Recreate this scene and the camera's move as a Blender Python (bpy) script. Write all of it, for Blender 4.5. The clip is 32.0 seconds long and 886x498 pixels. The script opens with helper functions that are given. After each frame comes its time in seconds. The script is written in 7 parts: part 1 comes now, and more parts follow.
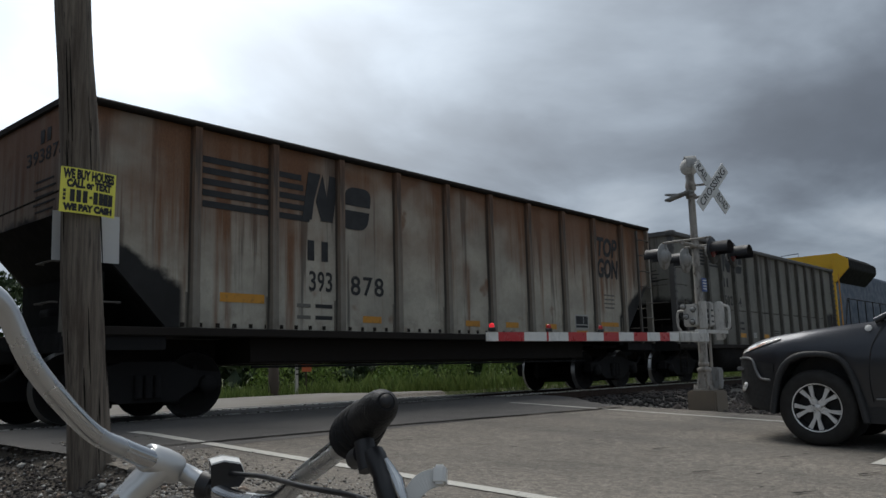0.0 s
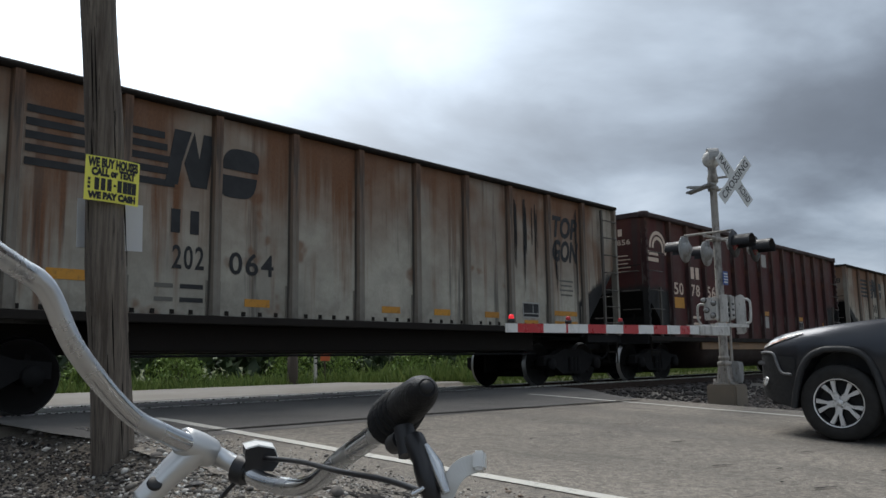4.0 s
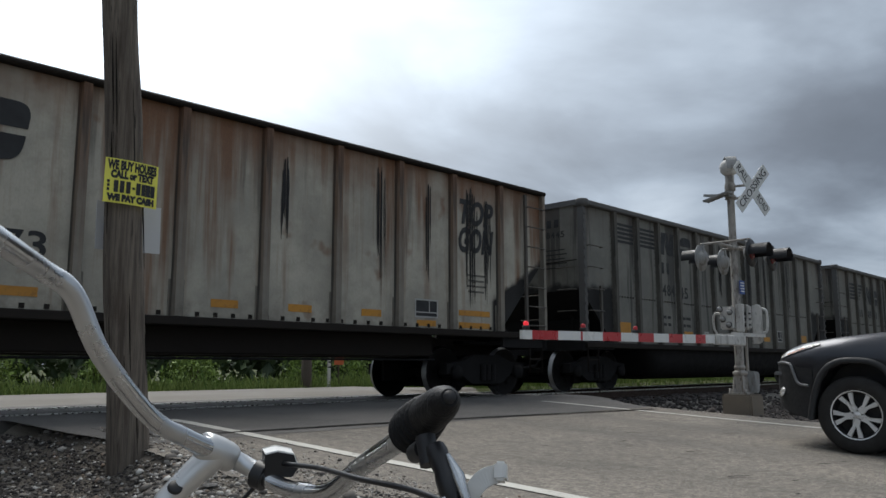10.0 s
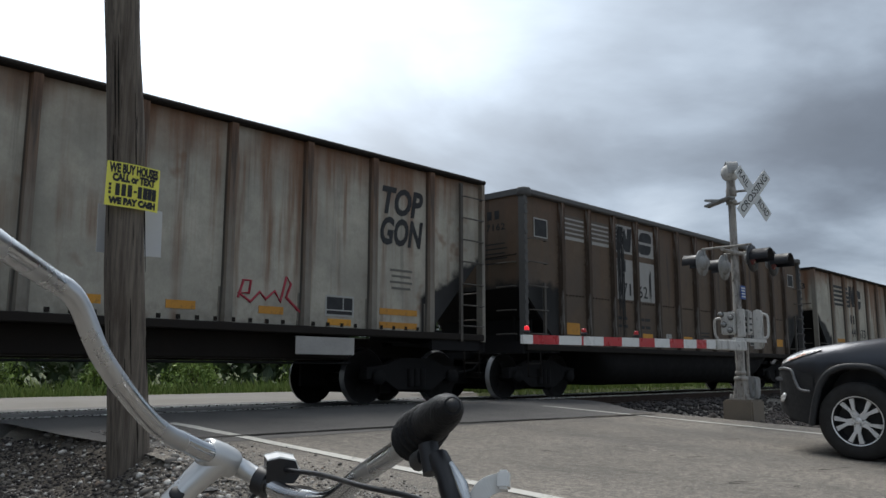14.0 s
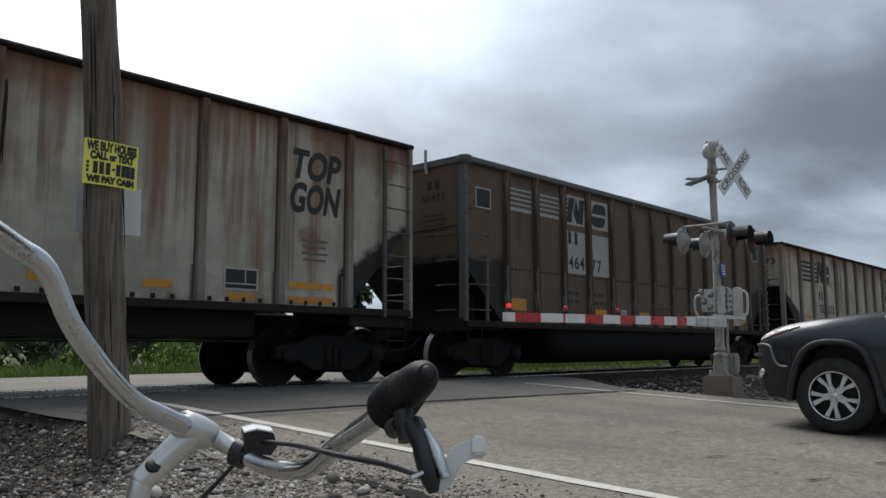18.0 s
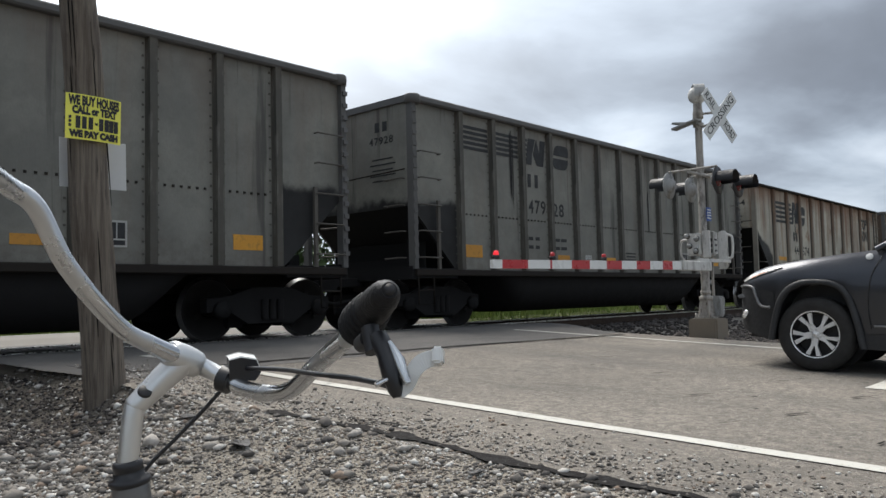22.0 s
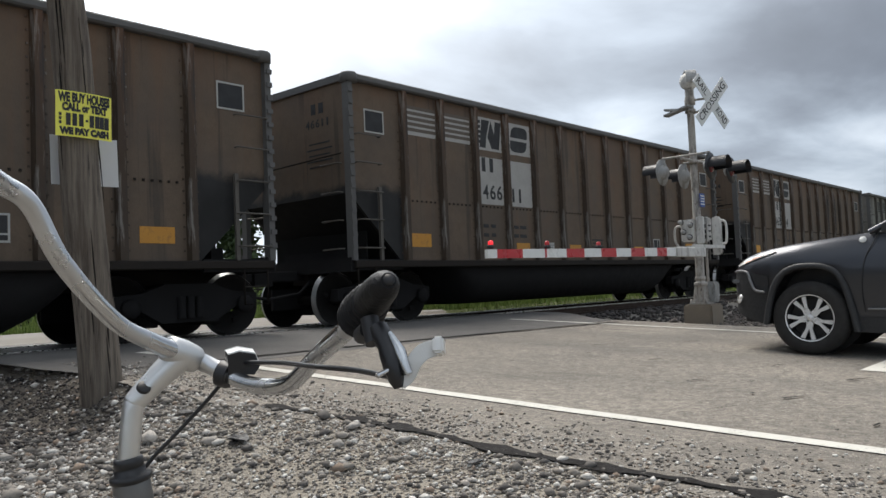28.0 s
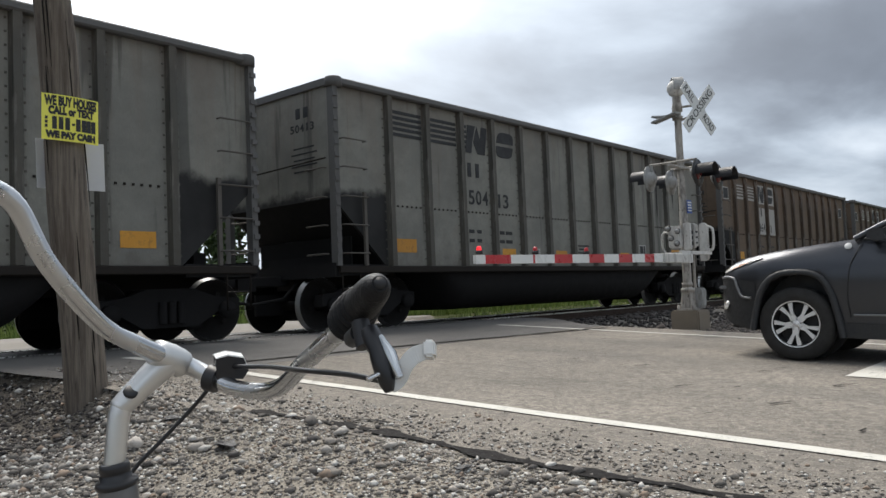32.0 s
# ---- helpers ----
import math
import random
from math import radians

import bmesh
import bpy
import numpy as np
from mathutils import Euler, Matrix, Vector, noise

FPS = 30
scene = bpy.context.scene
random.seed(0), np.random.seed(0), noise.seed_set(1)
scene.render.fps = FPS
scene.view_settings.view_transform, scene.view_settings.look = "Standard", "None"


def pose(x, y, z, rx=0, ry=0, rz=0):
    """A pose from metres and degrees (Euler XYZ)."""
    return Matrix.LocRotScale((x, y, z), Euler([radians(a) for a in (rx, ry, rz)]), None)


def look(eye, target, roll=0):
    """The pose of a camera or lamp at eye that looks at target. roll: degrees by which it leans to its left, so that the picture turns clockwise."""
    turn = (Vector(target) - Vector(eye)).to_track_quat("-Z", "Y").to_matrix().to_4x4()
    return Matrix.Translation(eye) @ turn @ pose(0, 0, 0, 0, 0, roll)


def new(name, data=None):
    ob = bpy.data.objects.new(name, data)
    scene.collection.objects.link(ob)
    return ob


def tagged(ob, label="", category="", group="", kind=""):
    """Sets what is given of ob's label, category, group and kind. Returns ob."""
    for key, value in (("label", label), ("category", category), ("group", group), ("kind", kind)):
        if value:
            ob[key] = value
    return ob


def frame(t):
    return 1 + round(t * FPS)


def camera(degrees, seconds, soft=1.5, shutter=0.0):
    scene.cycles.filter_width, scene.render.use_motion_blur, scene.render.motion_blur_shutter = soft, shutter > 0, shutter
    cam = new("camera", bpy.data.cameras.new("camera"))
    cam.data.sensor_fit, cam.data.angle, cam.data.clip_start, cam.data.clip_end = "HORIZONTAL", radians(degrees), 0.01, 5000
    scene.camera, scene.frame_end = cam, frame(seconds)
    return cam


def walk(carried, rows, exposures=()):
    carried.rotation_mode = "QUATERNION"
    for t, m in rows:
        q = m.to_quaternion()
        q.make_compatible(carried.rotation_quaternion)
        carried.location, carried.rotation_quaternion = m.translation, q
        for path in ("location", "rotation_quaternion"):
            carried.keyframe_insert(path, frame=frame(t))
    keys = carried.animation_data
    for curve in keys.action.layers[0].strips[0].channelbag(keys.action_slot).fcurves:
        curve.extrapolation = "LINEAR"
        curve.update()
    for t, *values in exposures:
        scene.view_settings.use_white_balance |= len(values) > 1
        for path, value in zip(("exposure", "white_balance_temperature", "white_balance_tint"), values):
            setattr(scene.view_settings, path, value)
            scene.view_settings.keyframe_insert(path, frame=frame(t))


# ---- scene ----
cam = camera(57.98, 32.0)
PATH = [
    (0, (0.131, 0.337, 1.177), (1.616, 1.644, 1.475), -1.6),
    (0.5, (0.133, 0.342, 1.176), (1.611, 1.656, 1.474), -1.4),
    (1, (0.127, 0.34, 1.178), (1.597, 1.662, 1.482), -1.2),
    (1.5, (0.128, 0.342, 1.178), (1.594, 1.668, 1.484), -1.2),
    (2, (0.128, 0.343, 1.178), (1.593, 1.67, 1.481), -1.2),
    (2.5, (0.127, 0.343, 1.179), (1.591, 1.671, 1.478), -1.3),
    (3, (0.128, 0.345, 1.177), (1.592, 1.676, 1.468), -1.3),
    (3.5, (0.121, 0.347, 1.174), (1.581, 1.685, 1.451), -1.1),
    (5.5, (0.115, 0.351, 1.176), (1.558, 1.706, 1.46), -0.5),
    (6, (0.116, 0.352, 1.176), (1.556, 1.709, 1.463), -0.4),
    (6.5, (0.112, 0.348, 1.176), (1.549, 1.709, 1.464), -0.3),
    (7, (0.114, 0.351, 1.179), (1.548, 1.715, 1.469), -0.2),
    (8, (0.112, 0.351, 1.181), (1.542, 1.718, 1.479), -0.2),
    (9, (0.111, 0.35, 1.18), (1.54, 1.718, 1.478), -0.2),
    (10, (0.11, 0.351, 1.178), (1.539, 1.719, 1.468), -0.1),
    (10.5, (0.108, 0.349, 1.179), (1.535, 1.719, 1.469), -0.1),
    (11, (0.108, 0.35, 1.181), (1.535, 1.721, 1.476), -0.0),
    (12, (0.108, 0.35, 1.181), (1.535, 1.719, 1.479), 0.0),
    (13, (0.109, 0.352, 1.18), (1.535, 1.721, 1.479), 0.0),
    (14, (0.108, 0.352, 1.181), (1.535, 1.721, 1.481), 0.1),
    (14.5, (0.106, 0.349, 1.182), (1.533, 1.719, 1.482), 0.2),
    (16.5, (0.11, 0.35, 1.18), (1.545, 1.713, 1.47), 0.2),
    (17, (0.112, 0.35, 1.178), (1.554, 1.707, 1.46), 0.3),
    (17.5, (0.113, 0.351, 1.177), (1.562, 1.703, 1.447), 0.3),
    (18, (0.117, 0.352, 1.172), (1.579, 1.695, 1.42), -0.2),
    (18.2, (0.124, 0.351, 1.166), (1.595, 1.684, 1.405), -0.5),
    (18.5, (0.122, 0.329, 1.163), (1.607, 1.648, 1.397), -0.7),
    (18.7, (0.105, 0.301, 1.164), (1.599, 1.610, 1.394), -0.6),
    (19, (0.085, 0.277, 1.16), (1.59, 1.576, 1.373), -0.6),
    (19.3, (0.092, 0.281, 1.154), (1.599, 1.584, 1.332), -1.0),
    (19.5, (0.091, 0.283, 1.151), (1.595, 1.592, 1.314), -1.4),
    (19.7, (0.087, 0.283, 1.151), (1.585, 1.598, 1.304), -1.2),
    (20, (0.092, 0.287, 1.151), (1.585, 1.608, 1.308), -1.1),
    (20.5, (0.089, 0.286, 1.151), (1.575, 1.615, 1.318), -1.0),
    (21, (0.092, 0.29, 1.149), (1.574, 1.624, 1.309), -1.1),
    (21.5, (0.089, 0.29, 1.149), (1.57, 1.626, 1.296), -1.2),
    (22, (0.093, 0.296, 1.146), (1.579, 1.628, 1.271), -1.4),
    (22.5, (0.094, 0.297, 1.146), (1.591, 1.619, 1.254), -1.5),
    (23, (0.092, 0.296, 1.147), (1.591, 1.616, 1.252), -1.3),
    (24, (0.09, 0.296, 1.147), (1.585, 1.621, 1.247), -1.1),
    (25, (0.091, 0.297, 1.147), (1.585, 1.622, 1.243), -1.3),
    (25.5, (0.092, 0.299, 1.146), (1.585, 1.626, 1.245), -1.4),
    (27.5, (0.091, 0.299, 1.145), (1.582, 1.63, 1.232), -1.6),
    (28, (0.093, 0.301, 1.145), (1.589, 1.624, 1.247), -2.5),
    (28.5, (0.094, 0.3, 1.144), (1.607, 1.602, 1.257), -2.6),
    (29, (0.095, 0.301, 1.143), (1.621, 1.589, 1.253), -2.4),
    (29.5, (0.099, 0.304, 1.141), (1.633, 1.583, 1.242), -2.3),
    (30, (0.098, 0.303, 1.142), (1.636, 1.578, 1.242), -2.7),
    (30.5, (0.098, 0.303, 1.143), (1.633, 1.58, 1.25), -2.7),
    (31, (0.097, 0.304, 1.143), (1.628, 1.585, 1.255), -2.6),
    (31.5, (0.096, 0.304, 1.143), (1.621, 1.593, 1.257), -2.5),
    (32, (0.094, 0.306, 1.143), (1.61, 1.606, 1.258), -2.4),
]
EXPOSURES = [(0, -0.19, 6350, 9), (1, -0.11, 6300, 9), (2, -0.07, 6300, 9), (3, 0.25, 6250, 9), (6, 0.11, 6300, 9), (8, 0.17, 6300, 9), (12, 0.17, 6300, 9), (14, 0.25, 6250, 9), (17, 0.18, 6300, 9), (18, 0.24, 6350, 9), (19, 0.23, 6400, 10), (20, 0.70, 6400, 10), (21, 0.66, 6450, 10), (23, 0.77, 6550, 10), (32, 0.79, 6600, 10)]
walk(cam, [(t, look(eye, target, roll)) for t, eye, target, roll in PATH], EXPOSURES)

# ---------- small builders ----------
MESHES = {}


class Shape:
    """A mesh in the making: verts and faces of boxes, tubes and prisms."""

    def __init__(self):
        self.v, self.f, self.s = [], [], []

    def add(self, verts, faces, smooth=False):
        n = len(self.v)
        self.v += [tuple(p) for p in verts]
        self.f += [tuple(i + n for i in f) for f in faces]
        self.s += [smooth] * len(faces)
        return self

    def box(self, x0, x1, y0, y1, z0, z1, c=0.0, m=None):
        """A box; c chamfers its four long edges along x."""
        if c:
            return self.prism([(y0 + c, z0), (y1 - c, z0), (y1, z0 + c), (y1, z1 - c), (y1 - c, z1), (y0 + c, z1), (y0, z1 - c), (y0, z0 + c)], x0, x1, "x", m)
        v = [(x, y, z) for x in (x0, x1) for y in (y0, y1) for z in (z0, z1)]
        if m is not None:
            v = [m @ Vector(p) for p in v]
        return self.add(v, [(0, 1, 3, 2), (4, 6, 7, 5), (0, 4, 5, 1), (2, 3, 7, 6), (0, 2, 6, 4), (1, 5, 7, 3)])

    def prism(self, outline, a, b, axis="y", m=None, smooth=False):
        """An outline in the two other axes, run from a to b along axis."""
        put = {"x": lambda p, t: (t, p[0], p[1]), "y": lambda p, t: (p[0], t, p[1]), "z": lambda p, t: (p[0], p[1], t)}[axis]
        n = len(outline)
        v = [put(p, a) for p in outline] + [put(p, b) for p in outline]
        if m is not None:
            v = [m @ Vector(p) for p in v]
        self.add(v, [(i, (i + 1) % n, n + (i + 1) % n, n + i) for i in range(n)], smooth)
        return self.add(v, [tuple(range(n))[::-1], tuple(range(n, 2 * n))])

    def tube(self, pts, r, n=8, ends=True, squash=None):
        """A round bar through points; r is one radius or one for each point."""
        pts = [Vector(p) for p in pts]
        rr = r if isinstance(r, (list, tuple)) else [r] * len(pts)
        up, rings = None, []
        for i, p in enumerate(pts):
            d = (pts[min(i + 1, len(pts) - 1)] - pts[max(i - 1, 0)]).normalized()
            if up is None:
                up = Vector((0, 0, 1)) if abs(d.z) < 0.9 else Vector((1, 0, 0))
            side = d.cross(up).normalized()
            up = side.cross(d).normalized()
            rings.append([p + rr[i] * (math.cos(a) * side + math.sin(a) * up) for a in (2 * math.pi * k / n for k in range(n))])
        v = [q for ring in rings for q in ring]
        f = [(i * n + k, i * n + (k + 1) % n, (i + 1) * n + (k + 1) % n, (i + 1) * n + k) for i in range(len(pts) - 1) for k in range(n)]
        self.add(v, f, True)
        if ends:
            self.add(rings[0], [tuple(range(n))[::-1]])
            self.add(rings[-1], [tuple(range(n))])
        return self

    def lathe(self, profile, n=24, m=None, close=False):
        """Rings of (radius, height) about z, laid by the pose m."""
        v = [(r * math.cos(2 * math.pi * k / n), r * math.sin(2 * math.pi * k / n), h) for r, h in profile for k in range(n)]
        if m is not None:
            v = [m @ Vector(p) for p in v]
        f = [(i * n + k, i * n + (k + 1) % n, (i + 1) * n + (k + 1) % n, (i + 1) * n + k) for i in range(len(profile) - 1) for k in range(n)]
        self.add(v, f, True)
        return self

    def mesh(self, name, material=None):
        me = bpy.data.meshes.new(name)
        me.from_pydata([tuple(p) for p in self.v], [], self.f)
        me.polygons.foreach_set("use_smooth", self.s)
        me.update()
        bm = bmesh.new()
        bm.from_mesh(me)
        bmesh.ops.recalc_face_normals(bm, faces=bm.faces)
        bm.to_mesh(me)
        bm.free()
        if material:
            me.materials.append(material)
        return me


def rounded(me, width=0.01, angle=40, segments=2):
    """Bevel the sharp edges of a mesh."""
    bm = bmesh.new()
    bm.from_mesh(me)
    bmesh.ops.remove_doubles(bm, verts=bm.verts, dist=1e-5)
    es = [e for e in bm.edges if len(e.link_faces) == 2 and e.calc_face_angle(0) > radians(angle)]
    bmesh.ops.bevel(bm, geom=es, offset=width, segments=segments, affect="EDGES", clamp_overlap=True)
    bm.to_mesh(me)
    bm.free()
    return me


def part(name, shape, material, parent, label="", m=None):
    """One mesh object under a thing or a part; shape is a Shape or a mesh."""
    me = shape if isinstance(shape, bpy.types.Mesh) else shape.mesh(name, material)
    ob = new(name, me)
    ob.parent = parent
    if m is not None:
        ob.matrix_basis = m
    if label:
        ob["label"] = label
    return ob


def thing(name, label, category, m=None, group="", kind="", data=None):
    ob = tagged(new(name, data), label, category, group, kind)
    if m is not None:
        ob.matrix_basis = m
    return ob


def lettering(text, size, material, width=None, depth=0.002, bold=0.0, shear=0.0):
    """A mesh of built-in letters in the xy plane, centred."""
    key = (text, size, material.name, width, bold, shear)
    if key not in MESHES:
        cu = bpy.data.curves.new("letters", "FONT")
        cu.body, cu.size, cu.extrude, cu.align_x, cu.align_y, cu.resolution_u, cu.offset = text, size, depth, "CENTER", "CENTER", 3, bold
        cu.shear = shear
        tmp = bpy.data.objects.new("letters", cu)
        me = bpy.data.meshes.new_from_object(tmp)
        bpy.data.objects.remove(tmp)
        me.name = "letters"
        me.materials.clear()
        me.materials.append(material)
        if width:
            xs = [v.co.x for v in me.vertices]
            k = width / (max(xs) - min(xs))
            for v in me.vertices:
                v.co.x *= k
        MESHES[key] = me
    return MESHES[key]


def digits(car, text, size, material, width, x, z, out=0.003):
    """A number on the side, digit by digit."""
    step = width / len(text)
    for i, ch in enumerate(text):
        narrow = step * (0.30 if ch == "1" else 0.80)
        on_side(car, "digit", lettering(ch, size, material, narrow, bold=0.006), x - width / 2 + step * (i + 0.5), z, out)


def curve(points, steps=6):
    """A smooth line through a few bends."""
    p = [Vector(q) for q in points]
    p = [2 * p[0] - p[1]] + p + [2 * p[-1] - p[-2]]
    out = []
    for i in range(1, len(p) - 2):
        for k in range(steps):
            t = k / steps
            out.append(0.5 * (2 * p[i] + (p[i + 1] - p[i - 1]) * t + (2 * p[i - 1] - 5 * p[i] + 4 * p[i + 1] - p[i + 2]) * t * t + (3 * p[i] - p[i - 1] - 3 * p[i + 1] + p[i + 2]) * t ** 3))
    return out + [p[-2]]


# ---------- light ----------
SUN_AZ, SUN_EL = 28.0, 60.0  # degrees right of the road's way, and up
world = bpy.data.worlds.new("overcast sky")
scene.world = world
world.use_nodes = True
wt = world.node_tree
wt.nodes.clear()


def wn(kind, **values):
    n = wt.nodes.new(kind)
    for k, v in values.items():
        n.inputs[k].default_value = v
    return n


def wmath(op, a, b=0.0, clamp=False):
    n = wt.nodes.new("ShaderNodeMath")
    n.operation, n.use_clamp = op, clamp
    for i, v in enumerate((a, b)):
        if isinstance(v, (int, float)):
            n.inputs[i].default_value = v
        else:
            wt.links.new(v, n.inputs[i])
    return n.outputs[0]


def wramp(fac, stops):
    n = wt.nodes.new("ShaderNodeValToRGB")
    while len(n.color_ramp.elements) < len(stops):
        n.color_ramp.elements.new(0.5)
    for e, (p, c) in zip(n.color_ramp.elements, stops):
        e.position, e.color = p, (*c, 1)
    wt.links.new(fac, n.inputs[0])
    return n.outputs[0]


def wmix(kind, fac, a, b):
    n = wt.nodes.new("ShaderNodeMix")
    n.data_type, n.blend_type = "RGBA", kind
    for i, v in ((0, fac), (6, a), (7, b)):
        if isinstance(v, (int, float)):
            n.inputs[i].default_value = v
        elif isinstance(v, tuple):
            n.inputs[i].default_value = (*v, 1)
        else:
            wt.links.new(v, n.inputs[i])
    return n.outputs[2]


SUN_WAY = Vector((math.sin(radians(SUN_AZ)) * math.cos(radians(SUN_EL)), math.cos(radians(SUN_AZ)) * math.cos(radians(SUN_EL)), math.sin(radians(SUN_EL))))
# where the cloud is thin and bright
THIN_WAY = Vector((math.sin(radians(28)) * math.cos(radians(33)), math.cos(radians(28)) * math.cos(radians(33)), math.sin(radians(33))))
sky = wt.nodes.new("ShaderNodeTexSky")
sky.sky_type, sky.sun_disc = "NISHITA", False
sky.sun_elevation, sky.sun_rotation = radians(SUN_EL), radians(SUN_AZ)
tc = wt.nodes.new("ShaderNodeTexCoord")
sep = wt.nodes.new("ShaderNodeSeparateXYZ")
wt.links.new(tc.outputs["Generated"], sep.inputs[0])
rise = wmath("MAXIMUM", sep.outputs[2], 0.0)
far = wmath("ADD", rise, 0.20)
flat = wt.nodes.new("ShaderNodeCombineXYZ")
wt.links.new(wmath("DIVIDE", sep.outputs[0], far), flat.inputs[0])
wt.links.new(wmath("DIVIDE", sep.outputs[1], far), flat.inputs[1])
lumps = wn("ShaderNodeTexNoise", Scale=1.25, Detail=8.0, Roughness=0.5, Distortion=0.25)
big = wn("ShaderNodeTexNoise", Scale=0.25, Detail=3.0, Roughness=0.5)
turn = wt.nodes.new("ShaderNodeMapping")
turn.inputs["Rotation"].default_value = (0, 0, radians(35))
turn.inputs["Location"].default_value = (2.1, 0.4, 0)
turn.inputs["Scale"].default_value = (0.85, 1.15, 1)
wt.links.new(flat.outputs[0], turn.inputs[0])
for n in (lumps, big):
    wt.links.new(turn.outputs[0], n.inputs["Vector"])
cover = wmath("SUBTRACT", wmath("ADD", wmath("MULTIPLY", lumps.outputs[0], 0.78), wmath("MULTIPLY", big.outputs[0], 0.55)), 0.13)
grey = wramp(cover, [(0.28, (0.045, 0.054, 0.072)), (0.42, (0.088, 0.104, 0.134)), (0.50, (0.155, 0.183, 0.226)), (0.57, (0.255, 0.298, 0.355)), (0.68, (0.43, 0.48, 0.54))])
sunny = wt.nodes.new("ShaderNodeVectorMath")
sunny.operation = "DOT_PRODUCT"
sunny.inputs[1].default_value = THIN_WAY
wt.links.new(tc.outputs["Generated"], sunny.inputs[0])
near_sun = wmath("MAXIMUM", sunny.outputs["Value"], 0.0)
glow = wmath("ADD", wmath("MULTIPLY", wmath("POWER", near_sun, 22.0), 2.0), wmath("MULTIPLY", wmath("POWER", near_sun, 5.0), 0.6))
glow = wmath("ADD", glow, wmath("MULTIPLY", wmath("POWER", rise, 1.5), 0.45))
lit = wmix("ADD", 1.0, grey, wmix("MULTIPLY", 1.0, wmix("MIX", 0.5, (0.94, 0.98, 1.0), grey), glow))
haze = wmath("POWER", wmath("SUBTRACT", 1.0, rise, True), 14.0)
lit = wmix("MIX", wmath("MULTIPLY", haze, 0.4), lit, (0.40, 0.46, 0.54))
clear = wmix("MULTIPLY", 1.0, sky.outputs[0], (0.08, 0.08, 0.08))
both = wmix("MIX", 0.94, clear, lit)
bg = wn("ShaderNodeBackground", Strength=1.0)
wt.links.new(both, bg.inputs[0])
out = wt.nodes.new("ShaderNodeOutputWorld")
wt.links.new(bg.outputs[0], out.inputs[0])

sun = new("sun", bpy.data.lights.new("sun", "SUN"))
sun.data.energy, sun.data.angle, sun.data.color = 2.3, radians(35), (1.0, 0.95, 0.88)
sun.matrix_basis = look(SUN_WAY * 60, (0, 0, 0))

# ---------- materials ----------


class Nodes:
    """A node material put together step by step."""

    def __init__(self, name, rough=0.6, metal=0.0):
        self.m = bpy.data.materials.new(name)
        self.m.use_nodes = True
        self.t = self.m.node_tree
        self.b = self.t.nodes["Principled BSDF"]
        self.b.inputs["Roughness"].default_value, self.b.inputs["Metallic"].default_value = rough, metal
        self.co = self.t.nodes.new("ShaderNodeTexCoord")
        self.obj = self.co.outputs["Object"]

    def link(self, a, b):
        self.t.links.new(a, b)

    def value(self, socket, v):
        if isinstance(v, (int, float)):
            socket.default_value = v
        elif isinstance(v, tuple):
            socket.default_value = (*v, 1) if len(v) == 3 else v
        else:
            self.link(v, socket)

    def noise(self, scale, detail=4.0, rough=0.55, stretch=(1, 1, 1), shift=(0, 0, 0), distort=0.0, source=None):
        mp = self.t.nodes.new("ShaderNodeMapping")
        mp.inputs["Scale"].default_value, mp.inputs["Location"].default_value = stretch, shift
        self.link(source or self.obj, mp.inputs[0])
        n = self.t.nodes.new("ShaderNodeTexNoise")
        n.inputs["Scale"].default_value, n.inputs["Detail"].default_value, n.inputs["Roughness"].default_value = scale, detail, rough
        n.inputs["Distortion"].default_value = distort
        self.link(mp.outputs[0], n.inputs["Vector"])
        return n.outputs[0]

    def cells(self, scale, feature="F1", stretch=(1, 1, 1)):
        mp = self.t.nodes.new("ShaderNodeMapping")
        mp.inputs["Scale"].default_value = stretch
        self.link(self.obj, mp.inputs[0])
        n = self.t.nodes.new("ShaderNodeTexVoronoi")
        n.feature = feature
        n.inputs["Scale"].default_value = scale
        self.link(mp.outputs[0], n.inputs["Vector"])
        return n

    def math(self, op, a, b=0.0, clamp=False):
        n = self.t.nodes.new("ShaderNodeMath")
        n.operation, n.use_clamp = op, clamp
        self.value(n.inputs[0], a), self.value(n.inputs[1], b)
        return n.outputs[0]

    def span(self, v, a, b, c=0.0, d=1.0):
        n = self.t.nodes.new("ShaderNodeMapRange")
        n.interpolation_type = "SMOOTHSTEP"
        for i, x in enumerate((v, a, b, c, d)):
            self.value(n.inputs[i], x)
        return n.outputs[0]

    def mix(self, fac, a, b, kind="MIX"):
        n = self.t.nodes.new("ShaderNodeMix")
        n.data_type, n.blend_type = "RGBA", kind
        self.value(n.inputs[0], fac), self.value(n.inputs[6], a), self.value(n.inputs[7], b)
        return n.outputs[2]

    def axes(self):
        n = self.t.nodes.new("ShaderNodeSeparateXYZ")
        self.link(self.obj, n.inputs[0])
        return n.outputs

    def random(self):
        return self.t.nodes.new("ShaderNodeObjectInfo").outputs["Random"]

    def island(self):
        return self.t.nodes.new("ShaderNodeNewGeometry").outputs["Random Per Island"]

    def bump(self, height, strength=0.4, distance=0.01):
        n = self.t.nodes.new("ShaderNodeBump")
        n.inputs["Strength"].default_value, n.inputs["Distance"].default_value = strength, distance
        self.link(height, n.inputs["Height"])
        self.link(n.outputs[0], self.b.inputs["Normal"])
        return self

    def color(self, c):
        self.value(self.b.inputs["Base Color"], c)
        return self

    def rough(self, v):
        self.value(self.b.inputs["Roughness"], v)
        return self


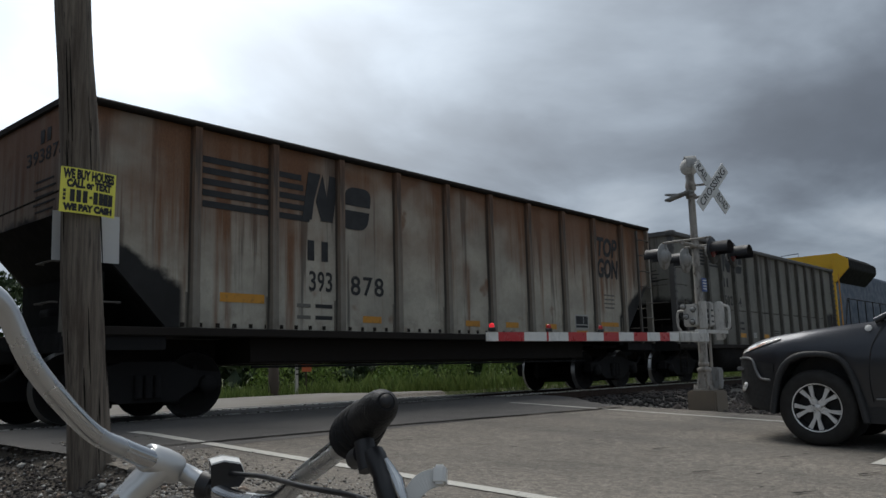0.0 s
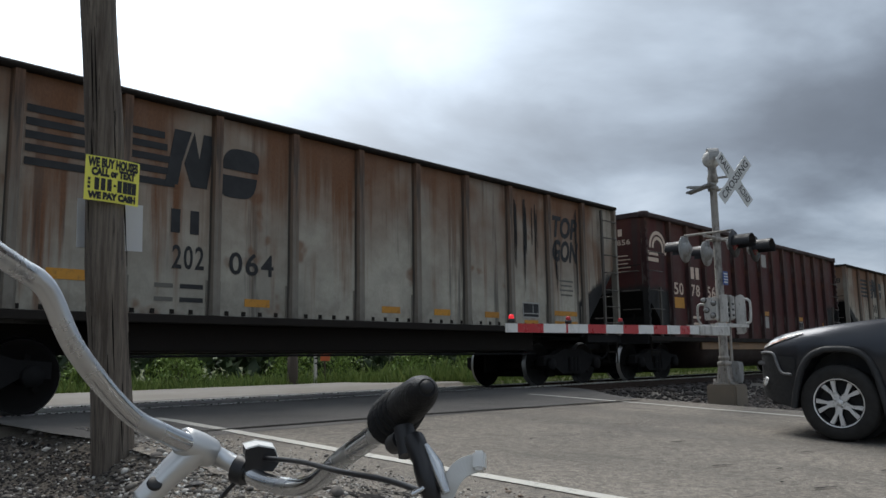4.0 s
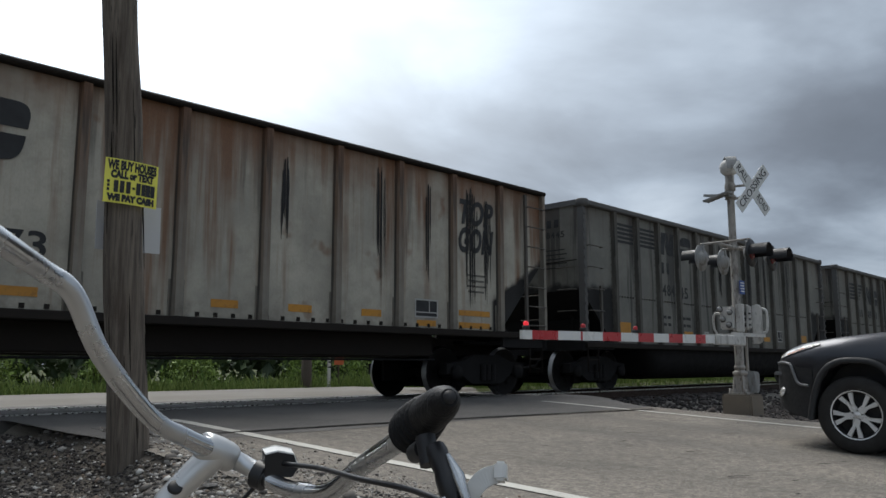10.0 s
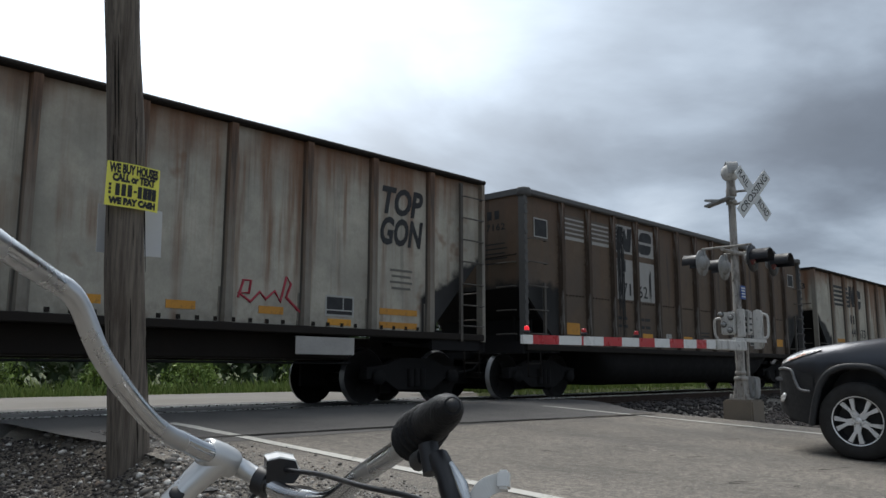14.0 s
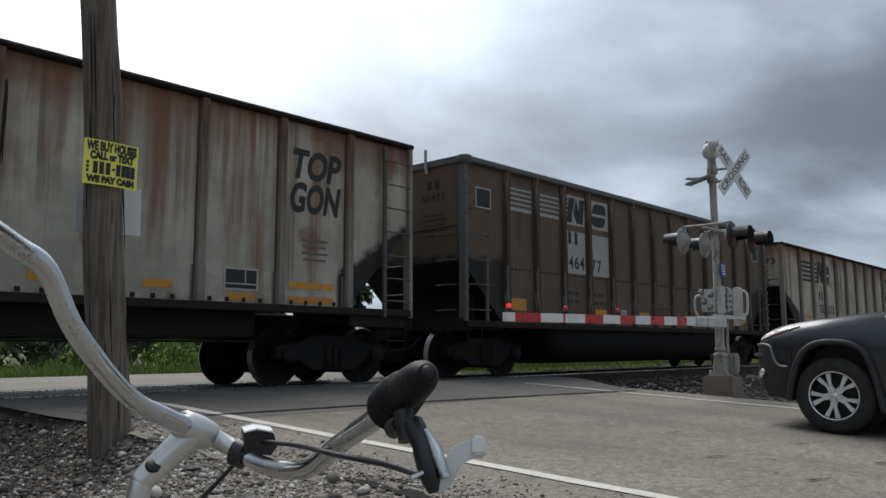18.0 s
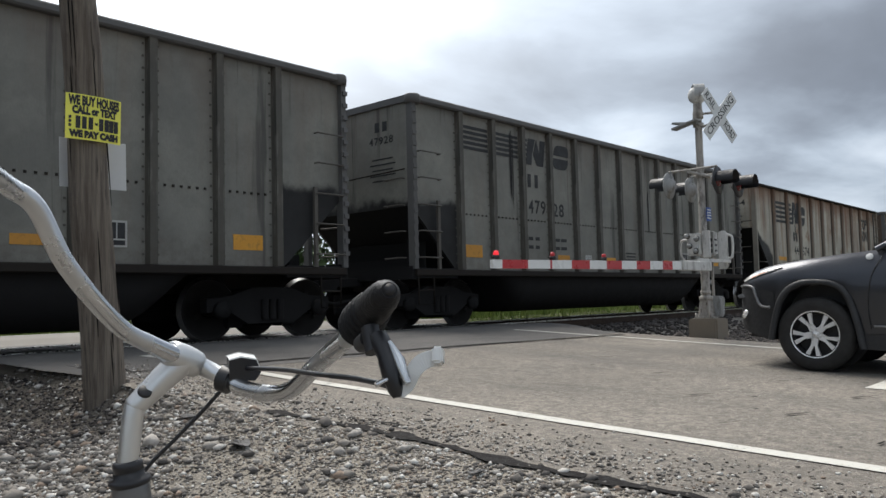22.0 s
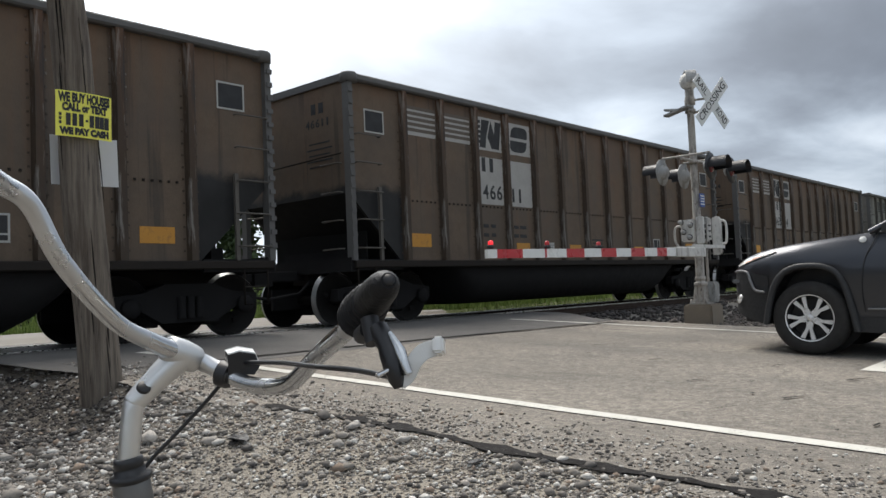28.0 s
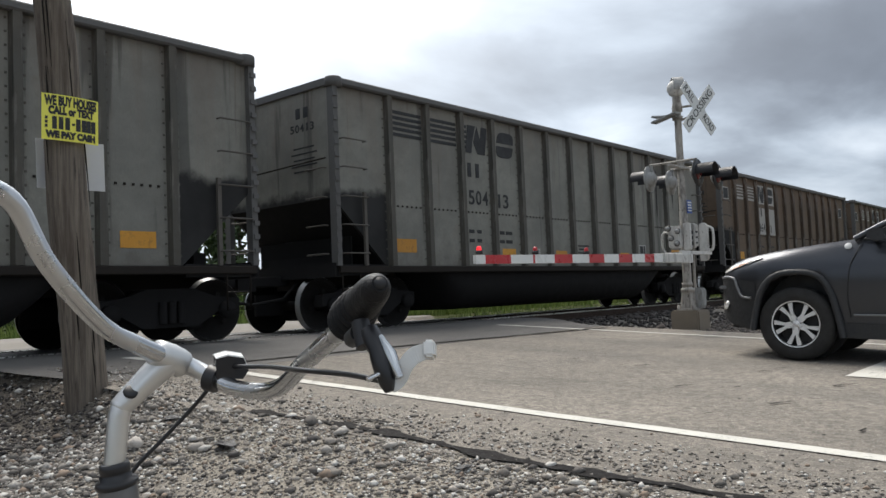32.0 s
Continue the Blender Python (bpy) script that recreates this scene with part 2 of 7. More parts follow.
def plain(name, color, rough=0.6, metal=0.0, vary=0.25, scale=9.0, bump=0.0):
    n = Nodes(name, rough, metal)
    dark = tuple(c * (1 - vary) for c in color)
    lite = tuple(min(1, c * (1 + vary)) for c in color)
    a, b = n.noise(scale, 6), n.noise(scale * 9, 3)
    n.color(n.mix(n.math("ADD", n.math("MULTIPLY", a, 0.7), n.math("MULTIPLY", b, 0.3)), dark, lite))
    n.rough(n.span(a, 0.3, 0.7, max(0.05, rough - 0.12), min(1, rough + 0.12)))
    if bump:
        n.bump(b, bump, 0.004)
    return n.m


def car_paint(name, base, seed, streak=0.5, rust=0.3, length=7.36, top=4.15, bay=6.05, slope=0.0, reach=2.15, grime=0.35, fuzz=0.16, rusty=1.25, drip=0.535, worn=0.0):
    """Weathered freight-car paint in the car's own space: streaks and rust run down from the top, coal soot and the
    openings' shade blacken the end bays.
    """
    n = Nodes(name, 0.72)
    x, y, z = n.axes()
    s = (seed * 3.7, seed * 1.9, seed * 0.7)
    cloud = n.noise(0.9, 5, 0.6, shift=s)
    fine = n.noise(40.0, 4, 0.6, (1, 1, 0.5), s)
    mottle = n.noise(4.5, 6, 0.7, shift=s)
    down = n.math("SUBTRACT", top, z)
    c = n.mix(n.span(cloud, 0.3, 0.72), tuple(v * 0.72 for v in base), tuple(min(1, v * 1.15) for v in base))
    c = n.mix(n.math("MULTIPLY", n.span(mottle, 0.42, 0.7), 0.30), c, tuple(v * 0.5 for v in base))
    c = n.mix(n.math("MULTIPLY", n.span(fine, 0.35, 0.7), 0.16), c, tuple(v * 0.5 for v in base))

    def runs(scale, fall, a, b, k):
        wave = n.noise(scale, 5, 0.62, (1, 1, 0.05), (s[0] + k, s[1], s[2] + k))
        return n.span(n.math("SUBTRACT", wave, n.math("MULTIPLY", down, fall)), a, b)

    brown = n.mix(fine, (0.082, 0.035, 0.016), (0.235, 0.105, 0.043))
    patchy = n.span(n.noise(0.5, 3, 0.5, shift=(s[1], s[0], 2)), 0.34, 0.56)
    c = n.mix(n.math("MULTIPLY", n.math("MULTIPLY", runs(3.2, 0.05, 0.40, 0.60, 11), patchy), rust), c, brown)
    c = n.mix(n.math("MULTIPLY", runs(7.0, 0.05, 0.50, 0.66, 5), rust * 0.22), c, brown)
    c = n.mix(n.math("MULTIPLY", runs(2.6, 0.025, drip, drip + 0.08, 2), streak), c, (0.022, 0.021, 0.02))
    c = n.mix(n.math("MULTIPLY", runs(13.0, 0.03, 0.55, 0.70, 8), streak * 0.3), c, (0.03, 0.028, 0.026))
    spots = n.math("MULTIPLY", n.span(n.noise(1.5, 3, 0.5, shift=(s[2], 3, s[0])), 0.64, 0.72), rust)
    c = n.mix(n.math("MULTIPLY", spots, 0.7), c, brown)
    crown = n.math("MULTIPLY", n.span(n.math("ADD", down, n.math("MULTIPLY", cloud, 0.9)), rusty, 0.3), n.math("MULTIPLY", n.math("ADD", patchy, 0.3, True), rust))
    c = n.mix(n.math("MULTIPLY", crown, 0.95), c, brown)
    # shadow along the lower edge, painted in as near-black below the sill line
    c = n.mix(n.math("MULTIPLY", n.span(n.math("ADD", z, n.math("MULTIPLY", mottle, 0.12)), 1.17, 1.09), 0.8), c, (0.014, 0.013, 0.012))
    low = n.math("MULTIPLY", n.span(z, 1.75, 1.1), grime)
    c = n.mix(n.math("MULTIPLY", low, n.span(mottle, 0.3, 0.7)), c, (0.07, 0.05, 0.035))
    if worn:
        c = n.mix(n.math("MULTIPLY", n.span(n.noise(9.0, 5, 0.65, (1, 1, 0.12), s), 0.54, 0.62), n.math("MULTIPLY", n.span(z, 1.2, 1.35), worn)), c, (0.24, 0.225, 0.205))
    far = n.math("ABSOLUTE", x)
    # soot and the dark of the end openings share this near-black mask
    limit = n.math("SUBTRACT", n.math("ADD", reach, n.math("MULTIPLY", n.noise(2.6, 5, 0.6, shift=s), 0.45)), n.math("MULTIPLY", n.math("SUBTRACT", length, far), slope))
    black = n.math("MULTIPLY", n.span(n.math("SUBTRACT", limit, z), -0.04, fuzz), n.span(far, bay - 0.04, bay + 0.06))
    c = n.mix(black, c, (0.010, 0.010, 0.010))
    n.color(c)
    n.rough(n.span(cloud, 0.3, 0.7, 0.6, 0.85))
    n.bump(n.math("ADD", fine, n.math("MULTIPLY", n.noise(1.1, 2, shift=s), 4.0)), 0.3, 0.007)
    return n.m


M = {}
M["black"] = plain("sooty black steel", (0.018, 0.0177, 0.0182), 0.8, 0.0, 0.45, 6, 0.2)
M["iron"] = plain("dirty brown steel", (0.026, 0.0225, 0.02), 0.78, 0.0, 0.45, 5, 0.3)
M["wheel"] = plain("rolled wheel steel", (0.016, 0.015, 0.0145), 0.68, 0.1, 0.4, 7)
M["tread"] = plain("polished wheel tread", (0.36, 0.36, 0.36), 0.4, 1.0, 0.1, 20)
M["railhead"] = plain("polished rail head", (0.55, 0.54, 0.52), 0.3, 1.0, 0.15, 20)
M["rail"] = plain("rusty rail steel", (0.048, 0.03, 0.022), 0.8, 0.3, 0.4, 12)
n = Nodes("grimy orange-yellow reflective tape", 0.55)
c = n.mix(n.noise(5, 5), (0.50, 0.22, 0.02), (0.72, 0.36, 0.035))
c = n.mix(n.math("MULTIPLY", n.span(n.noise(9, 5, 0.7, (1, 1, 1)), 0.50, 0.68), 0.5), c, (0.15, 0.085, 0.03))
c = n.mix(n.math("MULTIPLY", n.random(), 0.45), c, (0.24, 0.10, 0.025))
M["yellow"] = n.color(c).m
M["white_paint"] = plain("dulled white stencil paint", (0.38, 0.38, 0.36), 0.7, 0, 0.25, 5)
M["black_paint"] = plain("faded black stencil paint", (0.02, 0.021, 0.023), 0.7, 0, 0.4, 5)
M["faint_ink"] = plain("washed-out stencil ink", (0.13, 0.125, 0.11), 0.75, 0, 0.3, 5)
M["cream_paint"] = plain("aged cream stencil paint", (0.62, 0.5, 0.4), 0.7, 0, 0.25, 5)
M["silver_panel"] = plain("washed-out grey paint panel", (0.34, 0.33, 0.31), 0.7, 0, 0.4, 3)
M["coal_run"] = plain("dried coal slurry", (0.016, 0.0155, 0.016), 0.85, 0, 0.5, 7, 0.4)
M["red_scrawl"] = plain("red spray paint", (0.35, 0.03, 0.05), 0.6, 0, 0.2, 9)
M["loco_yellow"] = plain("yellow locomotive paint", (0.72, 0.42, 0.02), 0.45, 0, 0.15, 3)
M["loco_blue"] = plain("dark blue locomotive paint", (0.03, 0.05, 0.09), 0.45, 0, 0.3, 3)
# dust grey of the corner posts; on the chord it paints in reflected sky
M["chord"] = plain("dust-greyed chord paint", (0.100, 0.098, 0.096), 0.75, 0, 0.4, 2.2, 0.3)
M["dark_chord"] = plain("sooty dark chord paint", (0.04, 0.022, 0.02), 0.75, 0, 0.4, 2.2, 0.3)
M["worn_steel"] = plain("worn grey ladder steel", (0.085, 0.076, 0.066), 0.7, 0.0, 0.4, 8, 0.2)
# coal dust on the floors; on slope sheets it stands for the openings' shade
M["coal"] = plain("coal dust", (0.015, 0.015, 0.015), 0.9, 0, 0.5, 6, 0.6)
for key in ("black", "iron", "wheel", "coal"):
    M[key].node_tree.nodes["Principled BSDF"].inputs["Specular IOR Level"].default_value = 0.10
# ---------- ground, road, track ----------
RAIL_Z, TRACK_Y = 0.61, 11.53


def hump(y):
    """Height of the road's surface along its way over the crossing."""
    pts = [(-60, -0.5), (-6, 0.02), (0, 0.17), (3, 0.30), (6, 0.445), (8.6, 0.575), (9.8, 0.605), (13.2, 0.60), (15, 0.56), (19, 0.45), (30, 0.30), (80, 0.3)]
    for (a, za), (b, zb) in zip(pts, pts[1:]):
        if y <= b:
            u = (y - a) / (b - a)
            return za + (zb - za) * u
    return pts[-1][1]


def ease(a, b, v):
    u = min(1, max(0, (v - a) / (b - a)))
    return u * u * (3 - 2 * u)


def land(x, y):
    """Height of the open ground: shoulder beside the road, ballast bed along the track, verge behind."""
    road = hump(y) - 0.02
    left = ease(3.45, 1.6 + 1.2 * ease(4.8, 6.6, y), x)
    right = ease(11.9, 15.0, x)
    off = max(left, right)
    low = 0.02 + 0.10 * ease(2, 8, y) if y < 9.0 else 0.12
    z = road * (1 - off) + low * off if y < 9 else road
    if y >= 9 or off > 0:
        bed = 0.36 * ease(7.6, 9.6, y) * (1 - ease(13.6, 15.5, y)) if off > 0.5 else 0.0
        if off > 0:
            side = max(low, 0.05 + bed)
            z = road * (1 - off) + side * off
    if y > 15:
        z = 0.46 + (0.12 if y < 21 else 0.12 + 0.12 * ease(21, 32, y)) - 0.06 * ease(15, 19, y)
    return z - 0.012 + 0.029 * ease(1.6, 2.6, x) * ease(3.62, 3.45, x) * ease(9.0, 7.0, y)


n = Nodes("weathered asphalt", 0.88)
stones = n.cells(75)
small = n.cells(190)
grit = n.noise(240, 3)
patch = n.noise(0.45, 5, 0.6)
smear = n.noise(1.3, 5, 0.6, (1, 0.12, 1))
c = n.mix(n.span(patch, 0.3, 0.7), (0.20, 0.176, 0.145), (0.30, 0.264, 0.218))
c = n.mix(n.math("MULTIPLY", n.span(smear, 0.5, 0.72), 0.35), c, (0.10, 0.095, 0.088))
c = n.mix(n.math("MULTIPLY", n.span(n.noise(22, 4, 0.7), 0.42, 0.66), 0.55), c, (0.085, 0.08, 0.073))
c = n.mix(n.math("MULTIPLY", n.span(stones.outputs["Distance"], 0.42, 0.12), n.span(n.noise(31, 2), 0.42, 0.58)), c, n.mix(grit, (0.25, 0.228, 0.195), (0.60, 0.55, 0.48)))
c = n.mix(n.math("MULTIPLY", n.span(small.outputs["Distance"], 0.5, 0.15), n.span(n.noise(70, 2), 0.4, 0.6)), c, n.mix(grit, (0.15, 0.14, 0.125), (0.42, 0.39, 0.35)))
c = n.mix(n.math("MULTIPLY", n.span(n.noise(4, 5, 0.7), 0.60, 0.72), 0.45), c, (0.06, 0.055, 0.052))
c = n.mix(n.math("MULTIPLY", n.span(n.noise(75, 3, 0.7), 0.53, 0.62), 0.7), c, (0.05, 0.047, 0.043))
c = n.mix(n.math("MULTIPLY", n.span(n.noise(55, 3, 0.7, shift=(7, 3, 1)), 0.60, 0.66), 0.75), c, (0.50, 0.47, 0.42))
c = n.mix(n.math("MULTIPLY", n.span(n.noise(11, 5, 0.75), 0.40, 0.64), 0.45), c, (0.085, 0.076, 0.066))
c = n.mix(n.math("MULTIPLY", n.span(n.noise(2.4, 6, 0.75, (1, 0.35, 1)), 0.50, 0.68), 0.4), c, (0.075, 0.07, 0.063))
tracks = n.span(n.math("ABSOLUTE", n.math("SUBTRACT", n.math("ABSOLUTE", n.math("SUBTRACT", n.axes()[0], 9.0)), 0.8)), 0.55, 0.1)
c = n.mix(n.math("MULTIPLY", tracks, 0.28), c, (0.09, 0.085, 0.08))
n.color(c)
n.bump(n.math("ADD", stones.outputs["Distance"], grit), 0.7, 0.007)
M["asphalt"] = n.m

n = Nodes("darker crossing asphalt", 0.85)
c = n.mix(n.span(n.noise(0.8, 5), 0.3, 0.7), (0.06, 0.058, 0.055), (0.115, 0.108, 0.10))
c = n.mix(n.span(n.noise(150, 3), 0.4, 0.75), c, (0.17, 0.16, 0.15))
n.color(c).bump(n.noise(200, 3), 0.5, 0.004)
M["asphalt_dark"] = n.m

n = Nodes("gritty gravel earth", 0.95)
c = n.mix(n.span(n.noise(1.2, 5), 0.3, 0.7), (0.17, 0.15, 0.125), (0.30, 0.27, 0.225))
c = n.mix(n.span(n.noise(55, 4), 0.35, 0.7), c, (0.10, 0.09, 0.08))
peb = n.cells(38)
c = n.mix(n.span(peb.outputs["Distance"], 0.5, 0.1), c, n.mix(n.noise(9, 2), (0.17, 0.16, 0.15), (0.42, 0.40, 0.37)))
ex, ey, _ = n.axes()
side = n.math("ADD", ex, n.math("MULTIPLY", n.noise(2.2, 4), 0.9))
fine_peb = n.cells(85)
sand = n.mix(n.span(n.noise(160, 3), 0.35, 0.7), (0.33, 0.295, 0.24), (0.20, 0.178, 0.148))
sand = n.mix(n.math("MULTIPLY", n.span(fine_peb.outputs["Distance"], 0.42, 0.15), n.span(n.noise(40, 2), 0.42, 0.58)), sand, n.mix(n.noise(17, 2), (0.13, 0.12, 0.11), (0.46, 0.43, 0.38)))
c = n.mix(n.math("MULTIPLY", n.span(side, 2.4, 3.2), n.span(ex, 6.0, 5.0)), c, sand)
# leaf litter, with the shadow around the pole base darkened into the same colour
litter = n.math("MULTIPLY", n.span(n.math("ADD", ey, n.math("MULTIPLY", n.noise(1.5, 4), 1.6)), 5.6, 7.2), n.math("MULTIPLY", n.span(ey, 10.0, 9.2), n.span(ex, 4.0, 3.4)))
c = n.mix(n.math("MULTIPLY", litter, 0.8), c, n.mix(n.noise(50, 4), (0.05, 0.042, 0.035), (0.15, 0.125, 0.10)))
n.color(c).bump(n.math("SUBTRACT", n.noise(60, 4), peb.outputs["Distance"]), 0.8, 0.02)
M["earth"] = n.m

n = Nodes("rough green verge", 0.95)
c = n.mix(n.span(n.noise(0.7, 5), 0.3, 0.7), (0.04, 0.062, 0.017), (0.085, 0.115, 0.035))
n.color(n.mix(n.span(n.noise(30, 4), 0.4, 0.7), c, (0.14, 0.13, 0.06))).bump(n.noise(40, 4), 0.8, 0.05)
M["verge"] = n.m

n = Nodes("loose crushed stone", 0.9)
pick = n.island()
hue = n.mix(n.span(pick, 0.0, 0.55), (0.078, 0.072, 0.068), (0.25, 0.225, 0.195))
hue = n.mix(n.span(pick, 0.62, 0.98), hue, (0.66, 0.64, 0.60))
hue = n.mix(n.span(n.math("FRACT", n.math("MULTIPLY", pick, 37.0)), 0.92, 0.95), hue, (0.27, 0.205, 0.155))
n.color(n.mix(n.math("MULTIPLY", n.span(n.noise(70, 3), 0.4, 0.7), 0.35), hue, (0.11, 0.10, 0.09))).bump(n.noise(90, 3), 0.4, 0.004)
M["stone"] = n.m
n = Nodes("sooty ballast stone", 0.9)
n.color(n.mix(n.island(), (0.020, 0.018, 0.018), (0.085, 0.073, 0.066))).bump(n.noise(90, 3), 0.4, 0.004)
M["ballast"] = n.m
n = Nodes("worn white road paint", 0.8)
n.color(n.mix(n.span(n.math("ADD", n.math("MULTIPLY", n.noise(45, 4, 0.7), 0.6), n.math("MULTIPLY", n.noise(5, 5, 0.7), 0.4)), 0.53, 0.64), n.mix(n.noise(3, 4), (0.47, 0.455, 0.41), (0.60, 0.585, 0.535)), (0.2, 0.19, 0.17)))
M["road_paint"] = n.m
M["tar"] = plain("crack sealing tar", (0.014, 0.0125, 0.012), 0.75, 0, 0.4, 30, 0.4)
M["tar"].node_tree.nodes["Principled BSDF"].inputs["Specular IOR Level"].default_value = 0.1
M["timber"] = plain("creosoted sleeper", (0.06, 0.045, 0.035), 0.9, 0, 0.5, 9, 0.5)
M["concrete"] = plain("stained cast concrete", (0.20, 0.168, 0.13), 0.9, 0, 0.3, 5, 0.5)
M["pale_road"] = plain("sunlit pale paving", (0.175, 0.160, 0.138), 0.9, 0, 0.2, 1.2, 0.3)


def sheet(xs, ys, fz, material, name):
    s = Shape()
    v = [(x, y, fz(x, y)) for y in ys for x in xs]
    k = len(xs)
    s.add(v, [(j * k + i, j * k + i + 1, (j + 1) * k + i + 1, (j + 1) * k + i) for j in range(len(ys) - 1) for i in range(k - 1)], True)
    return s.mesh(name, material)


def spread(*runs):
    out = []
    for a, b, step in runs:
        k = max(1, round((b - a) / step))
        out += [a + (b - a) * i / k for i in range(k)]
    return out + [runs[-1][1]]


gx = spread((-900, -60, 120), (-60, -8, 6), (-8, 0.8, 0.35), (0.8, 3.2, 0.12), (3.2, 3.8, 0.06), (3.8, 18, 0.35), (18, 90, 6), (90, 900, 120))
gy = spread((-900, -30, 120), (-30, -4, 3), (-4, 3.6, 0.35), (3.6, 10, 0.12), (10, 24, 0.35), (24, 60, 6), (60, 900, 120))
ground_mesh = sheet(gx, gy, land, M["earth"], "ground")
ground_mesh.materials.append(M["verge"])
for p in ground_mesh.polygons:
    p.material_index = 1 if p.center.y > 20.4 or (p.center.y > 13.9 and p.center.x > 16.9) or p.center.x > 40 or p.center.x < -22 else 0
ground = thing("ground", "gravelly earth with a rough green verge beyond", "ground", kind="structure", data=ground_mesh)

near_x, far_x = 3.42, 12.25
rx = spread((near_x, far_x, 0.6))
road = thing("road", "weathered grey two-lane asphalt road over the crossing", "road", kind="structure",
             data=sheet(rx, spread((-120, -8, 8), (-8, 0, 0.4), (0, 7.2, 0.08)), lambda x, y: hump(y), M["asphalt"], "road"))
chip = random.Random(21)
wander = 0.0
for vert in road.data.vertices:
    if abs(vert.co.x - near_x) < 0.001 and -8 < vert.co.y < 7.2:
        wander = 0.85 * wander + chip.uniform(-0.03, 0.03)
        vert.co.x += -0.09 + wander + chip.uniform(-0.015, 0.015)
apron = Shape()
apron_x = lambda y: near_x - 0.22 * ease(7.2, 8.6, y)
ys = spread((7.2, 10.0, 0.35))
apron.add([(apron_x(y) if i == 0 else far_x + 1.5 * ease(7.2, 9.6, y) if i == 4 else near_x + (far_x - near_x) * i / 4, y, hump(y) + 0.003) for y in ys for i in range(5)],
          [(j * 5 + i, j * 5 + i + 1, j * 5 + i + 6, j * 5 + i + 5) for j in range(len(ys) - 1) for i in range(4)], True)
thing("crossing_apron", "darker asphalt apron laid against the near rail", "road", kind="structure", data=apron.mesh("crossing_apron", M["asphalt_dark"]))
middle = Shape()
for y0, y1 in ((10.0, 10.76), (10.90, 12.16), (12.30, 13.2)):
    middle.box(0.5, 13.4, y0, y1, 0.45, RAIL_Z - 0.012)
thing("crossing_panels", "dark asphalt filling between the rails", "road", kind="structure", data=middle.mesh("crossing_panels", M["asphalt_dark"]))
thing("road_beyond", "pale street continuing behind the tracks", "road", kind="structure",
      data=sheet(spread((-60, 15.0, 5), (15.0, 17.0, 0.5)), spread((13.2, 20.5, 0.7)), lambda x, y: land(x, y) + 0.03, M["pale_road"], "road_beyond"))


def painted(name, x0, x1, y0, y1, label, drift=0.0, lift=0.006):
    s, ys = Shape(), spread((y0, y1, 0.4))
    v = []
    for i, y in enumerate(ys):
        d = drift * (y - y0) / (y1 - y0)
        w = 0.006 * math.sin(y * 5.3) + 0.004 * math.sin(y * 13.1)
        v += [(x0 + d + w, y, hump(y) + lift), (x1 + d + w * 0.6, y, hump(y) + lift)]
    s.add(v, [(2 * i, 2 * i + 1, 2 * i + 3, 2 * i + 2) for i in range(len(ys) - 1)])
    return thing(name, label, "road marking", kind="structure", data=s.mesh(name, M["road_paint"]))


painted("edge_line_near", 4.435, 4.575, -30, 8.95, "worn white edge line along the road", 0.12, 0.007)
painted("edge_line_far", 11.27, 11.39, -30, 8.75, "worn white edge line on the far side", 0.0, 0.007)
painted("stop_bar", 7.85, 11.2, 1.75, 2.3, "broad white stop bar under the car", 0, 0.007)


def crack(name, pts, width, label):
    s, v = Shape(), []
    rnd = random.Random(name)
    fine = []
    for (xa, ya), (xb, yb) in zip(pts, pts[1:]):
        k = max(2, int(math.hypot(xb - xa, yb - ya) / 0.08))
        fine += [(xa + (xb - xa) * i / k, ya + (yb - ya) * i / k) for i in range(k)]
    w = width
    for i, (x, y) in enumerate(fine):
        ax, ay = fine[min(i + 1, len(fine) - 1)]
        bx, by = fine[max(i - 1, 0)]
        d = Vector((ax - bx, ay - by, 0)).normalized()
        nrm = Vector((-d.y, d.x, 0))
        w = max(width * 0.25, min(width * 1.7, w + rnd.uniform(-1, 1) * width * 0.35))
        o = nrm * rnd.uniform(-0.3, 0.3) * min(width, 0.04)
        for side in (-1, 1):
            p = Vector((x, y, 0)) + o + nrm * side * w / 2
            v.append((p.x, p.y, hump(p.y) + 0.0115))
    s.add(v, [(2 * i, 2 * i + 1, 2 * i + 3, 2 * i + 2) for i in range(len(fine) - 1)])
    return thing(name, label, "crack", kind="structure", data=s.mesh(name, M["tar"]))


crack("joint_crack", [(3.1, 7.62), (4.8, 7.5), (6.7, 7.42), (8.2, 7.3), (11.9, 6.9)], 0.05, "dark cracked joint across the road")
crack("edge_crack", [(3.44, 4.95), (3.47, 4.5), (3.50, 4.1), (3.47, 3.75)], 0.17, "dark crumbling crack along the asphalt edge")
crack("edge_crack", [(3.50, 3.82), (3.46, 3.3), (3.40, 2.75), (3.43, 2.3)], 0.21, "dark crumbling crack along the asphalt edge")
crack("edge_crack", [(3.41, 2.4), (3.45, 1.9), (3.43, 1.2), (3.41, 0.2), (3.4, -1)], 0.20, "dark crumbling crack along the asphalt edge")
crack("edge_split", [(3.62, 4.35), (3.72, 4.02), (3.70, 3.8)], 0.022, "thin split beside the crumbling edge")


